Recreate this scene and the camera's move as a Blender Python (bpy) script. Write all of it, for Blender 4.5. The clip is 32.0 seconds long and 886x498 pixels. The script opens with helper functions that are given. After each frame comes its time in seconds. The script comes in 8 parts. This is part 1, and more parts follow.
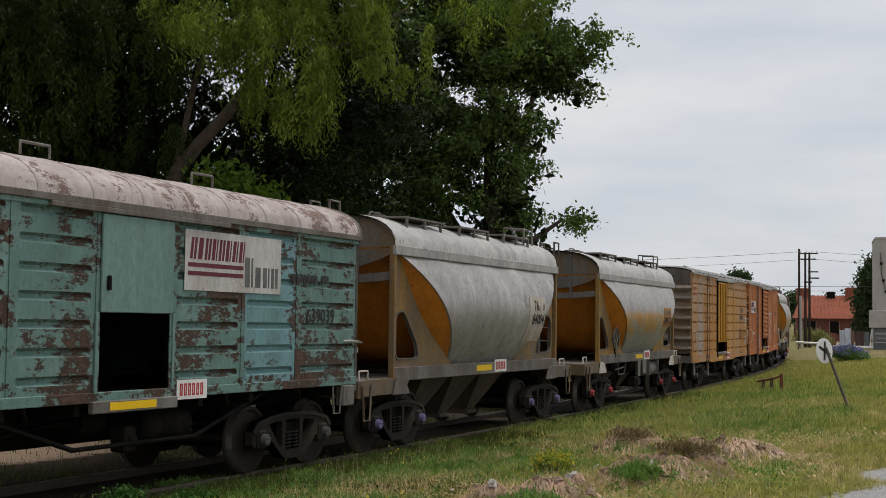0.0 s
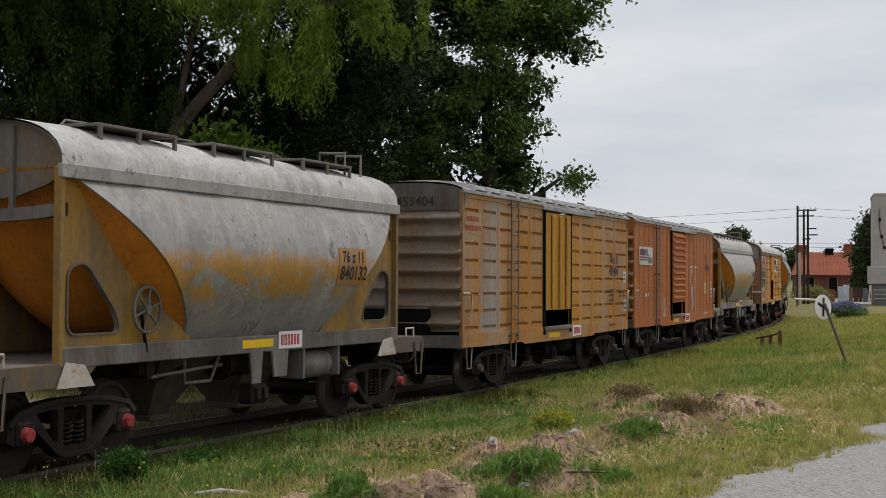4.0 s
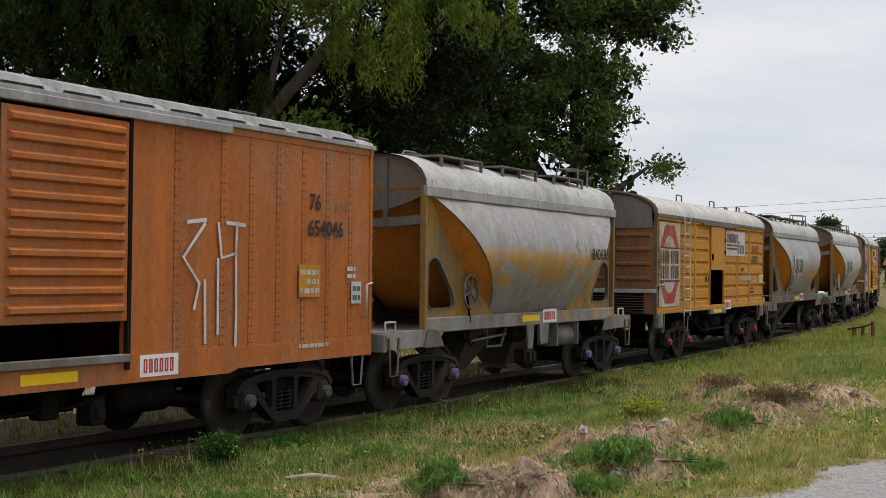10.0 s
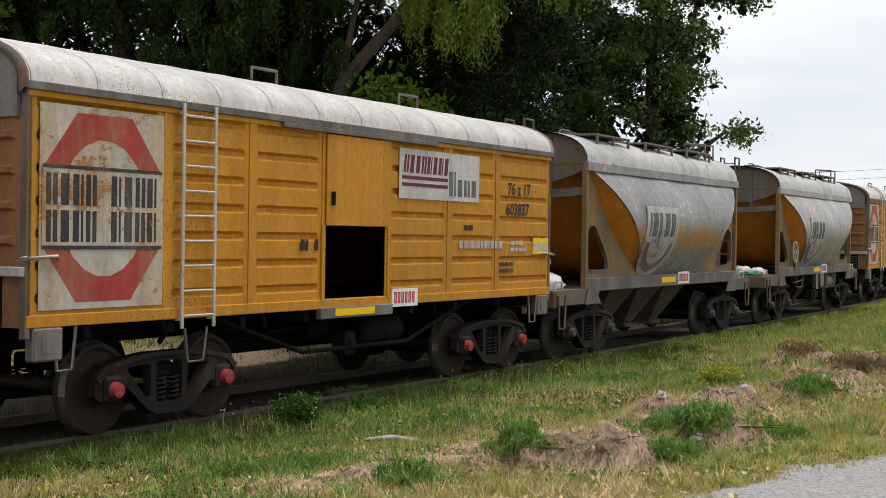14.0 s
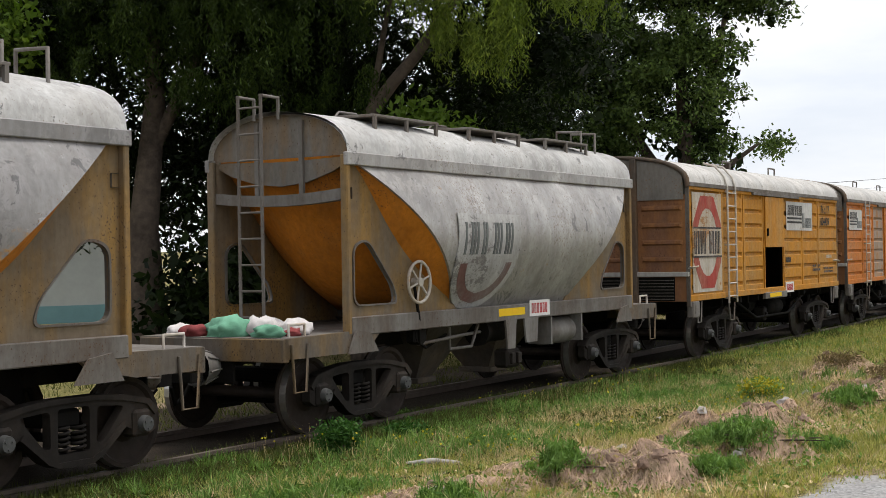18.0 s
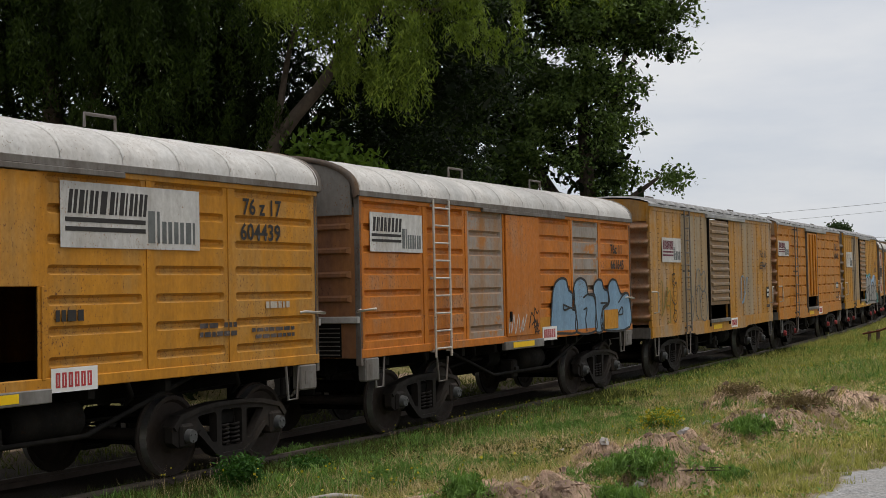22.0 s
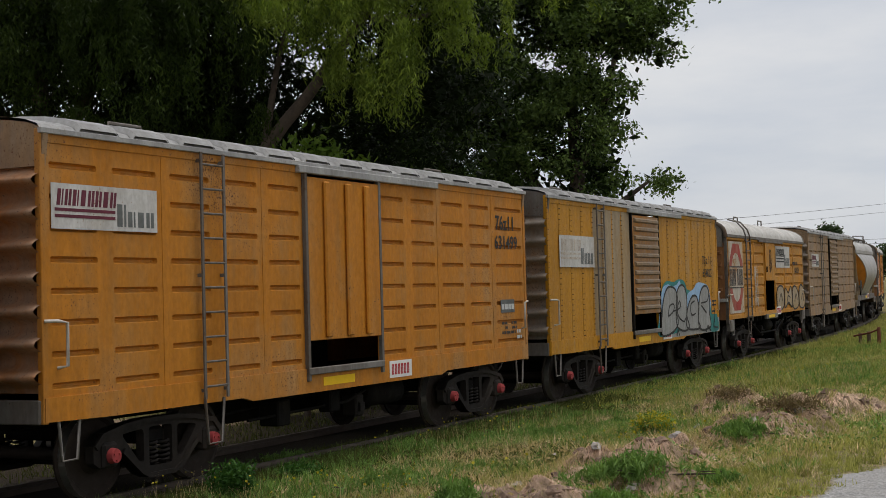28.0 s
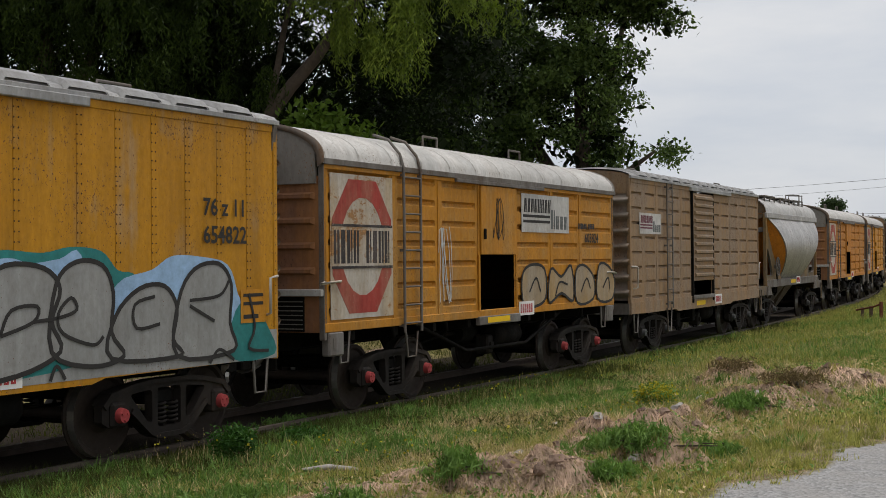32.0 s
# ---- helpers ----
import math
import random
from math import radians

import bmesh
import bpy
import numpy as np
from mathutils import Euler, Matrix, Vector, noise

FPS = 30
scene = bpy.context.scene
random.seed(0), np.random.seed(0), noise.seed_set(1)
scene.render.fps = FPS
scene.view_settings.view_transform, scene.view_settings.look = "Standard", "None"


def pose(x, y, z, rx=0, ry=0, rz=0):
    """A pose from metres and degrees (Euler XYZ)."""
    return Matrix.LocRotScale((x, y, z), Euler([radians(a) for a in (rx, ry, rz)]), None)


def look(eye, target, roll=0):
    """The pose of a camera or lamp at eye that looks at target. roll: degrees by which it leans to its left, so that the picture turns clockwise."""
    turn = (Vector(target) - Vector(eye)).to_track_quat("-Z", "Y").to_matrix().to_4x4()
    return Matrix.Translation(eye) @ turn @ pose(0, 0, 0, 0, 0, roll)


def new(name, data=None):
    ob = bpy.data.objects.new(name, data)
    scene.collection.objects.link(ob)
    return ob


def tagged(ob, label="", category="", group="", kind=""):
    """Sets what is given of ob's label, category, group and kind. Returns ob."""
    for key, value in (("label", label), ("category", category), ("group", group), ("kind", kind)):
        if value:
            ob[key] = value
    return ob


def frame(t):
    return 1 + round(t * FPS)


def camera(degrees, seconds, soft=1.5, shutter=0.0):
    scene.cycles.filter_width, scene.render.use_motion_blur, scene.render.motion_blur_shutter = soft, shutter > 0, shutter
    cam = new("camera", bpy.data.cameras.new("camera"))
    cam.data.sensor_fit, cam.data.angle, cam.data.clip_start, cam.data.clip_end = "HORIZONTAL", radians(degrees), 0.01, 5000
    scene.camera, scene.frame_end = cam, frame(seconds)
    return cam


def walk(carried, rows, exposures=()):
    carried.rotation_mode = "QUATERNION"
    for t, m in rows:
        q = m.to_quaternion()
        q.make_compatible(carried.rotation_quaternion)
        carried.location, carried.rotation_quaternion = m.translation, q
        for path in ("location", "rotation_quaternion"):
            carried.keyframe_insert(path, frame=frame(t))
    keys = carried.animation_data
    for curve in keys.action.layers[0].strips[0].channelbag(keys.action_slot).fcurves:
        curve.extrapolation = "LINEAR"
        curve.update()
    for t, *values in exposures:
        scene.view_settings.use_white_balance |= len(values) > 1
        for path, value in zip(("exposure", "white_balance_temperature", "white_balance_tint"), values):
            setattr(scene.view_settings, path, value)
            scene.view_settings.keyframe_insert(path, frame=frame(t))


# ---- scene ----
from mathutils.geometry import tessellate_polygon

FOV = 35.47
# seconds, x, y, z, yaw, pitch, roll of the hand-held camera
CAM_ROWS = [
    (0.0, 0.079, 0.037, 2.198, 0.33, 2.49, 0.53), (0.5, 0.068, 0.026, 2.200, 0.62, 2.57, 0.57), (1.0, 0.074, 0.026, 2.201, 0.81, 2.67, 0.42),
    (1.5, 0.071, 0.029, 2.204, 0.84, 2.63, 0.47), (2.0, 0.068, 0.033, 2.200, 0.86, 2.45, 0.52), (2.5, 0.076, 0.044, 2.197, 0.77, 2.24, 0.44),
    (3.0, 0.081, 0.052, 2.191, 0.34, 2.07, 0.40), (3.5, 0.076, 0.042, 2.191, 0.62, 1.64, -0.35), (4.0, 0.072, 0.032, 2.193, 0.26, 0.83, 0.05),
    (4.5, 0.071, 0.027, 2.192, 0.34, 0.24, -0.29), (6.5, 0.065, 0.041, 2.191, 0.54, -0.50, -0.15), (7.0, 0.064, 0.048, 2.197, 0.37, -0.42, -0.06),
    (7.5, 0.062, 0.043, 2.192, -0.81, -0.00, -0.06), (8.0, 0.065, 0.038, 2.186, -0.65, -0.05, 0.46), (8.5, 0.068, 0.036, 2.187, -0.51, -0.08, 0.14),
    (9.0, 0.065, 0.032, 2.182, 0.12, 0.06, 0.09), (9.5, 0.054, 0.034, 2.181, 0.81, 0.11, 0.41), (10.0, 0.016, 0.028, 2.181, 3.77, 0.35, 0.29),
    (10.5, -0.038, 0.004, 2.175, 6.02, 0.38, 0.27), (11.0, -0.066, -0.013, 2.167, 6.29, -0.23, 0.73), (11.5, -0.077, -0.017, 2.170, 5.67, -0.24, 0.64),
    (12.0, -0.085, -0.017, 2.173, 6.79, -0.56, 0.17), (12.5, -0.091, -0.008, 2.172, 6.48, -0.78, 0.81), (13.0, -0.090, 0.002, 2.168, 6.64, -1.06, 0.39),
    (13.5, -0.074, 0.005, 2.167, 6.62, -1.16, 0.61), (15.5, -0.004, -0.047, 2.177, 7.11, -0.56, -0.39), (16.0, 0.008, -0.051, 2.188, 6.54, -0.32, -1.07),
    (16.5, 0.009, -0.051, 2.188, 5.71, 0.04, -1.99), (17.0, -0.001, -0.050, 2.191, 4.65, 0.16, -2.60), (17.5, -0.018, -0.049, 2.190, 4.89, 0.44, -2.13),
    (18.0, -0.044, -0.051, 2.181, 8.16, -0.21, -1.31), (18.5, -0.050, -0.042, 2.186, 8.79, 0.19, -0.52), (19.0, -0.058, -0.031, 2.184, 6.71, 1.26, -0.52),
    (19.5, -0.060, -0.017, 2.179, 5.84, 1.43, -1.24), (20.0, -0.049, -0.001, 2.178, 5.43, 1.33, -2.32), (20.5, -0.035, 0.002, 2.174, 4.18, 1.44, -1.85),
    (21.0, -0.029, -0.006, 2.170, 5.26, 0.90, -2.11), (21.5, -0.024, -0.008, 2.172, 5.06, 0.89, -1.88), (22.0, -0.029, -0.005, 2.171, 4.19, 1.08, -1.47),
    (22.5, -0.029, 0.003, 2.171, 4.12, 1.26, -1.62), (23.0, -0.024, 0.005, 2.166, 4.04, 1.43, -1.57), (23.5, -0.020, -0.000, 2.167, 4.03, 1.56, -1.58),
    (24.0, -0.014, -0.014, 2.164, 4.02, 1.68, -1.60), (24.5, -0.012, -0.016, 2.163, 4.01, 1.74, -1.89), (25.0, -0.013, -0.011, 2.162, 3.95, 1.77, -2.12),
    (25.5, -0.008, -0.007, 2.163, 3.86, 1.76, -2.27), (27.5, -0.018, -0.016, 2.179, 3.79, 1.33, -1.86), (28.0, -0.018, -0.018, 2.179, 3.83, 1.27, -1.86),
    (28.5, -0.018, -0.017, 2.181, 3.98, 1.26, -1.98), (29.0, -0.017, -0.017, 2.180, 4.17, 1.31, -1.92), (29.5, -0.017, -0.018, 2.175, 4.47, 1.36, -1.41),
    (30.0, -0.014, -0.019, 2.171, 4.37, 1.10, -1.16), (30.5, -0.016, -0.021, 2.166, 4.35, 0.69, -1.31), (31.0, -0.024, -0.014, 2.171, 4.34, 0.07, -1.20),
    (31.5, -0.037, -0.002, 2.178, 4.14, -0.06, -0.95), (32.0, -0.048, 0.016, 2.186, 3.97, -0.11, -0.84),
]


def cam_pose(x, y, z, yaw, pitch, roll):
    return pose(x, y, z, 90 + pitch, 0, yaw) @ pose(0, 0, 0, 0, 0, roll)


cam = camera(FOV, 32.0, soft=0.55)
EXPOSURE = [(0, -0.3), (3, -0.28), (9, -0.25), (10.5, -0.05), (13, 0.12), (16, 0.16), (18.5, 0.22), (20, -0.05), (23, -0.3), (28, -0.34), (32, -0.3)]
walk(cam, [(r[0], cam_pose(*r[1:])) for r in CAM_ROWS], EXPOSURE)

# ---- the track: a gentle left-hand curve, falling slightly ----
X0, Y0, HEAD = -5.97, 13.59, radians(23.657)
KNOT = [-32.4, 0.0, 12.15, 24.3, 36.45, 48.6, 64.8, 89.1, 121.5]
BEND = [-0.00206, -0.00172, -0.001356, -0.001854, -0.00091, -0.00269, -0.00428, -0.00583, -0.00739]
GS = np.arange(-80.0, 300.5, 0.5)
_k = np.interp(GS, KNOT, BEND)
_h = np.concatenate([[0.0], np.cumsum((_k[1:] + _k[:-1]) * 0.25)])
GH = _h - np.interp(0.0, GS, _h) + HEAD
GX = np.concatenate([[0.0], np.cumsum((np.sin(GH[1:]) + np.sin(GH[:-1])) * 0.25)])
GY = np.concatenate([[0.0], np.cumsum((np.cos(GH[1:]) + np.cos(GH[:-1])) * 0.25)])
GX += X0 - np.interp(0.0, GS, GX)
GY += Y0 - np.interp(0.0, GS, GY)
GZ = -0.01229 * GS + 6.33e-5 * np.minimum(GS, 97.0) ** 2 + np.where(GS > 97.0, 0.01229 * (GS - 97.0), 0.0)


def track(s):
    """The top of the rails at s metres along the track: x, y, z."""
    return Vector((float(np.interp(s, GS, GX)), float(np.interp(s, GS, GY)), float(np.interp(s, GS, GZ))))


# metres the train has run, second by second
RUN = [0.00, 5.06, 10.18, 15.33, 20.43, 25.55, 30.71, 35.92, 41.14, 46.36, 51.58, 56.78, 62.03, 67.30, 72.51, 77.65, 82.74, 87.78, 92.86, 98.05, 103.35, 108.62, 113.85, 119.06, 124.23, 129.43, 134.63, 139.82, 144.99, 150.15, 155.33, 160.54, 165.80]


def run(t):
    i = min(int(t), 31)
    a, b = RUN[i], RUN[i + 1]
    ma = (RUN[i + 1] - RUN[max(i - 1, 0)]) / (2.0 if i > 0 else 1.0)
    mb = (RUN[min(i + 2, 32)] - RUN[i]) / (2.0 if i < 31 else 1.0)
    q = t - i
    return a * (1 + 2 * q) * (1 - q) ** 2 + ma * q * (1 - q) ** 2 + b * q * q * (3 - 2 * q) + mb * q * q * (q - 1)


def wagon_pose(s, half):
    a, b = track(s - half), track(s + half)
    d = b - a
    m = (a + b) / 2
    return Matrix.Translation(m) @ Euler((0, -math.atan2(d.z, math.hypot(d.x, d.y)), math.atan2(d.y, d.x))).to_matrix().to_4x4()


# ---- light ----
world = bpy.data.worlds.new("world")
scene.world = world
world.use_nodes = True
_n, _l = world.node_tree.nodes, world.node_tree.links
_bg = _n["Background"]
_sky = _n.new("ShaderNodeTexSky")
_sky.sky_type, _sky.sun_disc = "NISHITA", False
SUN_EL, SUN_AZ = radians(75), radians(72)
_sky.sun_elevation, _sky.sun_rotation = SUN_EL, SUN_AZ
_gain = _n.new("ShaderNodeMix")
_gain.data_type, _gain.blend_type = "RGBA", "MULTIPLY"
_gain.inputs[0].default_value = 1.0
_l.new(_sky.outputs[0], _gain.inputs[6])
_gain.inputs[7].default_value = (0.09, 0.09, 0.09, 1)
_tc = _n.new("ShaderNodeTexCoord")
_mp = _n.new("ShaderNodeMapping")
_mp.inputs["Scale"].default_value = (1.2, 1.2, 5.0)
_l.new(_tc.outputs["Generated"], _mp.inputs[0])
_cl = _n.new("ShaderNodeTexNoise")
_cl.inputs["Scale"].default_value, _cl.inputs["Detail"].default_value, _cl.inputs["Roughness"].default_value = 2.2, 6.0, 0.55
_l.new(_mp.outputs[0], _cl.inputs["Vector"])
_rp = _n.new("ShaderNodeValToRGB")
_rp.color_ramp.elements[0].position, _rp.color_ramp.elements[0].color = 0.34, (0.73, 0.78, 0.875, 1)
_rp.color_ramp.elements[1].position, _rp.color_ramp.elements[1].color = 0.63, (1.0, 1.0, 1.015, 1)
_l.new(_cl.outputs[0], _rp.inputs[0])
_mx = _n.new("ShaderNodeMix")
_mx.data_type = "RGBA"
_mx.inputs[0].default_value = 0.86
_l.new(_gain.outputs[2], _mx.inputs[6])
_l.new(_rp.outputs[0], _mx.inputs[7])
_l.new(_mx.outputs[2], _bg.inputs[0])
_bg.inputs[1].default_value = 1.0
sun = new("sun", bpy.data.lights.new("sun", "SUN"))
sun.data.energy, sun.data.angle, sun.data.color = 2.55, radians(25), (1.0, 0.965, 0.91)
sun.matrix_world = look((0, 0, 30), (30 * -math.sin(SUN_AZ) * math.cos(SUN_EL), 30 * -math.cos(SUN_AZ) * math.cos(SUN_EL), 30 - 30 * math.sin(SUN_EL)))


# ---- materials ----
def _nodes(name):
    m = bpy.data.materials.new(name)
    m.use_nodes = True
    nt = m.node_tree
    return m, nt.nodes, nt.links, nt.nodes["Principled BSDF"]


def _noise(n, l, vec, scale, detail=4.0, rough=0.6, stretch=None, shift=0.0):
    t = n.new("ShaderNodeTexNoise")
    t.inputs["Scale"].default_value, t.inputs["Detail"].default_value, t.inputs["Roughness"].default_value = scale, detail, rough
    mp = n.new("ShaderNodeMapping")
    mp.inputs["Scale"].default_value = stretch or (1, 1, 1)
    mp.inputs["Location"].default_value = (shift, shift * 0.7, shift * 1.3)
    l.new(vec, mp.inputs[0])
    l.new(mp.outputs[0], t.inputs["Vector"])
    return t.outputs[0]


def _ramp(n, l, fac, a, b, ca=(0, 0, 0, 1), cb=(1, 1, 1, 1)):
    r = n.new("ShaderNodeValToRGB")
    r.color_ramp.elements[0].position, r.color_ramp.elements[0].color = a, ca
    r.color_ramp.elements[1].position, r.color_ramp.elements[1].color = b, cb
    l.new(fac, r.inputs[0])
    return r.outputs[0]


def _mix(n, l, fac, a, b, blend="MIX"):
    m = n.new("ShaderNodeMix")
    m.data_type, m.blend_type = "RGBA", blend
    for sock, v in ((m.inputs[0], fac), (m.inputs[6], a), (m.inputs[7], b)):
        if isinstance(v, (int, float)):
            sock.default_value = v
        elif isinstance(v, tuple):
            sock.default_value = (*v[:3], 1)
        else:
            l.new(v, sock)
    return m.outputs[2]


def _bump(n, l, bsdf, height, strength, dist=0.01):
    b = n.new("ShaderNodeBump")
    b.inputs["Strength"].default_value, b.inputs["Distance"].default_value = strength, dist
    l.new(height, b.inputs["Height"])
    l.new(b.outputs[0], bsdf.inputs["Normal"])


def _scaled(n, l, out, centre, width):
    """The value out, mapped so that centre becomes one half."""
    m = n.new("ShaderNodeMapRange")
    m.inputs["From Min"].default_value, m.inputs["From Max"].default_value = centre - width, centre + width
    l.new(out, m.inputs["Value"])
    return m.outputs[0]


def paint(name, base, fade=None, fade_at=0.5, rust=0.35, seed=0.0, rough=0.6, rust_col=(0.16, 0.065, 0.028), patch=None, patch_at=0.6, metal=0.0, peel=False, band=None, flake=None, gloss=0.25, streaks=0.45):
    """Weathered paint on steel: run-off streaks, faded zones, chipped rust."""
    m, n, l, p = _nodes(name)
    vec = n.new("ShaderNodeTexCoord").outputs["Object"]
    big = _noise(n, l, vec, 0.7, 5, 0.62, None, seed)
    fine = _noise(n, l, vec, 9.0, 6, 0.7, None, seed + 3)
    streak = _noise(n, l, vec, 1.0, 6, 0.65, (2.6, 2.6, 0.3), seed + 7)
    dark = tuple(c * 0.72 for c in base)
    col = _mix(n, l, _ramp(n, l, streak, 0.35, 0.75), base, dark)
    if fade:
        col = _mix(n, l, _ramp(n, l, _mix(n, l, 0.5, big, streak), fade_at - 0.09, fade_at + 0.09), col, fade)
    if patch:
        pz = _noise(n, l, vec, 1.6, 7, 0.7, (1, 1, 1.6), seed + 11)
        col = _mix(n, l, _ramp(n, l, pz, patch_at - 0.03, patch_at + 0.05), col, patch)
    if peel:
        vo = n.new("ShaderNodeTexNoise")
        vo.inputs["Scale"].default_value, vo.inputs["Detail"].default_value, vo.inputs["Roughness"].default_value, vo.inputs["Distortion"].default_value = 2.6, 8.0, 0.75, 0.6
        l.new(vec, vo.inputs["Vector"])
        upper = n.new("ShaderNodeSeparateXYZ")
        l.new(vec, upper.inputs[0])
        col = _mix(n, l, _ramp(n, l, vo.outputs[0], 0.50, 0.53), col, tuple(min(c * 1.3, 1) for c in base))
        col = _mix(n, l, _ramp(n, l, vo.outputs[0], 0.60, 0.615), col, tuple(c * 0.55 for c in base))
    if flake:
        fl = _mix(n, l, 0.42, _noise(n, l, vec, 4.2, 9, 0.78, (0.8, 0.8, 1.5), seed + 31), big)
        col = _mix(n, l, _ramp(n, l, fl, flake[1], flake[1] + 0.025), col, flake[0])
        col = _mix(n, l, _ramp(n, l, fl, flake[1] + 0.05, flake[1] + 0.09), col, tuple(c * 1.9 for c in flake[0]))
    if band:
        zz = n.new("ShaderNodeSeparateXYZ")
        l.new(vec, zz.inputs[0])
        run_ = _noise(n, l, vec, 1.0, 7, 0.7, (5, 5, 0.7), seed + 21)
        off = n.new("ShaderNodeMath")
        off.operation = "MULTIPLY_ADD"
        off.inputs[1].default_value = 0.9
        l.new(run_, off.inputs[0])
        l.new(zz.outputs[2], off.inputs[2])
        up = _ramp(n, l, _scaled(n, l, off.outputs[0], band[0] + 0.45, 1.0), 0.42, 0.5)
        dn = _ramp(n, l, _scaled(n, l, off.outputs[0], band[1] + 0.45, 1.0), 0.5, 0.58, (1, 1, 1, 1), (0, 0, 0, 1))
        gap = _ramp(n, l, _noise(n, l, vec, 2.2, 8, 0.75, (0.7, 0.7, 1.3), seed + 23), 0.44, 0.5)
        col = _mix(n, l, _mix(n, l, 1.0, _mix(n, l, 1.0, up, dn, "MULTIPLY"), gap, "MULTIPLY"), col, band[2])
    drip = _noise(n, l, vec, 1.0, 6, 0.72, (3.2, 3.2, 0.13), seed + 13)
    col = _mix(n, l, streaks, col, _ramp(n, l, drip, 0.36, 0.62, (0.66, 0.62, 0.58, 1), (1.08, 1.08, 1.08, 1)), "MULTIPLY")
    chips = _mix(n, l, 0.45, fine, big)
    edge = 0.74 - 0.36 * rust
    col = _mix(n, l, _ramp(n, l, chips, edge, edge + 0.07), col, rust_col)
    grime = _noise(n, l, vec, 17.0, 5, 0.65, (1, 1, 0.6), seed)
    col = _mix(n, l, 0.8, col, _ramp(n, l, grime, 0.3, 0.7, (0.74, 0.72, 0.70, 1), (1.06, 1.06, 1.06, 1)), "MULTIPLY")
    speck = _mix(n, l, 0.35, _noise(n, l, vec, 46.0, 3, 0.6, (1, 1, 0.7), seed + 17), big)
    col = _mix(n, l, _ramp(n, l, speck, 0.60, 0.64), col, tuple(c * 0.8 for c in rust_col))
    l.new(col, p.inputs["Base Color"])
    l.new(_ramp(n, l, fine, 0.3, 0.7, (rough - 0.12,) * 3 + (1,), (min(rough + 0.25, 1),) * 3 + (1,)), p.inputs["Roughness"])
    p.inputs["Metallic"].default_value = metal
    p.inputs["Specular IOR Level"].default_value = gloss
    _bump(n, l, p, chips, 0.35, 0.006)
    return m


def plain(name, col, rough=0.6, metal=0.0, var=0.25, scale=12.0, bump=0.2, gloss=0.2):
    m, n, l, p = _nodes(name)
    vec = n.new("ShaderNodeTexCoord").outputs["Object"]
    a = _noise(n, l, vec, scale, 5, 0.65)
    b = _noise(n, l, vec, scale * 0.13, 3, 0.6)
    lo = tuple(c * (1 - var) for c in col)
    hi = tuple(min(c * (1 + var), 1) for c in col)
    c = _mix(n, l, _ramp(n, l, _mix(n, l, 0.5, a, b), 0.35, 0.65), lo, hi)
    l.new(c, p.inputs["Base Color"])
    p.inputs["Roughness"].default_value, p.inputs["Metallic"].default_value = rough, metal
    p.inputs["Specular IOR Level"].default_value = gloss
    if bump:
        _bump(n, l, p, a, bump, 0.008)
    return m


def foliage(name, dark, light, rough=0.5, trans=0.35, clump=0.0):
    m, n, l, p = _nodes(name)
    g = n.new("ShaderNodeNewGeometry")
    r = n.new("ShaderNodeValToRGB")
    r.color_ramp.elements[0].color, r.color_ramp.elements[1].color = (*dark, 1), (*light, 1)
    l.new(g.outputs["Random Per Island"], r.inputs[0])
    big = _noise(n, l, n.new("ShaderNodeTexCoord").outputs["Object"], 0.45, 3)
    c = _mix(n, l, _ramp(n, l, big, 0.35, 0.65), r.outputs[0], tuple(0.6 * a + 0.4 * b for a, b in zip(dark, light)))
    if clump:
        tuft = _noise(n, l, n.new("ShaderNodeTexCoord").outputs["Object"], clump, 5, 0.7, None, 6)
        c = _mix(n, l, 1.0, c, _ramp(n, l, tuft, 0.36, 0.60, (0.56, 0.60, 0.52, 1), (1.35, 1.33, 1.3, 1)), "MULTIPLY")
    l.new(c, p.inputs["Base Color"])
    p.inputs["Roughness"].default_value = rough
    p.inputs["Specular IOR Level"].default_value = 0.1
    t = n.new("ShaderNodeBsdfTranslucent")
    l.new(_mix(n, l, 1.0, c, (1.0, 1.15, 0.45), "MULTIPLY"), t.inputs[0])
    s = n.new("ShaderNodeMixShader")
    s.inputs[0].default_value = trans
    l.new(p.outputs[0], s.inputs[1])
    l.new(t.outputs[0], s.inputs[2])
    l.new(s.outputs[0], n["Material Output"].inputs[0])
    return m


IRON = paint("iron_dark", (0.013, 0.012, 0.011), (0.024, 0.021, 0.018), 0.55, 0.25, 2.0, 0.75, (0.035, 0.02, 0.012), gloss=0.05)
BOGIE = paint("bogie_steel", (0.022, 0.019, 0.017), (0.044, 0.036, 0.03), 0.52, 0.25, 5.0, 0.65, (0.06, 0.036, 0.024), gloss=0.1)
WHEEL = paint("wheel_steel", (0.026, 0.021, 0.018), (0.048, 0.035, 0.028), 0.5, 0.35, 9.0, 0.6, (0.055, 0.032, 0.022), gloss=0.1)
TREAD = plain("tread_steel", (0.42, 0.40, 0.37), 0.35, 0.9, 0.15, 20)
HUB_RED = plain("hub_red", (0.30, 0.045, 0.045), 0.6)
HUB_BLUE = plain("hub_violet", (0.14, 0.11, 0.22), 0.6)
HUB_GREY = plain("hub_grey", (0.07, 0.07, 0.068), 0.6)
GREY = paint("grey_steel", (0.21, 0.197, 0.182), (0.125, 0.10, 0.08), 0.52, 0.34, 1.0, 0.65, (0.11, 0.055, 0.03))
DECK_EDGE = paint("rusty_deck_edge", (0.14, 0.12, 0.10), (0.24, 0.15, 0.06), 0.55, 0.35, 6.5, 0.65, (0.085, 0.05, 0.032))
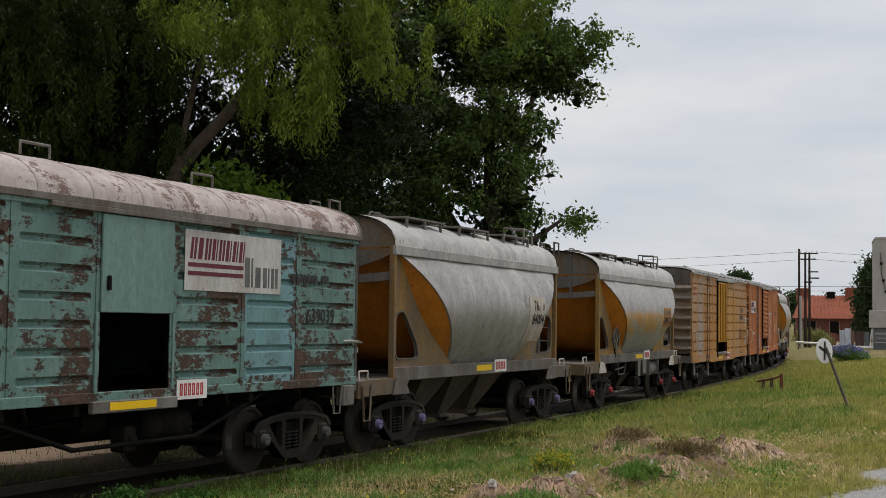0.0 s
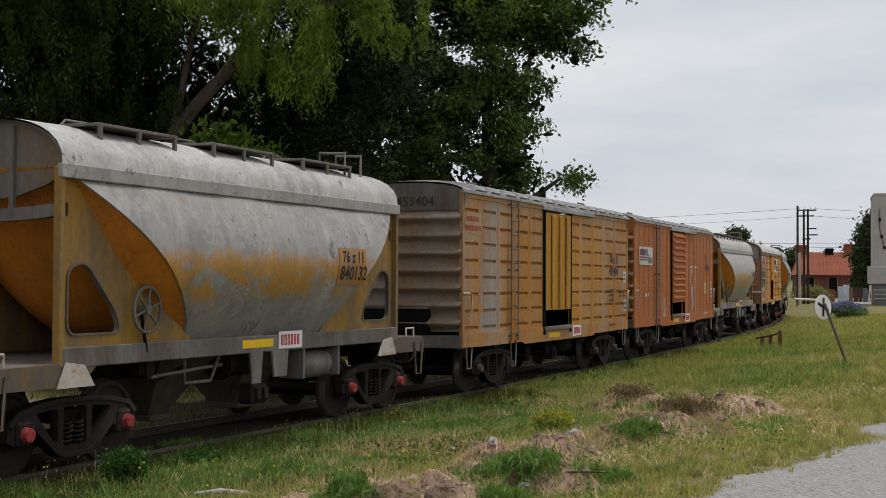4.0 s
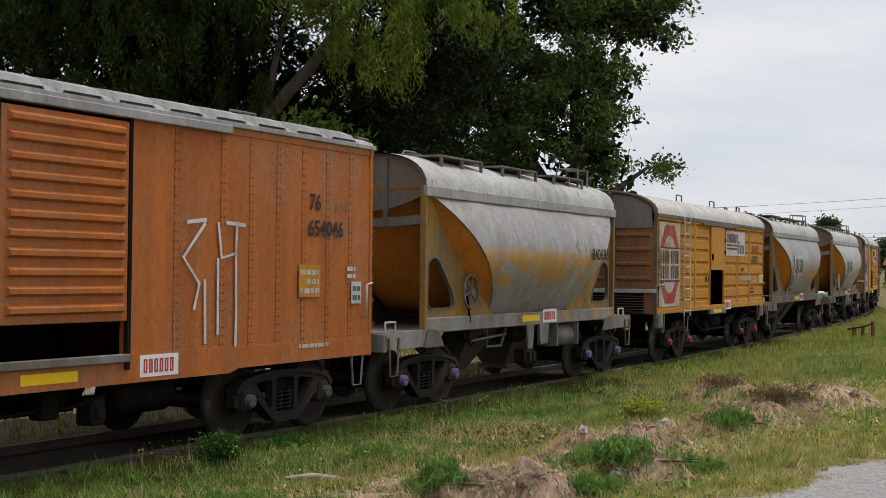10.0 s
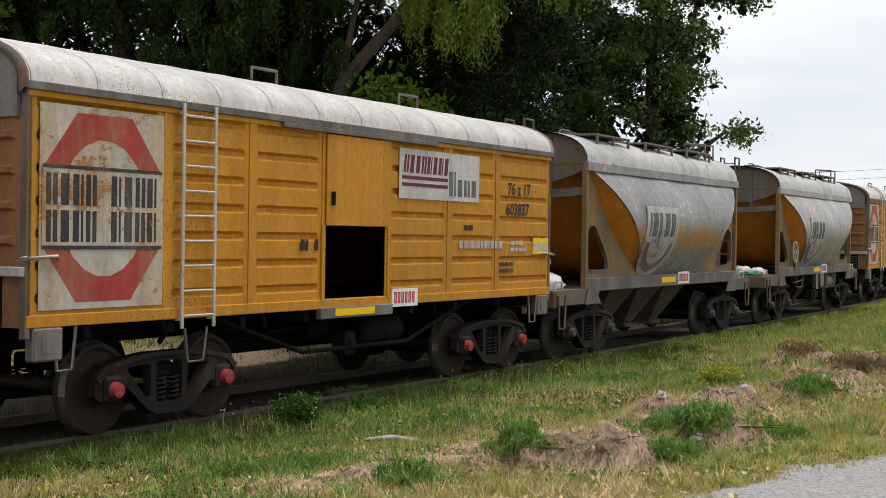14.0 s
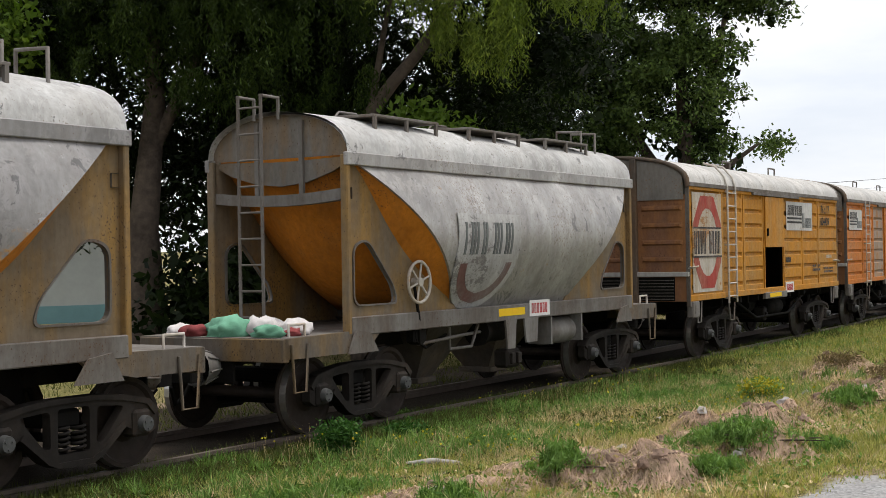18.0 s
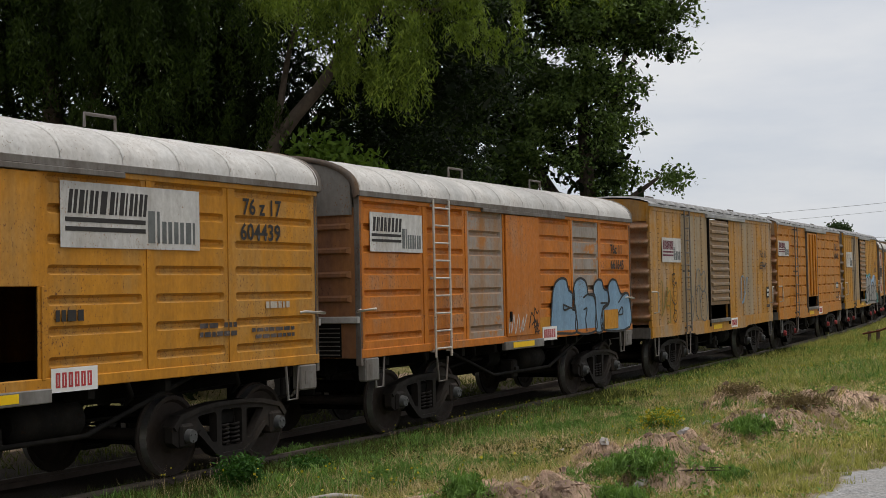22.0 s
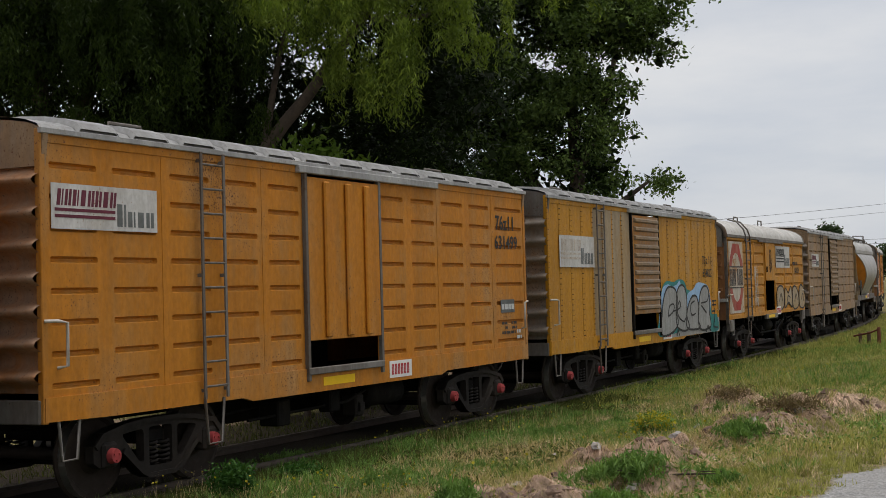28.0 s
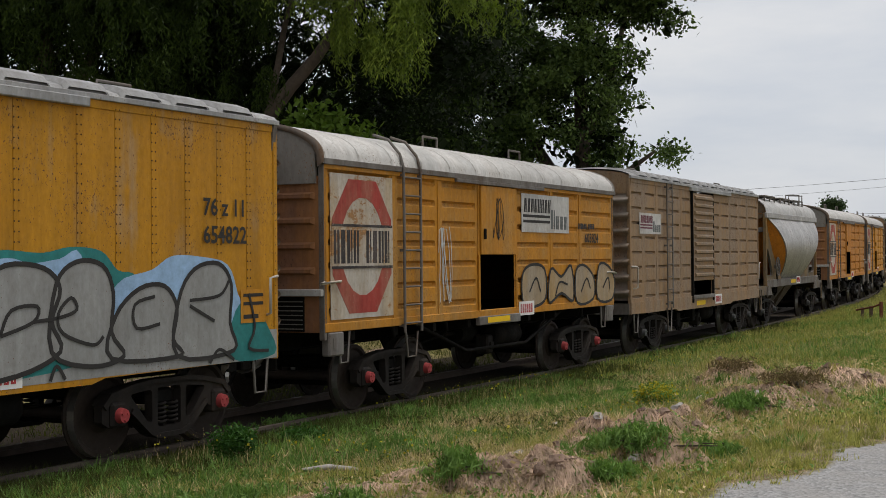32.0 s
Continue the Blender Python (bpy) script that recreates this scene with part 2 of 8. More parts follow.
CHUTE = paint("dusty_chute", (0.085, 0.07, 0.058), (0.13, 0.10, 0.07), 0.55, 0.25, 3.5, 0.7, (0.07, 0.04, 0.025))
RAIL_STEEL = plain("rail_steel", (0.11, 0.085, 0.07), 0.55, 0.3, 0.3, 6)
YPLATE = plain("yellow_reflector", (0.80, 0.50, 0.01), 0.5, 0, 0.08)
WHITE = plain("white_plate", (0.72, 0.70, 0.67), 0.6, 0, 0.1)
INK = plain("black_stencil", (0.035, 0.032, 0.03), 0.7, 0, 0.2)
RED_INK = plain("red_stencil", (0.40, 0.05, 0.05), 0.7, 0, 0.2)
RIVET = plain("rusty_rivets", (0.10, 0.055, 0.03), 0.7, 0, 0.3)
# Near-black stands in for unlit insides and openings; also rubber and dark fittings.
DARK = plain("black_shade_and_fittings", (0.012, 0.011, 0.010), 0.8, 0, 0.3, gloss=0.02)


# ---- mesh building ----
class Geo:
    def __init__(self):
        self.v, self.f, self.s = [], [], []

    def add(self, verts, faces, smooth=False):
        o = len(self.v)
        self.v += [tuple(a) for a in verts]
        self.f += [tuple(i + o for i in f) for f in faces]
        self.s += [smooth] * len(faces)
        return self

    def box(self, x0, x1, y0, y1, z0, z1, c=0.0):
        """A block; c: the size of its chamfer."""
        if c <= 0:
            v = [(x, y, z) for z in (z0, z1) for y in (y0, y1) for x in (x0, x1)]
            return self.add(v, [(0, 2, 3, 1), (4, 5, 7, 6), (0, 1, 5, 4), (2, 6, 7, 3), (0, 4, 6, 2), (1, 3, 7, 5)])
        v, idx = [], {}
        X, Y, Z = (x0, x1), (y0, y1), (z0, z1)
        for i in (0, 1):
            for j in (0, 1):
                for k in (0, 1):
                    sx, sy, sz = (1, -1)[i], (1, -1)[j], (1, -1)[k]
                    for a in range(3):
                        q = [X[i] + (c * sx if a != 0 else 0), Y[j] + (c * sy if a != 1 else 0), Z[k] + (c * sz if a != 2 else 0)]
                        idx[i, j, k, a] = len(v)
                        v.append(q)
        f = []
        for i in (0, 1):
            f.append([idx[i, j, k, 0] for j, k in ((0, 0), (1, 0), (1, 1), (0, 1))])
            f.append([idx[j, i, k, 1] for j, k in ((0, 0), (1, 0), (1, 1), (0, 1))])
            f.append([idx[j, k, i, 2] for j, k in ((0, 0), (1, 0), (1, 1), (0, 1))])
        for a in range(3):
            b, d = (a + 1) % 3, (a + 2) % 3
            for p in (0, 1):
                for q in (0, 1):
                    k0, k1 = [0, 0, 0], [0, 0, 0]
                    k0[b], k0[d], k1[b], k1[d], k1[a] = p, q, p, q, 1
                    f.append([idx[(*k0, b)], idx[(*k0, d)], idx[(*k1, d)], idx[(*k1, b)]])
        for i in (0, 1):
            for j in (0, 1):
                for k in (0, 1):
                    f.append([idx[i, j, k, 0], idx[i, j, k, 1], idx[i, j, k, 2]])
        return self.add(v, f)

    def cyl(self, p0, p1, r, n=12, r2=None, caps=True):
        p0, p1 = Vector(p0), Vector(p1)
        d = (p1 - p0).normalized()
        a = d.orthogonal().normalized()
        b = d.cross(a)
        r2 = r if r2 is None else r2
        ring = [a * math.cos(2 * math.pi * i / n) + b * math.sin(2 * math.pi * i / n) for i in range(n)]
        v = [p0 + q * r for q in ring] + [p1 + q * r2 for q in ring]
        self.add(v, [(i, (i + 1) % n, n + (i + 1) % n, n + i) for i in range(n)], n > 6)
        if caps:
            self.add(v[:n], [tuple(range(n - 1, -1, -1))])
            self.add(v[n:], [tuple(range(n))])
        return self

    def tube(self, pts, r, n=6):
        pts = [Vector(p) for p in pts]
        v, ref = [], None
        for i, p in enumerate(pts):
            d = (pts[min(i + 1, len(pts) - 1)] - pts[max(i - 1, 0)]).normalized()
            a = d.orthogonal().normalized() if ref is None else (ref - d * ref.dot(d)).normalized()
            ref, b = a, d.cross(a)
            rr = r[i] if isinstance(r, (list, tuple)) else r
            v += [p + (a * math.cos(2 * math.pi * k / n) + b * math.sin(2 * math.pi * k / n)) * rr for k in range(n)]
        m = len(pts)
        f = [(i * n + k, i * n + (k + 1) % n, (i + 1) * n + (k + 1) % n, (i + 1) * n + k) for i in range(m - 1) for k in range(n)]
        self.add(v, f, True)
        self.add(v[:n], [tuple(range(n - 1, -1, -1))])
        return self.add(v[-n:], [tuple(range(n))])

    def plate(self, loop, y0, y1, holes=(), axis="y"):
        """A flat plate of that outline (x, z) with holes through it, from y0 to y1."""
        loops = [list(loop)] + [list(h) for h in holes]
        flat = [p for q in loops for p in q]
        tri = tessellate_polygon([[Vector((p[0], p[1], 0)) for p in q] for q in loops])
        n = len(flat)

        def at(p, y):
            return (p[0], y, p[1]) if axis == "y" else ((y, p[0], p[1]) if axis == "x" else (p[0], p[1], y))
        v = [at(p, y0) for p in flat] + [at(p, y1) for p in flat]
        f = [tuple(t) for t in tri] + [tuple(i + n for i in reversed(t)) for t in tri]
        o = 0
        for q in loops:
            k = len(q)
            f += [(o + i, o + (i + 1) % k, n + o + (i + 1) % k, n + o + i) for i in range(k)]
            o += k
        return self.add(v, f)

    def sheet(self, rows, smooth=True, close=False):
        """A grid of points, row by row."""
        w = len(rows[0])
        f = [(i * w + j, i * w + (j + 1) % w, (i + 1) * w + (j + 1) % w, (i + 1) * w + j)
             for i in range(len(rows) - 1) for j in range(w if close else w - 1)]
        return self.add([p for r in rows for p in r], f, smooth)

    def mesh(self, name, *mats):
        me = bpy.data.meshes.new(name)
        me.from_pydata(self.v, [], self.f)
        for m in mats:
            me.materials.append(m)
        me.polygons.foreach_set("use_smooth", self.s)
        bm = bmesh.new()
        bm.from_mesh(me)
        bmesh.ops.recalc_face_normals(bm, faces=bm.faces)
        bm.to_mesh(me)
        bm.free()
        return me


def part(name, geo, mat, parent, label="", at=None):
    """One mesh under a thing or a part."""
    me = geo if isinstance(geo, bpy.types.Mesh) else geo.mesh(name, mat)
    ob = new(name, me)
    ob.parent = parent
    if at is not None:
        ob.matrix_basis = at
    return tagged(ob, label) if label else ob


def thing(name, geo, mat, label, category, group="", kind=""):
    ob = new(name, geo.mesh(name, mat) if geo else None)
    return tagged(ob, label, category, group, kind)


def rounded(pts, r, n=4):
    """A closed outline with its corners rounded."""
    out, m = [], len(pts)
    for i in range(m):
        p, a, b = Vector(pts[i]), Vector(pts[i - 1]), Vector(pts[(i + 1) % m])
        da, db = (a - p), (b - p)
        q = min(r, da.length * 0.45, db.length * 0.45)
        s, e = p + da.normalized() * q, p + db.normalized() * q
        out += [tuple((s * (1 - k / n) + p * (k / n)) * (1 - k / n) + (p * (1 - k / n) + e * (k / n)) * (k / n)) for k in range(n + 1)]
    return out


def lettering(body, size):
    """The outline of some characters as a flat mesh in x and z, starting at the origin."""
    cu = bpy.data.curves.new("stencil", "FONT")
    cu.body, cu.size, cu.resolution_u, cu.offset = body, size, 2, size * 0.022
    ob = bpy.data.objects.new("stencil", cu)
    me = bpy.data.meshes.new_from_object(ob)
    bpy.data.objects.remove(ob)
    return me


def stencil(body, size, x, y, z, mat, parent, name="number", wide=1.0, label=""):
    me = lettering(body, size)
    me.transform(Matrix.Translation((x, y, z)) @ Euler((radians(90), 0, 0)).to_matrix().to_4x4() @ Matrix.Diagonal((wide, 1, 1, 1)))
    me.materials.append(mat)
    return tagged(part(name, me, mat, parent, label), label, "", "", "stuff")


def patch(x0, x1, z0, z1, y, t=0.004):
    """A thin painted or fixed sheet on the camera's side of a wall."""
    return Geo().box(x0, x1, y - t, y, z0, z1)


# ---- rolling stock: x runs back along the train, -y is the side towards the gravel road ----
WHEELSETS, WAGONS = [], []


def side_frame_geo():
    g = Geo()
    outer = [(-1.10, 0.40), (-1.10, 0.58), (-0.98, 0.70), (-0.62, 0.77), (-0.3, 0.80), (0.3, 0.80), (0.62, 0.77), (0.98, 0.70), (1.10, 0.58),
             (1.10, 0.40), (1.0, 0.34), (0.78, 0.40), (0.66, 0.46), (0.34, 0.20), (0.22, 0.15), (-0.22, 0.15), (-0.34, 0.20), (-0.66, 0.46), (-0.78, 0.40), (-1.0, 0.34)]
    tri = rounded([(-0.66, 0.66), (-0.29, 0.69), (-0.29, 0.33), (-0.36, 0.33)], 0.06, 3)
    mid = rounded([(-0.2, 0.70), (0.2, 0.70), (0.2, 0.27), (-0.2, 0.27)], 0.04, 2)
    g.plate(outer, -0.055, 0.055, [tri, mid, [(-x, z) for x, z in reversed(tri)]])
    rim = [(x, z) for x, z in outer[1:9]]
    g.plate(rim + [(x * 0.96, z - 0.05) for x, z in reversed(rim)], -0.085, 0.085)
    low = [(0.66, 0.46), (0.34, 0.20), (0.22, 0.15), (-0.22, 0.15), (-0.34, 0.20), (-0.66, 0.46)]
    g.plate(low + [(x * 0.95, z + 0.05) for x, z in reversed(low)], -0.085, 0.085)
    for sx in (-1, 1):
        g.box(sx * 0.87 - 0.12, sx * 0.87 + 0.12, -0.10, 0.10, 0.33, 0.60, 0.03)
    return g.mesh("side_frame", BOGIE)


def spring_geo():
    g = Geo()
    for cx in (-0.1, 0.1):
        pts = [(cx + 0.062 * math.cos(a * 0.785), 0.062 * math.sin(a * 0.785), 0.28 + a * 0.0062) for a in range(40)]
        g.tube(pts, 0.017, 5)
    return g.mesh("spring", BOGIE)


def wheelset_geo():
    g = Geo()
    g.cyl((0, -0.93, 0), (0, 1.21, 0), 0.07, 10)
    for sy in (-1, 1):
        prof = [(0.69, 0.09), (0.69, 0.14), (0.725, 0.19), (0.725, 0.38), (0.69, 0.41), (0.66, 0.485), (0.69, 0.49), (0.71, 0.462), (0.80, 0.455),
                (0.80, 0.41), (0.765, 0.38), (0.755, 0.20), (0.79, 0.15), (0.79, 0.08)]
        n = 28
        g.sheet([[(r * math.cos(2 * math.pi * k / n), sy * y + (0.28 if sy > 0 else 0.0), r * math.sin(2 * math.pi * k / n)) for k in range(n)] for y, r in prof], False, True)
    me = g.mesh("wheelset", WHEEL)
    me.materials.append(TREAD)
    for f in me.polygons:
        c = f.center
        if (c.y < -0.69 or c.y > 0.97) and 0.43 < math.hypot(c.x, c.z) < 0.475 and abs(f.normal.y) < 0.6:
            f.material_index = 1
    return me


def cap_geo():
    g = Geo()
    g.cyl((0, 0.0, 0), (0, -0.07, 0), 0.085, 12, 0.075)
    for k in range(3):
        a = 2 * math.pi * k / 3 + 0.5
        g.cyl((0.045 * math.cos(a), -0.07, 0.045 * math.sin(a)), (0.045 * math.cos(a), -0.085, 0.045 * math.sin(a)), 0.014, 6)
    return g


def bolster_geo():
    g = Geo()
    g.box(-0.17, 0.17, -0.9, 1.18, 0.50, 0.68, 0.03)
    g.cyl((0, 0, 0.66), (0, 0, 0.86), 0.2, 12)
    for sx in (-1, 1):
        g.box(sx * 0.42 - 0.05, sx * 0.42 + 0.05, -0.85, 1.13, 0.28, 0.36)
    g.tube([(-0.45, 0, 0.5), (-0.3, 0, 0.8), (0.3, 0, 0.8), (0.45, 0, 0.5)], 0.02)
    return g.mesh("bogie", IRON)


ME_FRAME, ME_SPRING, ME_WHEELS, ME_BOLSTER = side_frame_geo(), spring_geo(), wheelset_geo(), bolster_geo()
ME_CAP = {k: cap_geo().mesh("axle_cap", m) for k, m in (("red", HUB_RED), ("violet", HUB_BLUE), ("grey", HUB_GREY))}


def bogie(wagon, x, cap):
    b = part("bogie", ME_BOLSTER, None, wagon, "", pose(x, 0, 0))
    for sy in (-1, 1):
        part("side_frame", ME_FRAME, None, b, "", pose(0, -0.93 if sy < 0 else 1.21, 0))
        part("spring", ME_SPRING, None, b, "coil spring pair in the side frame", pose(0, -0.93 if sy < 0 else 1.21, 0))
    for sx in (-0.87, 0.87):
        w = part("wheelset", ME_WHEELS, None, b, "steel wheelset with bright worn treads", pose(sx, 0, 0.46))
        WHEELSETS.append((w, sx, wagon))
        for sy in (-1, 1):
            part("axle_cap", ME_CAP[cap], None, b, {"red": "red axle cap", "violet": "violet axle cap"}.get(cap, ""), pose(sx, -1.03 if sy < 0 else 1.31, 0.46, 0, 0, 0 if sy < 0 else 180))


def coupler(wagon, x, sgn, z=0.82):
    g = Geo()
    g.box(x - 0.02, x + 0.02, -0.32, 0.32, z - 0.2, z + 0.2, 0.01)
    g.box(min(x, x + sgn * 0.34), max(x, x + sgn * 0.34), -0.09, 0.09, z - 0.1, z + 0.1, 0.02)
    a, b = sorted((x + sgn * 0.3, x + sgn * 0.62))
    g.plate(rounded([(a, -0.2), (b - 0.05, -0.16), (b, 0.02), (b - 0.1, 0.16), (a, 0.13)], 0.05, 3), z - 0.15, z + 0.15, (), "z")
    part("coupler", g, IRON, wagon)
    hn = Geo().cyl((x, 0, z), (x + sgn * 0.3, 0, z), 0.13, 16, 0.22, False).cyl((x + sgn * 0.3, 0, z), (x + sgn * 0.33, 0, z), 0.22, 16, 0.22, False)
    for k in range(8):
        a_ = k * math.pi / 4 + 0.2
        c_, s_ = math.cos(a_), math.sin(a_)
        hn.tube([(x, 0.14 * c_, z + 0.14 * s_), (x + sgn * 0.3, 0.225 * c_, z + 0.225 * s_)], 0.014, 4)
    part("coupler_horn", hn, GREY, wagon, "flared grey coupler housing")
    h = Geo().tube([(x + sgn * 0.05, 0.25, z - 0.1), (x + sgn * 0.2, 0.28, z - 0.35), (x + sgn * 0.42, 0.22, z - 0.42), (x + sgn * 0.6, 0.12, z - 0.2)], 0.025)
    part("brake_hose", h, DARK, wagon)


def rib(g, x0, x1, z, h=0.07, d=0.035, y=-1.1, e=0.05):
    """A pressed rib on a side sheet, tapering into it at both ends."""
    s = -1 if y < 0 else 1
    v = [(x0, y, z - h / 2), (x1, y, z - h / 2), (x1, y, z + h / 2), (x0, y, z + h / 2),
         (x0 + e, y + s * d, z - h / 4), (x1 - e, y + s * d, z - h / 4), (x1 - e, y + s * d, z + h / 5), (x0 + e, y + s * d, z + h / 5)]
    g.add(v, [(4, 5, 6, 7), (0, 1, 5, 4), (1, 2, 6, 5), (2, 3, 7, 6), (3, 0, 4, 7)])


RIBS = {}


def rib_part(parent, x0, x1, z, h, d, y, mat, e=0.05, name="rib"):
    """One pressed rib as a part; ribs of one width share a mesh."""
    w = round(x1 - x0, 2)
    key = (w, h, d, e, mat.name)
    if key not in RIBS:
        g = Geo()
        rib(g, -w / 2, w / 2, 0, h, d, -1e-4, e)
        RIBS[key] = g.mesh(name, mat)
    return part(name, RIBS[key], None, parent, "", pose((x0 + x1) / 2, y, z))


def end_rib(parent, s, x, a, b, z, mat):
    w = round(b - a, 2)
    key = ("end", w, s, mat.name)
    if key not in RIBS:
        g = Geo()
        rib(g, -w / 2, w / 2, 0, 0.1, 0.045, -1e-4, 0.05)
        RIBS[key] = g.mesh("rib", mat)
    return part("rib", RIBS[key], None, parent, "", pose(x, (a + b) / 2, z, 0, 0, -90 if s < 0 else 90))


def ladder(wagon, x0, x1, z0, z1, y, mat, n, curl=False, label="", wall=-1.08):
    """Two stiles, rungs between them and, where there is a wall behind, brackets to it."""
    lad = None
    for x in (x0, x1):
        g = Geo()
        if curl:
            g.tube([(x, y, z0), (x, y, z1), (x, y + 0.06, z1 + 0.2), (x, y + 0.25, z1 + 0.42), (x, y + 0.5, z1 + 0.5)], 0.022, 6)
        else:
            g.box(x - 0.022, x + 0.022, y - 0.012, y + 0.012, z0, z1, 0.004)
        if lad is None:
            lad = part("ladder", g, mat, wagon, label)
        else:
            part("stile", g, mat, lad)
        if wall is not None:
            for z in (z0 + 0.1, (z0 + z1) / 2, z1 - 0.1):
                part("bracket", Geo().box(x - 0.015, x + 0.015, y, wall, z - 0.02, z + 0.02), mat, lad)
    me = Geo().cyl((x0, y, 0), (x1, y, 0), 0.014, 6).mesh("rung", mat)
    for i in range(n):
        part("rung", me, mat, lad, "", pose(0, 0, z0 + (z1 - z0) * (i + 0.5) / n))
    return lad


def stirrup(wagon, x, y, z0, z1, mat, w=0.2):
    part("step_iron", Geo().tube([(x - w * 0.7, y, z1), (x - w * 0.5, y, z0), (x + w * 0.5, y, z0), (x + w * 0.7, y, z1)], 0.018, 5), mat, wagon)


def hoop(wagon, pts, mat, r=0.018, name="grab_rail"):
    part(name, Geo().tube(pts, r, 6), mat, wagon)


def underframe(wagon, half, zs, mat, tank_x, drop=0.0):
    g = Geo()
    g.box(-half + 0.1, half - 0.1, -0.22, 0.22, zs - 0.12, zs + 0.12)
    part("centre_sill", g, IRON, wagon)
    for x in np.linspace(-half + 0.5, half - 0.5, 9):
        for y0, y1 in ((-1.02, -0.22), (0.22, 1.02)):
            part("cross_bearer", Geo().plate([(y0, zs + 0.14), (y1, zs + 0.14), (y1, zs - 0.1 if y1 < 0 else zs + 0.02), (y0, zs + 0.02 if y1 < 0 else zs - 0.1)], x - 0.05, x + 0.05, (), "x"), IRON, wagon)
    # Deep dark plate added to close the bright view under the floor.
    part("underframe_shade_plate", Geo().plate([(-1.9, zs), (1.9, zs), (1.5, zs - 0.46), (-1.5, zs - 0.46)], 0.3, 0.34), IRON, wagon)
    part("air_reservoir", Geo().tube([(tank_x + o, -0.62, zs - 0.2) for o in (-0.5, -0.45, 0.45, 0.5)], [0.12, 0.2, 0.2, 0.12], 14), mat, wagon)
    part("brake_cylinder", Geo().cyl((tank_x - 1.5, -0.45, zs - 0.12), (tank_x - 1.05, -0.45, zs - 0.12), 0.16, 12).cyl((tank_x - 1.9, -0.45, zs - 0.12), (tank_x - 1.5, -0.45, zs - 0.12), 0.03, 8), IRON, wagon)
    part("brake_valve", Geo().box(tank_x - 0.85, tank_x - 0.62, -0.75, -0.5, zs - 0.5, zs - 0.18, 0.03).box(tank_x - 0.8, tank_x - 0.67, -0.79, -0.75, zs - 0.42, zs - 0.3, 0.01), BOGIE, wagon)
    part("brake_rod", Geo().tube([(-half + 2.6, -0.5, zs - 0.3), (tank_x - 1.9, -0.45, zs - 0.12)], 0.02, 5).tube([(tank_x + 0.5, -0.3, zs - 0.28), (half - 2.6, -0.25, zs - 0.3)], 0.02, 5), IRON, wagon)


def placard(wagon, x, z, y, n=6):
    """White plate with the running number in red as plain bars."""
    pl = part("number_plate", patch(x, x + 0.66, z - 0.01, z + 0.23, y, 0.006), WHITE, wagon, "white plate with red characters")
    g = Geo()
    for i in range(n):
        a = x + 0.06 + i * 0.54 / n
        g.plate([(a, z + 0.035), (a + 0.062, z + 0.035), (a + 0.062, z + 0.185), (a, z + 0.185)], y - 0.009, y - 0.006, [[(a + 0.024, z + 0.165), (a + 0.038, z + 0.165), (a + 0.038, z + 0.055), (a + 0.024, z + 0.055)]])
    tagged(part("inscription", g, RED_INK, pl), "", "", "", "stuff")


def slab(g, x, w, z0, z1, y, slant, cut):
    """One place of a worn mark: a broad upright bar, two bars, or a broad and a thin one."""
    o = lambda px, pz: (px + slant * (pz - z0), pz)
    for a, b in (((0.0, 0.42), (0.62, 1.0)), ((0.0, 0.55), (0.75, 0.95)), ((0.1, 0.85),))[cut]:
        g.plate([o(x + a * w, z0), o(x + b * w, z0), o(x + b * w, z1), o(x + a * w, z1)], y - 0.003, y)


def sign_board(wagon, x0, x1, z0, z1, y, ink, seed, left=0.55):
    """The operator's white board, its worn mark drawn as plain blocks and lines."""
    bd = part("company_board", patch(x0, x1, z0, z1, y), BOARD, wagon, "worn white board with faded dark blocks and lines")
    w, h = x1 - x0, z1 - z0
    rnd = random.Random(seed)
    g = Geo()
    x = x0 + 0.045 * w
    while x < x0 + left * w:
        slab(g, x, 0.055 * w, z0 + 0.52 * h, z0 + 0.88 * h, y - 0.004, 0.14, rnd.choice((0, 1, 2)))
        x += 0.069 * w
    for k in range(2):
        g.box(x0 + 0.03 * w, x0 + (left + 0.03) * w, y - 0.007, y - 0.004, z0 + (0.39 - 0.14 * k) * h, z0 + (0.46 - 0.14 * k) * h)
    tagged(part("mark", g, ink, bd), "", "", "", "stuff")
    g = Geo()
    x = x0 + (left + 0.05) * w
    slab(g, x, 0.09 * w, z0 + 0.1 * h, z0 + 0.62 * h, y - 0.004, 0.0, 1)
    x += 0.105 * w
    while x < x1 - 0.085 * w:
        slab(g, x, 0.075 * w, z0 + 0.1 * h, z0 + 0.46 * h, y - 0.004, 0.0, rnd.choice((0, 1, 2)))
        x += 0.092 * w
    tagged(part("mark", g, SLATE, bd), "", "", "", "stuff")


WORN_WHITE = paint("worn_white", (0.60, 0.555, 0.50), (0.46, 0.36, 0.25), 0.56, 0.2, 4.0, 0.7, (0.2, 0.1, 0.05), (0.45, 0.25, 0.10), 0.63)
BOARD = paint("white_board", (0.64, 0.625, 0.60), (0.52, 0.47, 0.41), 0.6, 0.12, 24.0, 0.65, (0.35, 0.2, 0.1))
SLATE = plain("slate_ink", (0.13, 0.135, 0.13), 0.7, 0, 0.35, 8)
FADED_INK = paint("faded_ink", (0.05, 0.045, 0.045), (0.14, 0.11, 0.10), 0.58, 0.15, 14.0, 0.7, (0.40, 0.30, 0.22))
FADED_RED = paint("faded_red", (0.40, 0.06, 0.045), (0.42, 0.17, 0.11), 0.54, 0.28, 6.0, 0.7, (0.45, 0.33, 0.24))
MAROON = plain("maroon_ink", (0.13, 0.03, 0.045), 0.7)
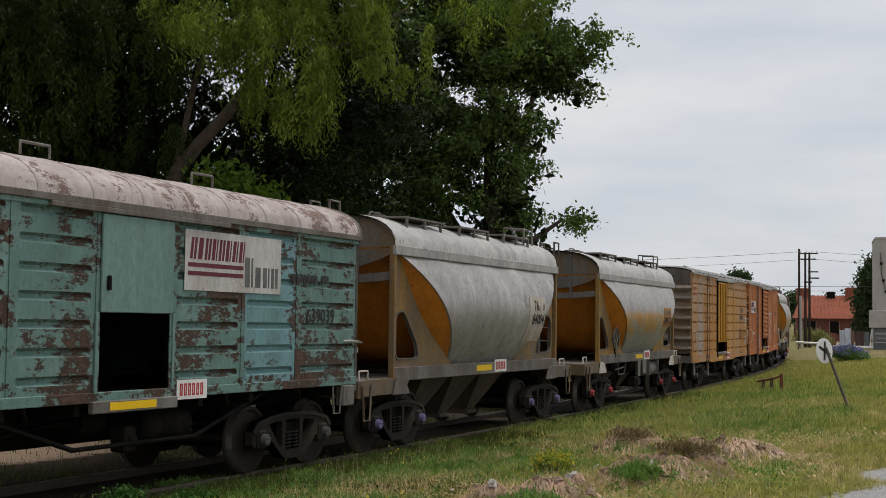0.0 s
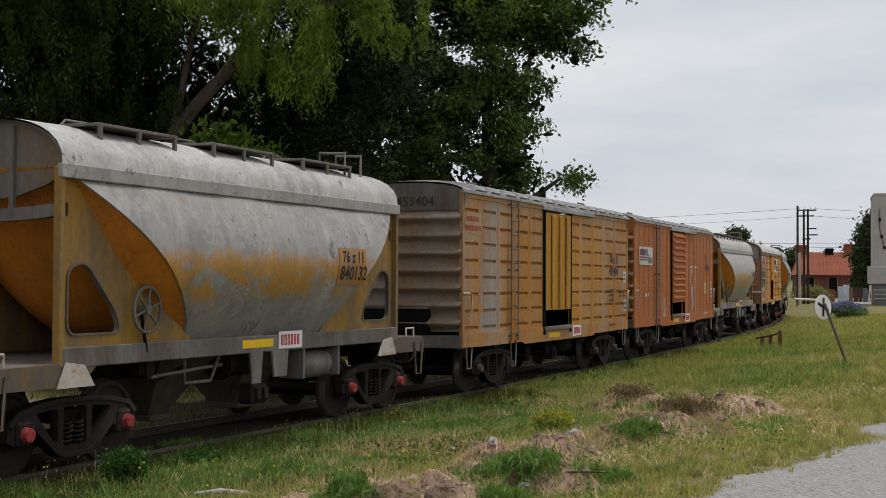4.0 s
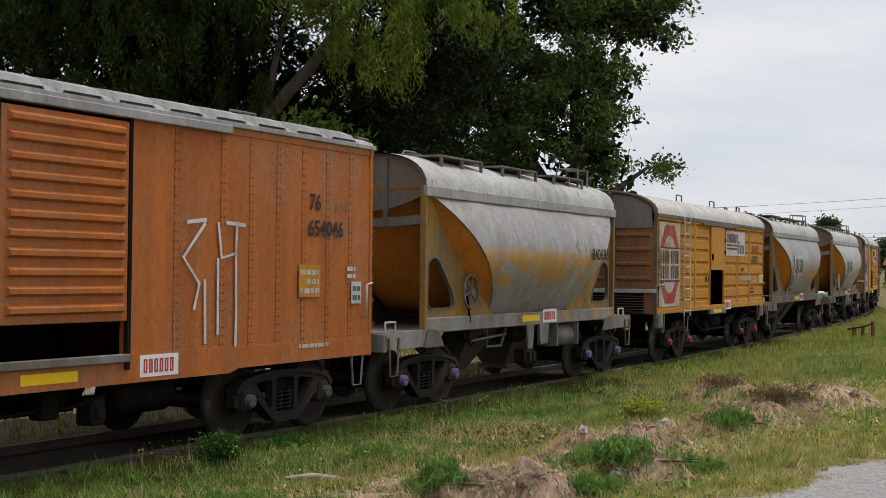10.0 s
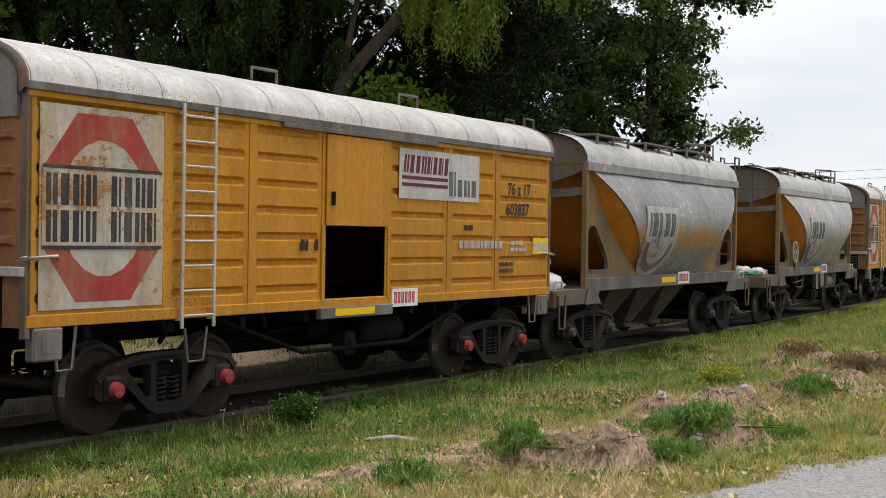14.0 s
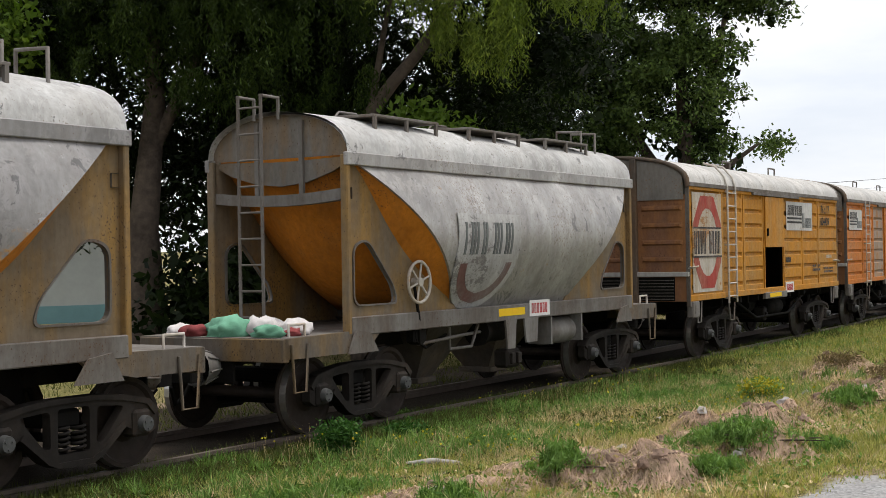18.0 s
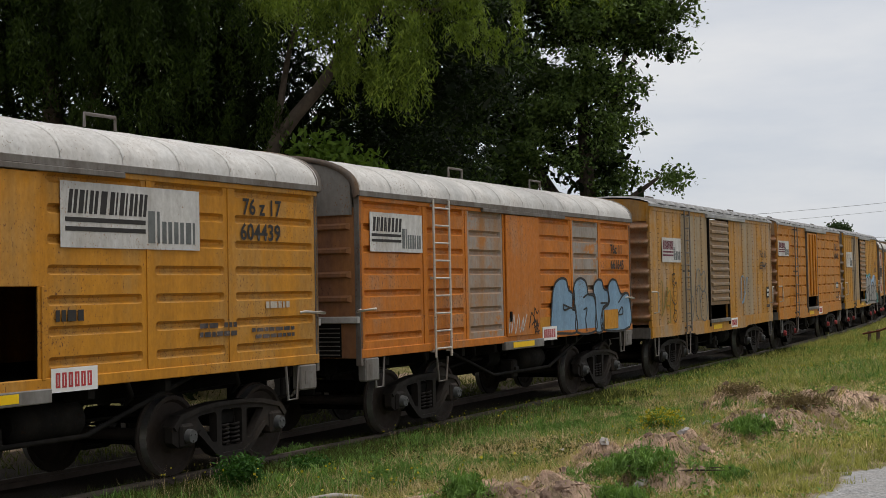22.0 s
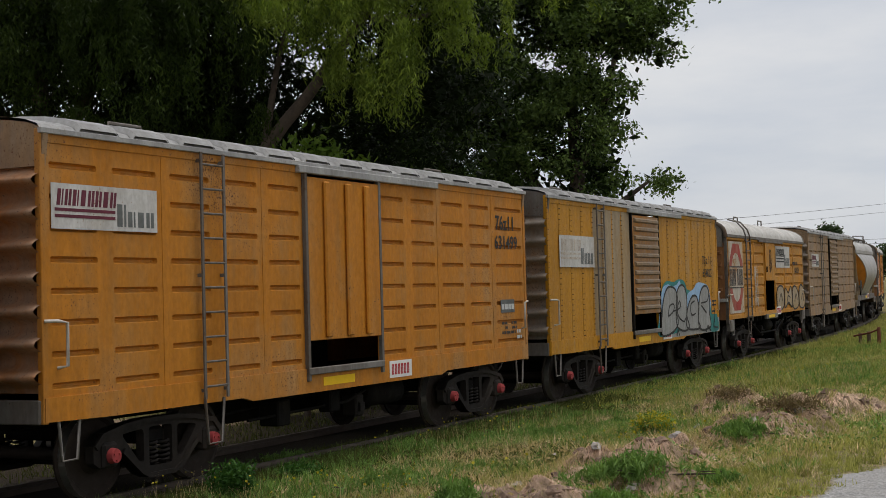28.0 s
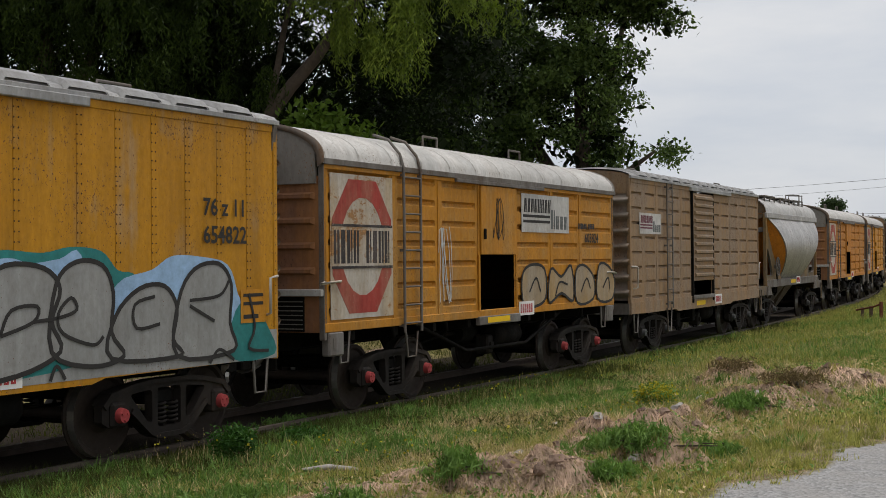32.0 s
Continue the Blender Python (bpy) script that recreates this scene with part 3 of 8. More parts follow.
SLAT = paint("dusty_slat", (0.34, 0.22, 0.11), (0.26, 0.20, 0.15), 0.5, 0.3, 23.0, 0.6, (0.12, 0.07, 0.04))
RUST_WALL = paint("rusty_ribs", (0.36, 0.16, 0.055), (0.23, 0.115, 0.07), 0.5, 0.35, 3.0, 0.7, (0.10, 0.055, 0.035))
DUST = paint("dusty_ledge", (0.46, 0.44, 0.41), (0.55, 0.53, 0.50), 0.5, 0.15, 19.0, 0.7, (0.3, 0.2, 0.12))
GALV = paint("galvanised_roof", (0.30, 0.30, 0.30), (0.50, 0.50, 0.49), 0.53, 0.2, 8.0, 0.5, (0.2, 0.15, 0.11), None, 0.6, 0.0)
END_PLATE = paint("rusting_end_plate", (0.19, 0.175, 0.155), (0.26, 0.16, 0.07), 0.57, 0.3, 27.0, 0.65, (0.12, 0.07, 0.04))
END_DARK = paint("dark_end_post", (0.13, 0.11, 0.095), (0.19, 0.12, 0.07), 0.52, 0.3, 29.0, 0.65)
EMBLEM_FIELD = paint("worn_emblem_field", (0.58, 0.53, 0.46), (0.50, 0.38, 0.24), 0.52, 0.2, 34.0, 0.65, (0.3, 0.14, 0.05), None, 0.6, 0, False, None, ((0.36, 0.19, 0.075), 0.53))
HOPPER_ROOF = paint("cement_roof", (0.38, 0.375, 0.365), (0.56, 0.555, 0.54), 0.5, 0.1, 28.0, 0.55, (0.22, 0.16, 0.11), None, 0.6, 0, True)
DUSTY_ROOF = paint("dusty_roof", (0.50, 0.49, 0.47), (0.62, 0.60, 0.57), 0.5, 0.16, 18.0, 0.6, (0.22, 0.16, 0.11))


def finish(w, name, centre, half, cap, label, bx):
    tagged(w, label, "freight wagon", "wagons of the train")
    for x in (-bx, bx):
        bogie(w, x, cap)
    WAGONS.append((w, centre, bx))
    return w


def box_round(centre, body, end_panel, roof, opts):
    """A covered wagon with an arched roof."""
    w = new("covered_wagon")
    L, R, Y, F, z0, z1, crown = 5.78, 5.36, 1.1, 2.2, 1.14, 3.36, 3.98
    C, H = (F - Y) / 2, (F + Y) / 2
    d0, d1 = -1.02, 0.42
    open_door = opts.get("open", True)
    zo = 2.16
    posts = [-L, -3.88, -2.45, d0, d1, 2.05, 3.5, R]
    cols = [(-L, -3.88), (-3.88, -2.45), (-2.45, d0), (d1, 2.05), (2.05, 3.5), (3.5, R)]
    faded = opts.get("faded", {})
    for j, (a, b) in enumerate(cols):
        sunk_panel(w, a, b, z0 + 0.1, z1 - 0.06, -Y, [z0 + 0.27 + i * 0.305 for i in range(7)], 0.11, faded.get(j, body), 0.052)
    # Inner wall faces, and the floor below, are coloured near-black as if unlit.
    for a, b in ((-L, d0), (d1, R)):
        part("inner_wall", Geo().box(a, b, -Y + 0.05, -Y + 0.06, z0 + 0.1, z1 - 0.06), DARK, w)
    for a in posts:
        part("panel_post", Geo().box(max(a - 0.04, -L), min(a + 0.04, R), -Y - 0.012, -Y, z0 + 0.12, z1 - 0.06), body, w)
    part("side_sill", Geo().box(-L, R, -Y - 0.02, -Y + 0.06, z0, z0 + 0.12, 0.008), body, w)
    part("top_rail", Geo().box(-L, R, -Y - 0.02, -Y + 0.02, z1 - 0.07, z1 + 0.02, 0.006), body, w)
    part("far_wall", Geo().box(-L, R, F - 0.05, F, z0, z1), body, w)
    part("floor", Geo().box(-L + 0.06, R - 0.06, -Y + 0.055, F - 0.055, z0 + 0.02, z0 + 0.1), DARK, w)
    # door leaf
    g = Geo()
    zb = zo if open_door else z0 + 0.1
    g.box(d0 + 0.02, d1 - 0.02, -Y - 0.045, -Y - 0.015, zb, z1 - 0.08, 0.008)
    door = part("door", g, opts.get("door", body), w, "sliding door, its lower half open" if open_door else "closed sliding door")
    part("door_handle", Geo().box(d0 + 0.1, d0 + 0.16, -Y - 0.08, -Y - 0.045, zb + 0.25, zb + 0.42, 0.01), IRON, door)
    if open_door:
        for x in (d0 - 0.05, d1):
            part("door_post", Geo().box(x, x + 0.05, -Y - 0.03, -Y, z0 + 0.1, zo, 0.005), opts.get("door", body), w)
        # Black sheet hung mid-wagon so the open doorway looks unlit.
        part("shade_backing", Geo().box(d0 - 0.6, d1 + 0.6, 0.2, 0.24, z0 + 0.1, z1 - 0.05), DARK, w)
    part("door_track", Geo().box(d0 - 0.9, d1 + 1.2, -Y - 0.07, -Y - 0.02, z1 - 0.07, z1 - 0.01, 0.006), GREY, w)
    part("door_sill", Geo().box(d0 - 0.1, d1 + 0.1, -Y - 0.06, -Y + 0.02, z0 - 0.12, z0 + 0.02, 0.01), GREY, w)
    part("reflector", patch(d0 + 0.2, d1 - 0.35, z0 - 0.09, z0 + 0.0, -Y - 0.06), YPLATE, w)
    placard(w, d1 + 0.12, z0 - 0.02, -Y - 0.02)
    # roof
    n = 22
    sec = [(C + H * 1.02 * math.cos(math.pi * i / n), z1 + (crown - z1) * math.sin(math.pi * i / n) ** 0.72) for i in range(n + 1)]

    def arch(y):
        return z1 + (crown - z1) * math.sqrt(max(0.0, 1 - ((y - C) / (1.02 * H)) ** 2)) ** 0.72
    g = Geo()
    xs = np.linspace(-L - 0.03, R + 0.03, 13)
    g.sheet([[(x, y, z) for y, z in sec] for x in xs])
    rf = part("roof", g, roof, w, "arched sheet-metal roof with a dusty top")
    seam = Geo().sheet([[(dx, C + (y - C) * 1.004, z + dz) for y, z in sec] for dx, dz in ((-0.03, 0.0), (-0.025, 0.005), (0.025, 0.005), (0.03, 0.0))]).mesh("roof_seam", roof)
    for x in xs:
        part("roof_seam", seam, None, rf, "", pose(float(x), 0, 0))
    for y0, y1 in ((-Y - 0.05, -Y), (F, F + 0.05)):
        part("roof_edge", Geo().box(-L - 0.04, R + 0.04, y0, y1, z1 - 0.01, z1 + 0.07, 0.006), GREY, w)
    for x in (-1.5, 1.9):
        hoop(w, [(x, -0.35, crown - 0.06), (x, -0.35, crown + 0.09), (x + 0.5, -0.35, crown + 0.09), (x + 0.5, -0.35, crown - 0.06)], GREY, 0.02, "roof_grab")
    # ends
    for s in (-1, 1):
        E = R if s > 0 else L
        x0, x1 = sorted((s * (E - 0.06), s * E))
        endw = part("end_wall", Geo().box(x0, x1, -Y, F, z0, 3.2), RUST_WALL, w, "rusty end wall with pressed ribs")
        for a, b in ((-Y, 0.0), (0.0, 1.1), (1.1, F)):
            for i in range(4):
                end_rib(endw, s, s * E, a + 0.13, b - 0.13, 1.95 + i * 0.33, RUST_WALL)
            ys = np.linspace(a + 0.07 + 0.03 * (a < 0), b - 0.07 - 0.03 * (b > 2), 9)
            part("end_panel", Geo().plate([(ys[0], 3.1), (ys[-1], 3.1)] + [(float(y), arch(y) - 0.07) for y in ys[::-1]], *sorted((s * (E - 0.02), s * (E + 0.04))), (), "x"), end_panel, w, "grey upper end panel")
        part("end_rim", Geo().sheet([[(s * (E + dx), C + (y - C) * k, z + dz) for y, z in sec] for dx, k, dz in ((-0.02, 1.0, 0.0), (0.07, 1.01, 0.012), (0.07, 0.955, -0.05), (-0.02, 0.955, -0.05))]), END_DARK, w)
        for y in (0.0, 1.1):
            part("end_post", Geo().box(*sorted((s * E, s * (E + 0.11))), y - 0.06, y + 0.06, z0 - 0.1, arch(y) - 0.05, 0.01), END_DARK, w)
        for y0, y1 in ((-Y - 0.012, -Y + 0.07), (F - 0.07, F + 0.012)):
            part("corner_post", Geo().box(*sorted((s * (E - 0.05), s * (E + 0.012))), y0, y1, z0 - 0.1, z1, 0.006), GREY, w)
        part("end_rail", Geo().box(*sorted((s * E, s * (E + 0.08))), -Y, F, z0 + 0.48, z0 + 0.57, 0.008), DUST, w)
        # Black plate paints the shade behind the grille bars.
        gr = part("end_grille", Geo().box(*sorted((s * (E + 0.002), s * (E + 0.012))), -Y + 0.3, F - 0.1, z0 + 0.01, z0 + 0.47), DARK, w)
        bar = Geo().box(*sorted((s * (E + 0.012), s * (E + 0.035))), -Y + 0.32, F - 0.12, 0, 0.012).mesh("grille_bar", GREY)
        for k in range(7):
            part("grille_bar", bar, None, gr, "", pose(0, 0, z0 + 0.04 + k * 0.06))
        if s < 0:
            hw = Geo().tube([(-L - 0.2, 1.42 + 0.24 * math.cos(k * math.pi / 10), 2.35 + 0.24 * math.sin(k * math.pi / 10)) for k in range(21)], 0.02, 6)
            hw.cyl((-L - 0.24, 1.42, 2.35), (-L, 1.42, 2.35), 0.045, 8)
            for k in range(5):
                hw.tube([(-L - 0.2, 1.42, 2.35), (-L - 0.2, 1.42 + 0.24 * math.cos(k * 1.2566), 2.35 + 0.24 * math.sin(k * 1.2566))], 0.014, 5)
            part("hand_brake_wheel", hw, GREY, w, "spoked hand brake wheel on the end wall")
        coupler(w, s * (E - 0.05), s)
        hoop(w, [(s * (E + 0.02), -Y - 0.02, z0 + 0.66), (s * (E + 0.13), -Y - 0.03, z0 + 0.64), (s * (E - 0.35), -Y - 0.05, z0 + 0.67), (s * (E - 0.4), -Y, z0 + 0.66)], WORN_WHITE)
        bk = Geo().box(*sorted((s * (E - 0.46), s * (E - 0.08))), -Y - 0.03, -Y + 0.1, z0 - 0.32, z0, 0.02)
        bk.box(*sorted((s * (E - 0.36), s * (E - 0.18))), -Y - 0.036, -Y - 0.03, z0 - 0.24, z0 - 0.08)
        part("jacking_bracket", bk, GREY, w)
        stirrup(w, s * (E - 0.6) - (0.1 if s < 0 else 0.0), -Y, 0.72, z0, GREY)
    for x in (-3.9, -2.2, 1.7, 3.6):
        hoop(w, [(x, -Y + 0.02, z0), (x + 0.1, -Y + 0.05, z0 - 0.14), (x + 0.3, -Y + 0.3, z0 - 0.26)], IRON, 0.03, "floor_bracket")
    ladder(w, -3.68, -3.16, z0 - 0.1, z1 + 0.05, -Y - 0.07, opts.get("ladder", GREY), 9, opts.get("curl", False))
    stirrup(w, -3.42, -Y - 0.04, 0.68, z0 - 0.1, GREY, 0.26)
    underframe(w, 5.4, 0.98, IRON, 0.9)
    part("truss_rod", Geo().tube([(-3.0, -0.95, z0), (-1.2, -0.95, 0.62), (1.2, -0.95, 0.62), (3.0, -0.95, z0)], 0.03, 6), IRON, w)
    return w


def emblem(w, x0, x1, z0, z1, y, rows=1):
    """A faded eight-sided company emblem on a pale field: a red ring crossed by a band of dark blocks."""
    fld = part("emblem_field", patch(x0, x1, z0, z1, y), EMBLEM_FIELD, w, "pale field with a faded red ring emblem")
    cx, cz, rx, rz = (x0 + x1) / 2, (z0 + z1) / 2, (x1 - x0) * 0.47, (z1 - z0) * 0.465
    outer = [(sx * a, sz * b) for sx, sz, o in ((1, 1, 0), (-1, 1, 1), (-1, -1, 0), (1, -1, 1)) for a, b in (((1.0, 0.42), (0.47, 1.0))[::-1] if o else ((1.0, 0.42), (0.47, 1.0)))]
    inner = [(0.74 * math.cos(2 * math.pi * (i + 0.5) / 20), 0.74 * math.sin(2 * math.pi * (i + 0.5) / 20)) for i in range(20)]
    at = lambda q: [(cx + rx * a, cz + rz * b) for a, b in q]
    part("ring", Geo().plate(at(outer), y - 0.007, y - 0.004, [at(inner)]), FADED_RED, fld)
    h = 0.3 if rows == 1 else 0.4
    part("band", patch(x0 + 0.03, x1 - 0.03, cz - h, cz + h, y - 0.0075, 0.003), EMBLEM_FIELD, fld)
    cell = (x1 - x0 - 0.16) / 9
    for r in range(rows):
        zb = cz - h + 0.07 + r * (2 * h - 0.1) / rows
        zt = zb + (2 * h - 0.1) / rows - 0.05
        for i in range(9):
            if i != 4:
                g = Geo()
                slab(g, x0 + 0.08 + i * cell, cell * 0.82, zb, zt, y - 0.0105, 0.0, (0, 2, 1, 0, 0, 1, 2, 0, 1)[i])
                part("block", g, FADED_INK, fld)
    for z in (cz - h, cz + h - 0.035):
        part("band_line", Geo().box(x0 + 0.03, x1 - 0.03, y - 0.0135, y - 0.011, z, z + 0.035), FADED_INK, fld)


def sunk_panel(w, a, b, z0, z1, y, zs, margin, mat, hh=0.035):
    """One sheet of a side wall with long dents pressed into it."""
    holes = [rounded([(a + margin, z - hh), (b - margin, z - hh), (b - margin, z + hh), (a + margin, z + hh)], hh * 0.85, 3) for z in zs]
    pn = part("wall_panel", Geo().plate([(a, z0), (b, z0), (b, z1), (a, z1)], y, y + 0.012, [list(reversed(h)) for h in holes]), mat, w)
    key = ("dent", round(b - a, 3), hh, mat.name)
    if key not in RIBS:
        cx = (a + b) / 2
        o = [(p[0] - cx, p[1] - zs[0]) for p in holes[0]]
        g = Geo().sheet([[(x * kx, yy, z * kz) for x, z in o] for kx, kz, yy in ((1.0, 1.0, 0.001), (0.985, 0.8, 0.02), (0.96, 0.35, 0.045))], True, True)
        n = len(o)
        g.add([(x * 0.96, 0.045, z * 0.35) for x, z in o], [tuple(range(n))])
        RIBS[key] = g.mesh("dent", mat)
    for z in zs:
        part("dent", RIBS[key], None, pn, "", pose((a + b) / 2, y, z))


def box_flat(centre, body, opts):
    """A tall covered wagon with corrugated ends and a nearly flat roof."""
    w = new("covered_wagon")
    L, Y, z0, z1 = 5.93, 1.1, 0.885, 3.79
    d0, d1, d2 = -1.15, 0.72, 2.45
    smooth = opts.get("smooth", False)
    front = np.linspace(-L, d0, 5)
    rear = np.linspace(d2, L, 4)
    cols = [(float(a), float(b)) for a, b in zip(front[:-1], front[1:])] + [(d1, d2)] + [(float(a), float(b)) for a, b in zip(rear[:-1], rear[1:])]
    faded = opts.get("faded", {})
    if smooth:
        side = part("side_wall", Geo().box(-L, d0, -Y, -Y + 0.05, z0 + 0.2, z1 - 0.1), body, w)
        side2 = part("side_wall", Geo().box(d1, L, -Y, -Y + 0.05, z0 + 0.2, z1 - 0.1), body, w)
    else:
        fa = [-L] + [-4.99 + 0.968 * k for k in range(4)] + [d0]
        re = [d1] + [1.65 + 0.985 * k for k in range(4)] + [L]
        cols = list(zip(fa[:-1], fa[1:])) + list(zip(re[:-1], re[1:]))
        for j, (a, b) in enumerate(cols):
            sunk_panel(w, a, b, z0 + 0.2, z1 - 0.1, -Y, [z0 + 0.365 + i * 0.315 for i in range(8)], 0.12, faded.get(j, body))
    for j, (a, b) in enumerate(cols):
        mt = faded.get(j, body)
        if mt is not body and smooth:
            part("faded_panel", Geo().box(a + 0.03, b - 0.03, -Y - 0.005, -Y, z0 + 0.27, z1 - 0.12), mt, w, "panel of another faded colour")
    seams = sorted({round(c, 3) for ab in cols for c in ab} - {round(d0, 3), round(d1, 3)})
    if smooth:
        seams = sorted(seams + [(a + b) / 2 for a, b in cols])
        rv = Geo()
        for x in seams:
            for sx in (-0.03, 0.03):
                for k in range(26):
                    z = z0 + 0.3 + k * 0.1
                    rv.add([(x + sx - 0.012, -Y - 0.01, z), (x + sx, -Y - 0.01, z - 0.012), (x + sx + 0.012, -Y - 0.01, z), (x + sx, -Y - 0.01, z + 0.012), (x + sx, -Y - 0.022, z)],
                           [(0, 1, 4), (1, 2, 4), (2, 3, 4), (3, 0, 4)])
        tagged(part("rivets", rv, RIVET, w), "", "", "", "stuff")
    for x in (seams if smooth else [-4.02, -2.08, 2.635, 4.605]):
        part("panel_post", Geo().box(max(x - 0.035, -L), min(x + 0.035, L), -Y - 0.005, -Y, z0 + 0.24, z1 - 0.1), body, w)
    part("top_rail", Geo().box(-L, L, -Y - 0.012, -Y + 0.04, z1 - 0.12, z1 + 0.01, 0.006), body, w)
    sill = [(-L, z0 + 0.02), (-L + 1.0, z0 - 0.0), (-2.6, z0), (-2.4, z0 - 0.05), (2.6, z0 - 0.05), (2.8, z0), (L, z0 + 0.02), (L, z0 + 0.26), (-L, z0 + 0.26)]
    part("side_sill", Geo().plate(sill, -Y - 0.022, -Y + 0.03), opts.get("sill", body), w)
    part("far_wall", Geo().box(-L, L, Y - 0.05, Y, z0, z1), body, w)
    # Black floor and mid-wagon sheet make the door gap look unlit.
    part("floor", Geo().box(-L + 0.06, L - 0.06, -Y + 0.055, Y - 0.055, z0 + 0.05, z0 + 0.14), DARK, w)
    part("shade_backing", Geo().box(d0 - 0.4, d1 + 0.4, 0.0, 0.04, z0 + 0.15, z1 - 0.05), DARK, w)
    # door
    zb = z0 + opts.get("gap", 0.62)
    yo = -Y - 0.05
    dm = opts.get("door", body)
    door = part("door", Geo().box(d0 + 0.02, d1, yo, yo + 0.03, zb, z1 - 0.16, 0.006), dm, w, "sliding door raised off the sill over a dark gap")
    if opts.get("louvre"):
        for i in range(11):
            rib_part(door, d0 + 0.1, d1 - 0.08, zb + 0.14 + i * (z1 - 0.22 - zb) / 11, 0.11, 0.05, yo, opts.get("slat", SLAT), 0.02, "slat")
    else:
        for x in (d0 + 0.45, d0 + 1.0, d0 + 1.5):
            part("door_rib", Geo().box(x - 0.07, x + 0.07, yo - 0.05, yo, zb + 0.03, z1 - 0.2, 0.02), dm, door)
    for x in (d0 - 0.05, d1):
        part("door_post", Geo().box(x, x + 0.06, yo - 0.01, -Y, z0 + 0.1, z1 - 0.1, 0.006), opts.get("frame", IRON), w)
    part("door_track", Geo().box(d0 - 0.2, d2 + 0.1, yo - 0.03, -Y, z1 - 0.12, z1 - 0.02, 0.01), GALV, w)
    part("door_rail", Geo().box(d0 - 0.05, d1 + 0.05, yo - 0.02, -Y, z0 + 0.18, z0 + 0.27, 0.01), GREY, w)
    part("reflector", patch(d0 + 0.35, d0 + 1.15, z0 + 0.02, z0 + 0.13, -Y - 0.022), YPLATE, w)
    placard(w, d1 + 0.25, z0 + 0.01, -Y - 0.022)
    # roof
    n = 10
    sec = [((Y + 0.04) * math.cos(math.pi * i / n), z1 + 0.2 * math.sin(math.pi * i / n) ** 0.9) for i in range(n + 1)]
    g = Geo()
    xs = np.linspace(-L - 0.02, L + 0.02, 15)
    g.sheet([[(x, y, z) for y, z in sec] for x in xs], False)
    rf = part("roof", g, opts.get("roof", GALV), w, "low galvanised roof with raised cross seams")
    seam = Geo().sheet([[(dx, y * 1.006, z + dz) for y, z in sec] for dx, dz in ((-0.33, 0.0), (-0.28, 0.06), (0.28, 0.06), (0.33, 0.0))], False).mesh("roof_seam", opts.get("roof", GALV))
    for x in xs[1:-1]:
        part("roof_seam", seam, None, rf, "", pose(float(x), 0, 0))
    for sy in (-1, 1):
        part("roof_edge", Geo().box(-L - 0.03, L + 0.03, *sorted((sy * Y, sy * (Y + 0.05))), z1 - 0.03, z1 + 0.03, 0.006), opts.get("roof", GALV), w)
    for x in (-4.2, 3.4):
        hoop(w, [(x, -0.5, z1 + 0.14), (x, -0.5, z1 + 0.29), (x + 0.55, -0.5, z1 + 0.29), (x + 0.55, -0.5, z1 + 0.14)], GREY, 0.018, "roof_grab")
    # corrugated ends
    for s in (-1, 1):
        rows = []
        for i in range(7 * 10 + 1):
            z = z0 + 0.30 + (3.46 - z0 - 0.30) * i / 70
            rows.append([(s * (L - 0.06 + 0.2 * (0.5 - 0.5 * math.cos(2 * math.pi * i / 10)) ** 1.8 * m), y, z) for y, m in ((-Y + 0.01, 0.9), (-Y + 0.12, 1), (0, 1), (Y - 0.12, 1), (Y - 0.01, 0.9))])
        part("end_wall", Geo().sheet(rows), opts.get("end", body), w, "corrugated steel end wall with rust along the ridges")
        part("end_header", Geo().plate([(y, z - 0.03) for y, z in sec] + [(-Y, 3.44), (Y, 3.44)], *sorted((s * (L - 0.08), s * (L - 0.01))), (), "x"), opts.get("header", body), w, "plain plate above the corrugations")
        # Solid black block painted as the shade of a recess.
        part("end_recess_shade", Geo().box(*sorted((s * (L - 0.06), s * (L + 0.13))), -0.45, Y - 0.06, z0 + 0.24, z0 + 0.72, 0.01), DARK, w, "black block standing for a shaded recess low on the end wall")
        part("recess_ledge", Geo().box(*sorted((s * (L - 0.02), s * (L + 0.15))), -0.48, Y - 0.05, z0 + 0.72, z0 + 0.75, 0.008), GREY, w)
        if opts.get("end_number") and s < 0:
            me = lettering(opts["end_number"], 0.26)
            me.transform(Matrix(((0, 0, -1, -L + 0.006), (-1, 0, 0, 0.25), (0, 1, 0, 3.52), (0, 0, 0, 1))))
            me.materials.append(FADED_INK)
            tagged(part("number", me, FADED_INK, w), "", "", "", "stuff")
        for sy in (-1, 1):
            part("corner_post", Geo().box(*sorted((s * (L - 0.06), s * (L + 0.02))), *sorted((sy * (Y - 0.06), sy * (Y + 0.014))), z0, z1 + 0.02, 0.008), body, w)
        part("end_beam", Geo().box(*sorted((s * (L - 0.06), s * (L + 0.05))), -Y + 0.02, Y - 0.02, z0 + 0.0, z0 + 0.24, 0.01), GREY, w)
        coupler(w, s * (L - 0.1), s)
        hoop(w, [(s * L, -Y - 0.02, 1.9), (s * (L - 0.12), -Y - 0.09, 1.9), (s * (L - 0.25), -Y - 0.09, 1.88), (s * (L - 0.25), -Y - 0.09, 1.45), (s * (L - 0.2), -Y, 1.43)], WORN_WHITE)
        stirrup(w, s * (L - 0.35), -Y, 0.5, z0 + 0.05, GREY, 0.22)
    ladder(w, -3.41, -2.98, z0 + 0.05, z1 - 0.02, -Y - 0.07, opts.get("ladder", GREY), 10)
    stirrup(w, -3.2, -Y - 0.04, 0.42, z0 + 0.05, GREY, 0.26)
    underframe(w, L, 0.86, IRON, 1.5)
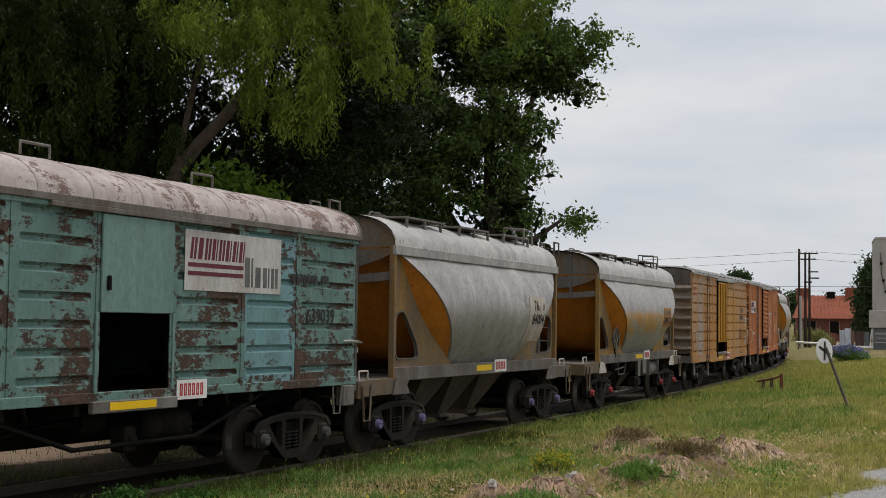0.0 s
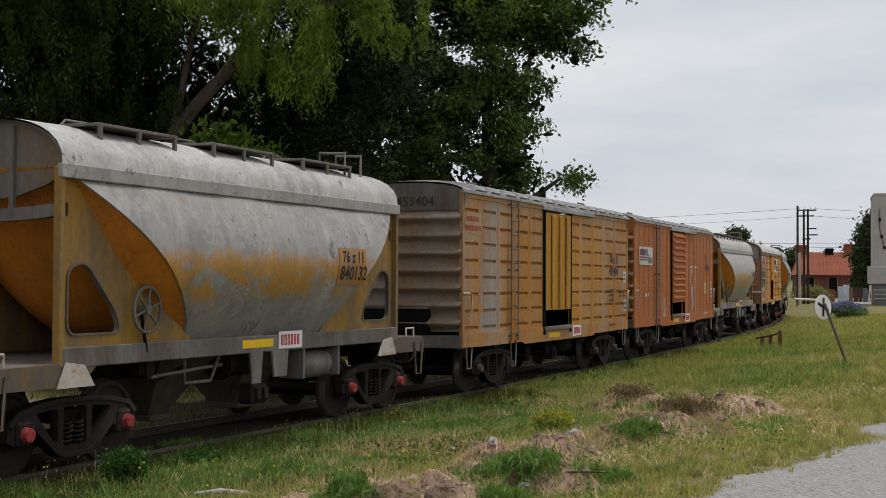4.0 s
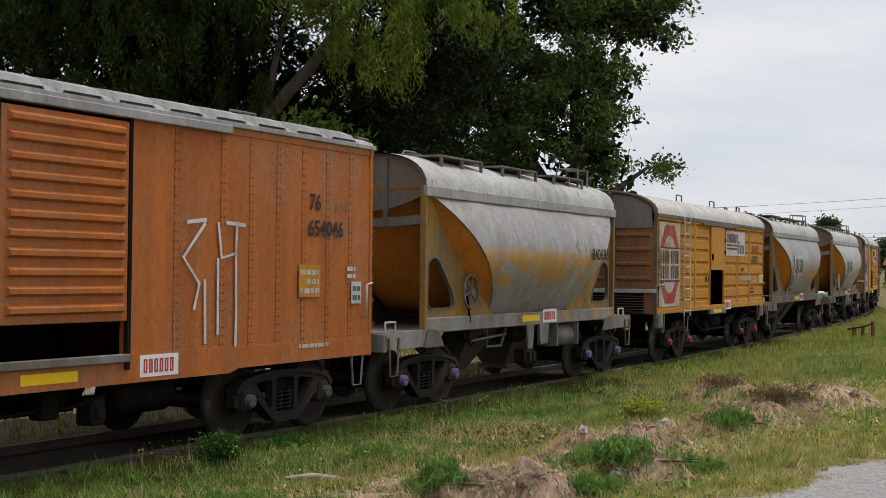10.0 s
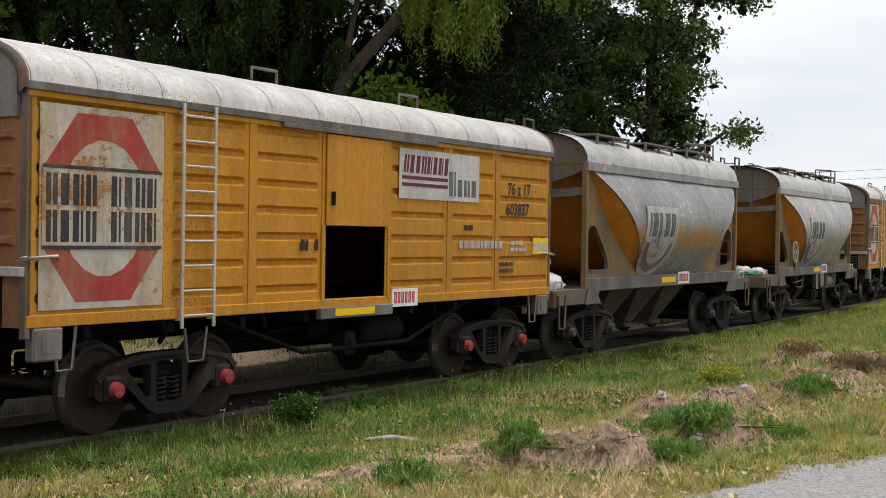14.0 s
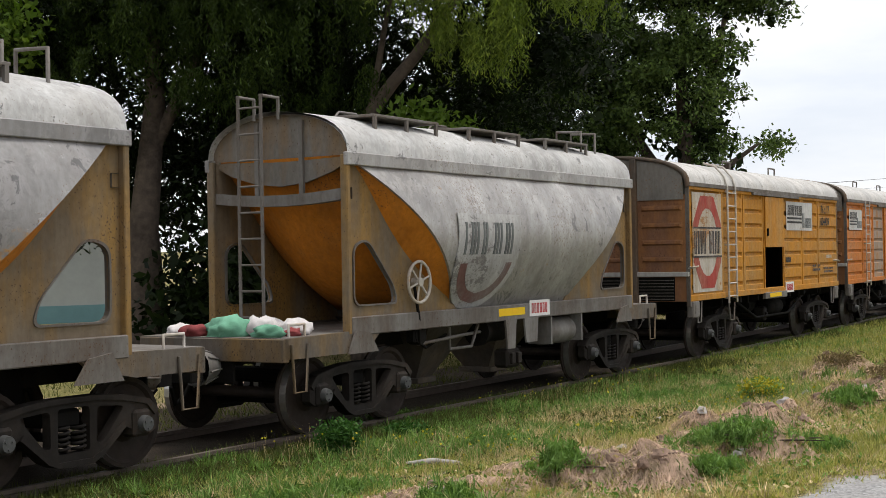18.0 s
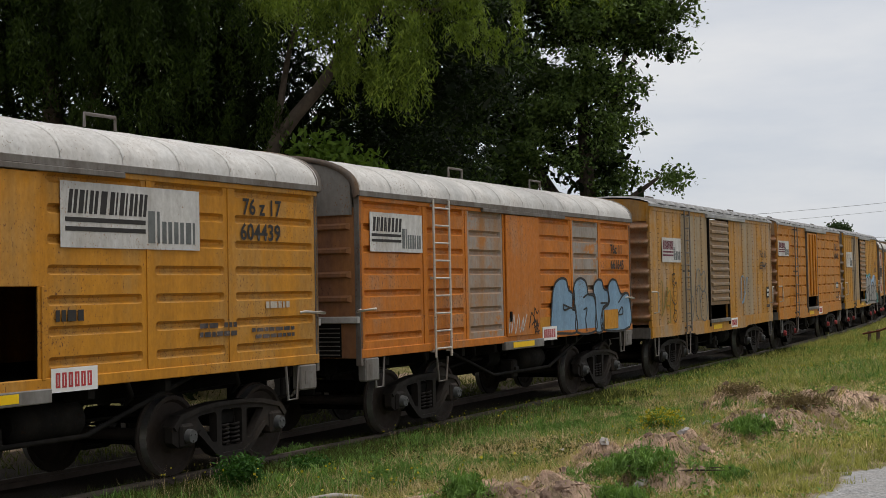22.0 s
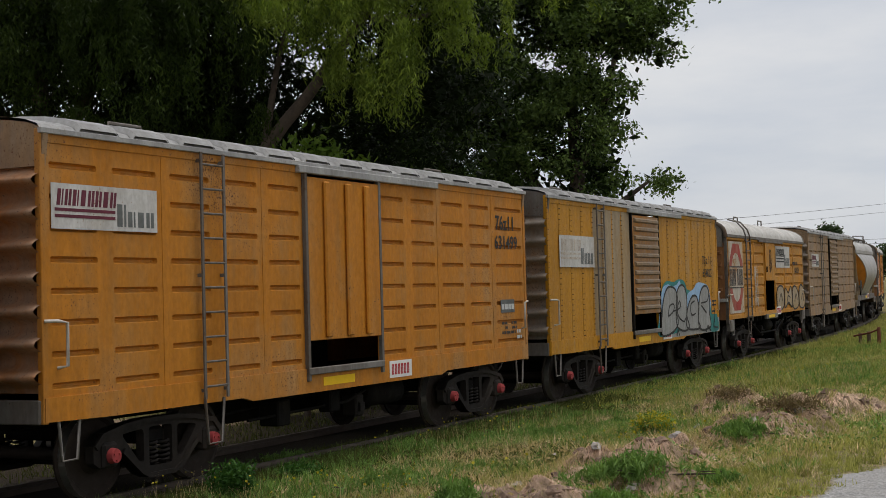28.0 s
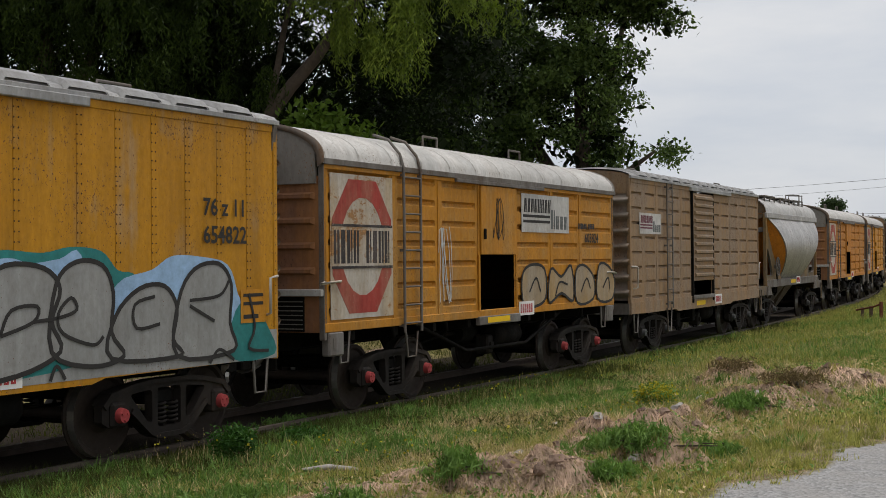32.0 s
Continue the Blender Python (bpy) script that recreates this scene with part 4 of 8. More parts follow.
    part("brake_rigging", Geo().box(-1.4, -1.1, -0.8, -0.5, 0.42, 0.75, 0.02).box(-0.2, 0.05, -0.85, -0.65, 0.5, 0.8, 0.02).tube([(-2.0, -0.75, 0.55), (0.4, -0.75, 0.6), (1.0, -0.7, 0.72)], 0.02), IRON, w)
    return w


def barrel_y(z):
    """Half the width of a hopper's barrel at that height."""
    q = (3.34 - z) / 2.0
    q = min(max(q, 0.0), 1.0)
    return 0.99 - 0.03 * q + 0.41 * math.sin(math.pi * q ** 0.92)


def barrel_patch(w, name, x0, x1, z0, z1, mat, label="", lift=0.006, slant=0.0, parent=None):
    """A painted field that follows the barrel's curve."""
    rows = []
    for i in range(9):
        z = z0 + (z1 - z0) * i / 8
        o = slant * (z - z0)
        rows.append([(x0 + o, -barrel_y(z) - lift - 0.013, z), (x1 + o, -barrel_y(z) - lift - 0.013, z)])
    back = [[(x, y + 0.012, z) for x, y, z in r] for r in rows]
    ring = [r[0] for r in rows] + [r[1] for r in reversed(rows)]
    g = Geo().sheet(rows).sheet(back).sheet([ring, [(x, y + 0.012, z) for x, y, z in ring]], False, True)
    return part(name, g, mat, parent or w, label)


def barrel_arc(w, name, cx, z1, rx, rz, mat, lift, label="", parent=None):
    """The lower half of a painted disc on the barrel."""
    rows = []
    for i in range(11):
        q = i / 10
        z, h = z1 - rz * q, rx * math.sqrt(max(1 - q * q, 0.0004))
        rows.append([(cx + h * (k / 3 - 1), -barrel_y(z) - lift - 0.013, z) for k in range(7)])
    g = Geo().sheet(rows).sheet([[(x, y + 0.012, z) for x, y, z in r] for r in rows])
    return part(name, g, mat, parent or w, label)


def ribbon(g, pts, width, y, closed=False):
    """A painted line on a side wall."""
    P = [Vector((p[0], p[1])) for p in pts]
    n = len(P)
    L, R = [], []
    for i, p in enumerate(P):
        a = P[i - 1] if (i or closed) else p
        b = P[(i + 1) % n] if (i < n - 1 or closed) else p
        d = (b - a)
        d = d.normalized() if d.length > 1e-6 else Vector((1, 0))
        o = Vector((-d.y, d.x)) * width / 2
        L.append((p.x + o.x, y, p.y + o.y))
        R.append((p.x - o.x, y, p.y - o.y))
    if closed:
        L.append(L[0])
        R.append(R[0])
    m = len(L)
    V = L + R + [(x, y + 0.003, z) for x, y, z in L] + [(x, y + 0.003, z) for x, y, z in R]
    F = []
    for i in range(m - 1):
        F += [(i, i + 1, m + i + 1, m + i), (2 * m + i, 3 * m + i, 3 * m + i + 1, 2 * m + i + 1), (i, 2 * m + i, 2 * m + i + 1, i + 1), (m + i, m + i + 1, 3 * m + i + 1, 3 * m + i)]
    return g.add(V, F)


def smooth_line(pts, n=5, closed=False):
    """A curve that runs softly through those points."""
    P = [Vector(p) for p in pts]
    m = len(P)
    out = []
    for i in range(m if closed else m - 1):
        a, b, c, d = (P[(i + k) % m] if closed else P[min(max(i + k, 0), m - 1)] for k in (-1, 0, 1, 2))
        for k in range(n):
            t = k / n
            out.append(tuple(0.5 * (2 * b + (c - a) * t + (2 * a - 5 * b + 4 * c - d) * t * t + (3 * b - a - 3 * c + d) * t ** 3)))
    return out if closed else out + [tuple(P[-1])]


def graffiti(w, shapes, strokes, y, fill, width=0.06, label="painted graffiti letters with black outlines"):
    """Swollen letters: each a filled shape with its outline, then the lines inside them."""
    for k, o in enumerate(shapes):
        c = smooth_line(o, 4, True)
        lt = part("letter", Geo().plate(c, y - 0.004 - 0.0006 * k, y), fill, w, label)
        part("outline", ribbon(Geo(), c, width, y - 0.0085 - 0.0006 * k, True), INK, lt)
    for k, o in enumerate(strokes):
        part("stroke", ribbon(Geo(), smooth_line(o, 4), width * 0.75, y - 0.0125 - 0.0004 * k), INK, w)


def scrawl(w, x0, x1, z0, z1, y, mat, seed, n=3, width=0.022):
    """Sprayed lines that nobody can read."""
    rnd = random.Random(seed)
    for _ in range(n):
        cx, cz = x0 + (x1 - x0) * (0.2 + 0.6 * rnd.random()), (z0 + z1) / 2
        p, q = rnd.random() * 6, rnd.random() * 6
        pts = [(cx + (x1 - x0) * 0.3 * math.sin(t * 0.55 + p) * (0.5 + 0.5 * math.sin(t * 0.2 + q)), cz + (z1 - z0) * 0.5 * math.cos(t * 0.8 + q)) for t in range(13)]
        part("scrawl", ribbon(Geo(), pts, width, y - 0.001 * _), mat, w)


def hopper(centre, shell, slope, gusset, opts):
    """A cement hopper: a barrel with sloping ends between open platforms."""
    w = new("hopper_wagon")
    Y, zt, zb, crown, P, front = 1.1, 3.34, 1.34, 3.93, 4.36, 4.14
    bot = 1.6

    def xe(z, s):
        q = max(0.0, min(1.0, (z - zb) / (zt - zb)))
        b = bot if s < 0 else 1.95
        return b + ((P if s > 0 else front) - 0.05 - b) * q ** 1.3

    zs = [zt - (zt - zb) * i / 16 for i in range(17)]
    for s in (-1, 1):
        g = Geo()
        rows = [[(-xe(z, -1) + (xe(z, -1) + xe(z, 1)) * k / 12, s * (barrel_y(z) + (0.012 * math.sin(k * 2.1 + z * 3) if 0 < k < 12 else 0)), z) for k in range(13)] for z in zs]
        inner = [[(x, y - s * 0.035, z) for x, y, z in r] for r in rows]
        ring = rows[0] + [r[-1] for r in rows[1:]] + rows[-1][-2::-1] + [r[0] for r in rows[-2:0:-1]]
        ring2 = inner[0] + [r[-1] for r in inner[1:]] + inner[-1][-2::-1] + [r[0] for r in inner[-2:0:-1]]
        g.sheet(rows)
        g.sheet(inner)
        g.sheet([ring, ring2], False, True)
        part("barrel_side", g, shell, w, opts.get("shell_label", "grey weathered barrel plates stained with cement"))
    for s in (-1, 1):
        g = Geo()
        b = bot if s < 0 else 1.95
        swell = lambda z: ((P if s > 0 else front) - 0.05 - b) * (max(0.0, (z - zb) / (zt - zb)) ** 0.4 - max(0.0, (z - zb) / (zt - zb)) ** 1.3)
        g.sheet([[(s * (xe(z, s) - 0.01 + swell(z) * (1 - abs(y) ** 2.4)), y * (barrel_y(z) - 0.03), z) for y in np.linspace(-1, 1, 13)] for z in zs])
        part("slope_sheet", g, slope, w, "rust-orange sloping end sheet")
    # roof
    n = 16
    sec = [((Y + 0.0) * math.cos(math.pi * i / n), zt + 0.02 + (crown - zt - 0.02) * math.sin(math.pi * i / n) ** 0.85) for i in range(n + 1)]
    g = Geo()
    xs = np.linspace(-front - 0.02, P + 0.02, 11)
    g.sheet([[(x, y, z + 0.008 * math.sin(x * 3 + y * 5)) for y, z in sec] for x in xs])
    g.sheet([[(x, y, z - 0.035) for y, z in sec] for x in xs])
    part("roof", g, opts.get("roof", HOPPER_ROOF), w, "arched roof plates white with cement dust")
    for sy in (-1, 1):
        part("eaves_rail", Geo().box(-front - 0.06, P + 0.06, *sorted((sy * (Y - 0.04), sy * (Y + 0.03))), zt - 0.13, zt + 0.03, 0.01), opts.get("edge", shell), w)
    for s in (-1, 1):
        E = P if s > 0 else front
        poly = [(y, z - 0.03) for y, z in sec] + [(-Y * 0.99 + 0.0, zt - 0.05)] + [(y, zt - 0.05 - 0.3 * (1 - (y / Y) ** 2)) for y in (-0.8, -0.4, 0.0, 0.4, 0.8)] + [(Y * 0.99, zt - 0.05)]
        part("end_plate", Geo().plate(poly, *sorted((s * (E - 0.12), s * (E - 0.08))), (), "x"), END_PLATE, w, "arched end plate, dull grey paint over rust")
        part("end_beam", Geo().sheet([[(s * (E - 0.14 + dx), y, zt - 0.46 - 0.07 * (1 - (y / Y) ** 2) + dz) for y in np.linspace(-Y + 0.05, Y - 0.05, 9)] for dx, dz in ((0, -0.07), (0.14, -0.07), (0.14, 0.07), (0, 0.07), (0, -0.07))], False), GREY, w)
        for y in (-0.35, 0.35):
            part("end_stiffener", Geo().box(*sorted((s * (E - 0.08), s * (E - 0.03))), y - 0.03, y + 0.03, zt - 0.45, crown - 0.12), GREY, w)
        # gusset plates with their rounded openings
        for sy in (-1, 1):
            b = 1.5 if s < 0 else 1.85
            brace = [(s * (E - 0.06 - (E - 0.06 - b) * q - 0.22 * math.sin(math.pi * q) * (1 - q)), zt - 0.02 - (zt - zb - 0.04) * q) for q in (0, 0.12, 0.25, 0.4, 0.55, 0.7, 0.85, 1.0)]
            out = [(s * E, 1.2), (s * E, zt)] + brace + [(s * (b - 0.05), 1.2)]
            hole = rounded([(s * (E - 0.18), 1.5), (s * (E - 1.12), 1.5), (s * (E - 1.05), 1.72), (s * (E - 0.48), 2.3), (s * (E - 0.18), 2.22)], 0.15, 5)
            if s < 0:
                out, hole = list(reversed(out)), list(reversed(hole))
            y0, y1 = sorted((sy * (Y - 0.10), sy * (Y - 0.08)))
            part("gusset_plate", Geo().plate(out, y0, y1, [hole]), gusset, w, "side gusset plate with a rounded opening")
            rim = Geo()
            m = len(hole)
            cx, cz = sum(p[0] for p in hole) / m, sum(p[1] for p in hole) / m
            rim.sheet([[(cx + (p[0] - cx) * k, sy * (Y - 0.11 + dy), cz + (p[1] - cz) * k) for p in hole] for k, dy in ((1.0, -0.02), (1.0, 0.05), (1.06, 0.05), (1.06, -0.02))], False, True)
            part("opening_rim", rim, GREY, w)
        for sy in (-1, 1):
            part("corner_post", Geo().box(*sorted((s * (E - 0.03), s * (E + 0.05))), *sorted((sy * (Y - 0.1), sy * (Y + 0.005))), 1.15, zt, 0.012), opts.get("post", gusset), w)
        # end platform
        e0, e1 = sorted((s * (bot - 0.2), s * (5.45)))
        part("platform", Geo().box(e0 if s > 0 else -5.45, e1 if s > 0 else -bot + 0.2, -Y + 0.02, Y - 0.02, 1.13, 1.18), GREY, w)
        for sy in (-1, 1):
            part("platform_sill", Geo().plate([(s * (E - 0.7), 1.2), (s * 5.45, 1.17), (s * 5.45, 0.93), (s * (E + 0.1), 0.93), (s * (E - 0.5), 1.05)][::s], *sorted((sy * (Y - 0.06), sy * (Y + 0.0)))), opts.get("deck", DECK_EDGE), w)
        part("end_sill", Geo().box(*sorted((s * 5.37, s * 5.47)), -Y, Y, 0.9, 1.17, 0.01), opts.get("deck", DECK_EDGE), w)
        coupler(w, s * 5.4, s, 0.84)
        hoop(w, [(s * 5.25, -Y + 0.1, 1.18), (s * 5.25, -Y + 0.1, 1.32), (s * 4.95, -Y + 0.1, 1.32), (s * 4.95, -Y + 0.1, 1.18)], WORN_WHITE)
        stirrup(w, s * 5.2, -Y - 0.02, 0.55, 1.1, DECK_EDGE, 0.22)
        part("uncoupling_bracket", Geo().plate([(s * 4.25, 0.92), (s * 3.62, 0.92), (s * 3.8, 1.16), (s * 4.1, 1.2)][::s], -Y - 0.05, -Y - 0.02), opts.get("flag", GREY), w)
    # side sill
    for sy in (-1, 1):
        part("side_sill", Geo().box(-front, P, *sorted((sy * (Y - 0.05), sy * (Y + 0.01))), 1.13, 1.36, 0.012), opts.get("sill", GREY), w)
    part("reflector", patch(-0.45, 0.35, 1.2, 1.31, -Y - 0.01), YPLATE, w)
    placard(w, 0.5, 1.17, -Y - 0.01)
    # roof hatches with walkway plates on legs
    for x in (-2.4, 0.0, 2.4):
        h = part("roof_hatch", Geo().cyl((x, 0.12, crown - 0.05), (x, 0.12, crown + 0.06), 0.32, 14, 0.30).cyl((x, 0.12, crown + 0.06), (x, 0.12, crown + 0.09), 0.2, 12), GREY, w, "round roof hatch with a bolted lid")
        part("hatch_clamp", Geo().tube([(x - 0.36, 0.12, crown), (x - 0.2, 0.12, crown + 0.13), (x + 0.2, 0.12, crown + 0.13), (x + 0.36, 0.12, crown)], 0.018, 5), GREY, h)
        g = Geo().box(x - 0.85, x + 0.75, -0.88, -0.42, crown - 0.045, crown - 0.01, 0.006)
        for dx in (-0.8, -0.05, 0.7):
            g.box(x + dx - 0.025, x + dx + 0.025, -0.88, -0.84, crown - 0.3, crown - 0.04)
        part("walkway", g, GREY, w)
    for x in (3.15, 3.7):
        hoop(w, [(x, -0.75, crown - 0.25), (x, -0.75, crown + 0.2), (x, -0.3, crown + 0.22), (x, -0.3, crown - 0.05)], GREY, 0.024)
    lad = ladder(w, 0, 0.36, 1.2, 4.12, 0, GREY, 9, wall=None)
    lad.matrix_basis = pose(-P - 0.12, 0.33, 0, 0, 0, -90)
    hoop(w, [(-P - 0.12, -0.05, 4.1), (-P + 0.2, -0.05, 4.1), (-P + 0.2, -0.05, crown - 0.1)], GREY, 0.022)
    hoop(w, [(-P - 0.12, 0.33, 4.1), (-P + 0.2, 0.33, 4.1), (-P + 0.2, 0.33, crown - 0.1)], GREY, 0.022)
    # hand brake wheel
    if opts.get("brake_wheel", True):
        hx, hz, hy, R = -2.62, 1.75, -Y - 0.03, 0.27
        g = Geo()
        g.tube([(hx + R * math.cos(a * math.pi / 12), hy, hz + R * math.sin(a * math.pi / 12)) for a in range(25)], 0.022, 6)
        g.cyl((hx, hy - 0.03, hz), (hx, hy + 0.1, hz), 0.06, 10)
        for k in range(6):
            a = k * math.pi / 3 + 0.3
            g.tube([(hx, hy, hz), (hx + R * math.cos(a), hy, hz + R * math.sin(a))], 0.016, 5)
        part("hand_brake_wheel", g, opts.get("wheel", GREY), w, "spoked hand brake wheel")
        part("brake_chain", Geo().tube([(hx - 0.05, -Y + 0.02, hz - 0.05), (hx + 0.02, -Y, 1.3), (hx + 0.1, -Y + 0.05, 0.95), (hx + 0.5, -Y + 0.2, 0.86), (hx + 1.2, -0.8, 1.0)], 0.022, 5), IRON, w)
        part("brake_gear", Geo().cyl((hx + 0.15, -Y + 0.05, 1.05), (hx + 0.15, -Y + 0.2, 1.05), 0.13, 12).box(hx + 0.0, hx + 0.3, -Y + 0.06, -Y + 0.2, 0.95, 1.15, 0.02), IRON, w)
    # discharge chutes and brake equipment
    for x in ((-1.45, 0.0, 1.45) if opts.get("chutes", True) else (-1.1, 1.0)):
        g = Geo()
        a, b, zc = 0.72, 0.2, 0.36
        top = [(x - a, -0.8, 1.25), (x + a, -0.8, 1.25), (x + a, 0.8, 1.25), (x - a, 0.8, 1.25)]
        low = [(x - b, -0.22, zc), (x + b, -0.22, zc), (x + b, 0.22, zc), (x - b, 0.22, zc)]
        g.sheet([top, low], False, True)
        g.box(x - b - 0.05, x + b + 0.05, -0.28, 0.28, zc - 0.08, zc, 0.01)
        part("discharge_chute", g, CHUTE, w)
    if not opts.get("chutes", True):
        t = 1.35
        part("air_reservoir", Geo().tube([(t + o, -0.85, 0.88) for o in (-0.06, 0.0, 0.85, 0.91)], [0.12, 0.21, 0.21, 0.12], 16), GREY, w, "grey riveted air reservoir")
        for x in (t - 0.12, t + 0.96):
            part("reservoir_strap", Geo().box(x, x + 0.04, -1.1, -0.7, 0.7, 1.15), GREY, w)
        part("brake_cylinder", Geo().cyl((-0.4, -0.75, 0.98), (0.2, -0.75, 0.98), 0.17, 14).cyl((-0.48, -0.75, 0.98), (-0.4, -0.75, 0.98), 0.21, 14), IRON, w)
        part("brake_rod", Geo().tube([(-2.4, -0.95, 0.92), (-1.2, -0.95, 0.98), (-0.45, -0.8, 0.98)], 0.025, 6), GREY, w)
        part("valve_bracket", Geo().plate([(0.3, 1.14), (0.75, 1.14), (0.7, 0.78), (0.36, 0.78)], -Y - 0.03, -Y), GREY, w)
        part("valve_bracket", Geo().plate([(-0.28, 1.14), (0.05, 1.14), (0.0, 0.72), (-0.22, 0.72)], -Y - 0.03, -Y), GREY, w)
        part("brake_valve", Geo().box(0.0, 0.42, -1.0, -0.75, 0.42, 0.7, 0.04).box(0.05, 0.16, -1.05, -1.0, 0.48, 0.64, 0.01).box(0.24, 0.36, -1.05, -1.0, 0.48, 0.64, 0.01), BOGIE, w)
        part("pipe_frame", Geo().tube([(-1.5, -0.9, 1.1), (-1.5, -0.9, 0.8), (-0.9, -0.9, 0.8), (-0.7, -0.9, 1.1)], 0.025, 5), GREY, w)
    part("centre_sill", Geo().box(-5.3, 5.3, -0.2, 0.2, 0.86, 1.12), IRON, w)
    return w


# ---- the ground ----
CXY = np.stack([GX, GY], 1)[::2]
CS, CH = GS[::2], GH[::2]


def lateral(x, y):
    """Metres along the track and to its right of the places x, y."""
    P = np.stack([np.ravel(x), np.ravel(y)], 1)
    s, l = np.empty(len(P)), np.empty(len(P))
    for a in range(0, len(P), 20000):
        q = P[a:a + 20000]
        d = ((q[:, None, :] - CXY[None]) ** 2).sum(2)
        i = d.argmin(1)
        r = q - CXY[i]
        s[a:a + 20000] = CS[i] + r[:, 0] * np.sin(CH[i]) + r[:, 1] * np.cos(CH[i])
        l[a:a + 20000] = r[:, 0] * np.cos(CH[i]) - r[:, 1] * np.sin(CH[i])
    return s, l


def step(a, b, v):
    q = np.clip((v - a) / (b - a), 0, 1)
    return q * q * (3 - 2 * q)


_rng = np.random.default_rng(3)
_lat = _rng.random((64, 64))


def wave(x, y, size):
    """Smooth value noise, 0 to 1."""
    u, v = x / size, y / size
    i, j = np.floor(u).astype(int), np.floor(v).astype(int)
    a, b = u - i, v - j
    a, b = a * a * (3 - 2 * a), b * b * (3 - 2 * b)
    g = lambda p, q: _lat[p % 64, q % 64]
    return (g(i, j) * (1 - a) + g(i + 1, j) * a) * (1 - b) + (g(i, j + 1) * (1 - a) + g(i + 1, j + 1) * a) * b


def polar(az, dist):
    return dist * math.sin(radians(az)), dist * math.cos(radians(az))


# heaps of earth and dead grass on the verge: bearing, distance, radius, height
HEAPS = [(-3.3, 11.15, 0.36, 0.25), (-2.3, 11.2, 0.40, 0.28), (-0.9, 11.0, 0.36, 0.26), (0.3, 10.8, 0.30, 0.20), (2.7, 14.0, 0.5, 0.22), (4.4, 13.9, 0.5, 0.22), (8.6, 15.6, 0.6, 0.24), (10.1, 16.0, 0.42, 0.26),
         (4.3, 11.7, 0.34, 0.2), (5.1, 11.6, 0.25, 0.13), (-7.4, 11.0, 0.6, 0.12), (-6.2, 11.3, 0.4, 0.12), (7.5, 20.6, 0.6, 0.28), (12.0, 18.8, 0.55, 0.18), (-13.4, 10.6, 0.5, 0.07), (-9.8, 10.7, 0.55, 0.08), (1.3, 12.9, 0.3, 0.1)]
GRAVEL_S, GRAVEL_L = (-30.0, -1.0, 1.0, 4.0, 7.0, 10.0, 14.0, 60.0), (7.4, 7.9, 8.25, 8.65, 9.3, 10.3, 12.0, 12.0)


def gravel_at(s):
    """How far to the right of the track the gravel begins."""
    return np.interp(s, GRAVEL_S, GRAVEL_L)


def ground_z(x, y, s=None, l=None):
    x, y = np.asarray(x, float), np.asarray(y, float)
    if s is None:
        s, l = lateral(x, y)
    s, l = s.reshape(x.shape), l.reshape(x.shape)
    dist = np.hypot(x, y)
    base = 0.50 - 0.0108 * np.minimum(dist, 150)
    tz = np.interp(s, GS, GZ) - 0.13
    q = step(1.5, 8.2, np.abs(l))
    far = step(120, 260, dist)
    z = (tz * (1 - q) + base * q) * (1 - far) + base * far
    near = 1 - step(40, 90, dist)
    z = z + near * ((wave(x, y, 2.3) - 0.5) * 0.10 + (wave(x + 9, y, 0.8) - 0.5) * 0.05) * (1 - step(-0.4, 0.6, l - gravel_at(s)) * 0.75) * step(0.8, 2.2, np.abs(l))
    top = np.zeros(x.shape)
    for az, d, r, h in HEAPS:
        cx, cy = polar(az, d)
        e = np.hypot(x - cx, y - cy) / r
        top = np.maximum(top, h * np.exp(-e ** 3.4))
    return z + 1.1 * top * (0.15 + 0.55 * wave(x * 3, y * 3, 1.1) + 0.75 * wave(x, y, 0.23) + 0.32 * wave(x + 3, y, 0.1))


def gz(x, y):
    return float(ground_z(np.array([x]), np.array([y]))[0])


def axis_grid(lo, hi, fine, far):
    a = list(np.arange(lo, hi + fine / 2, fine))
    d = fine
    while a[-1] < far:
        d *= 1.22
        a.append(a[-1] + d)
    d = fine
    while a[0] > -far:
        d *= 1.22
        a.insert(0, a[0] - d)
    return np.array(a)


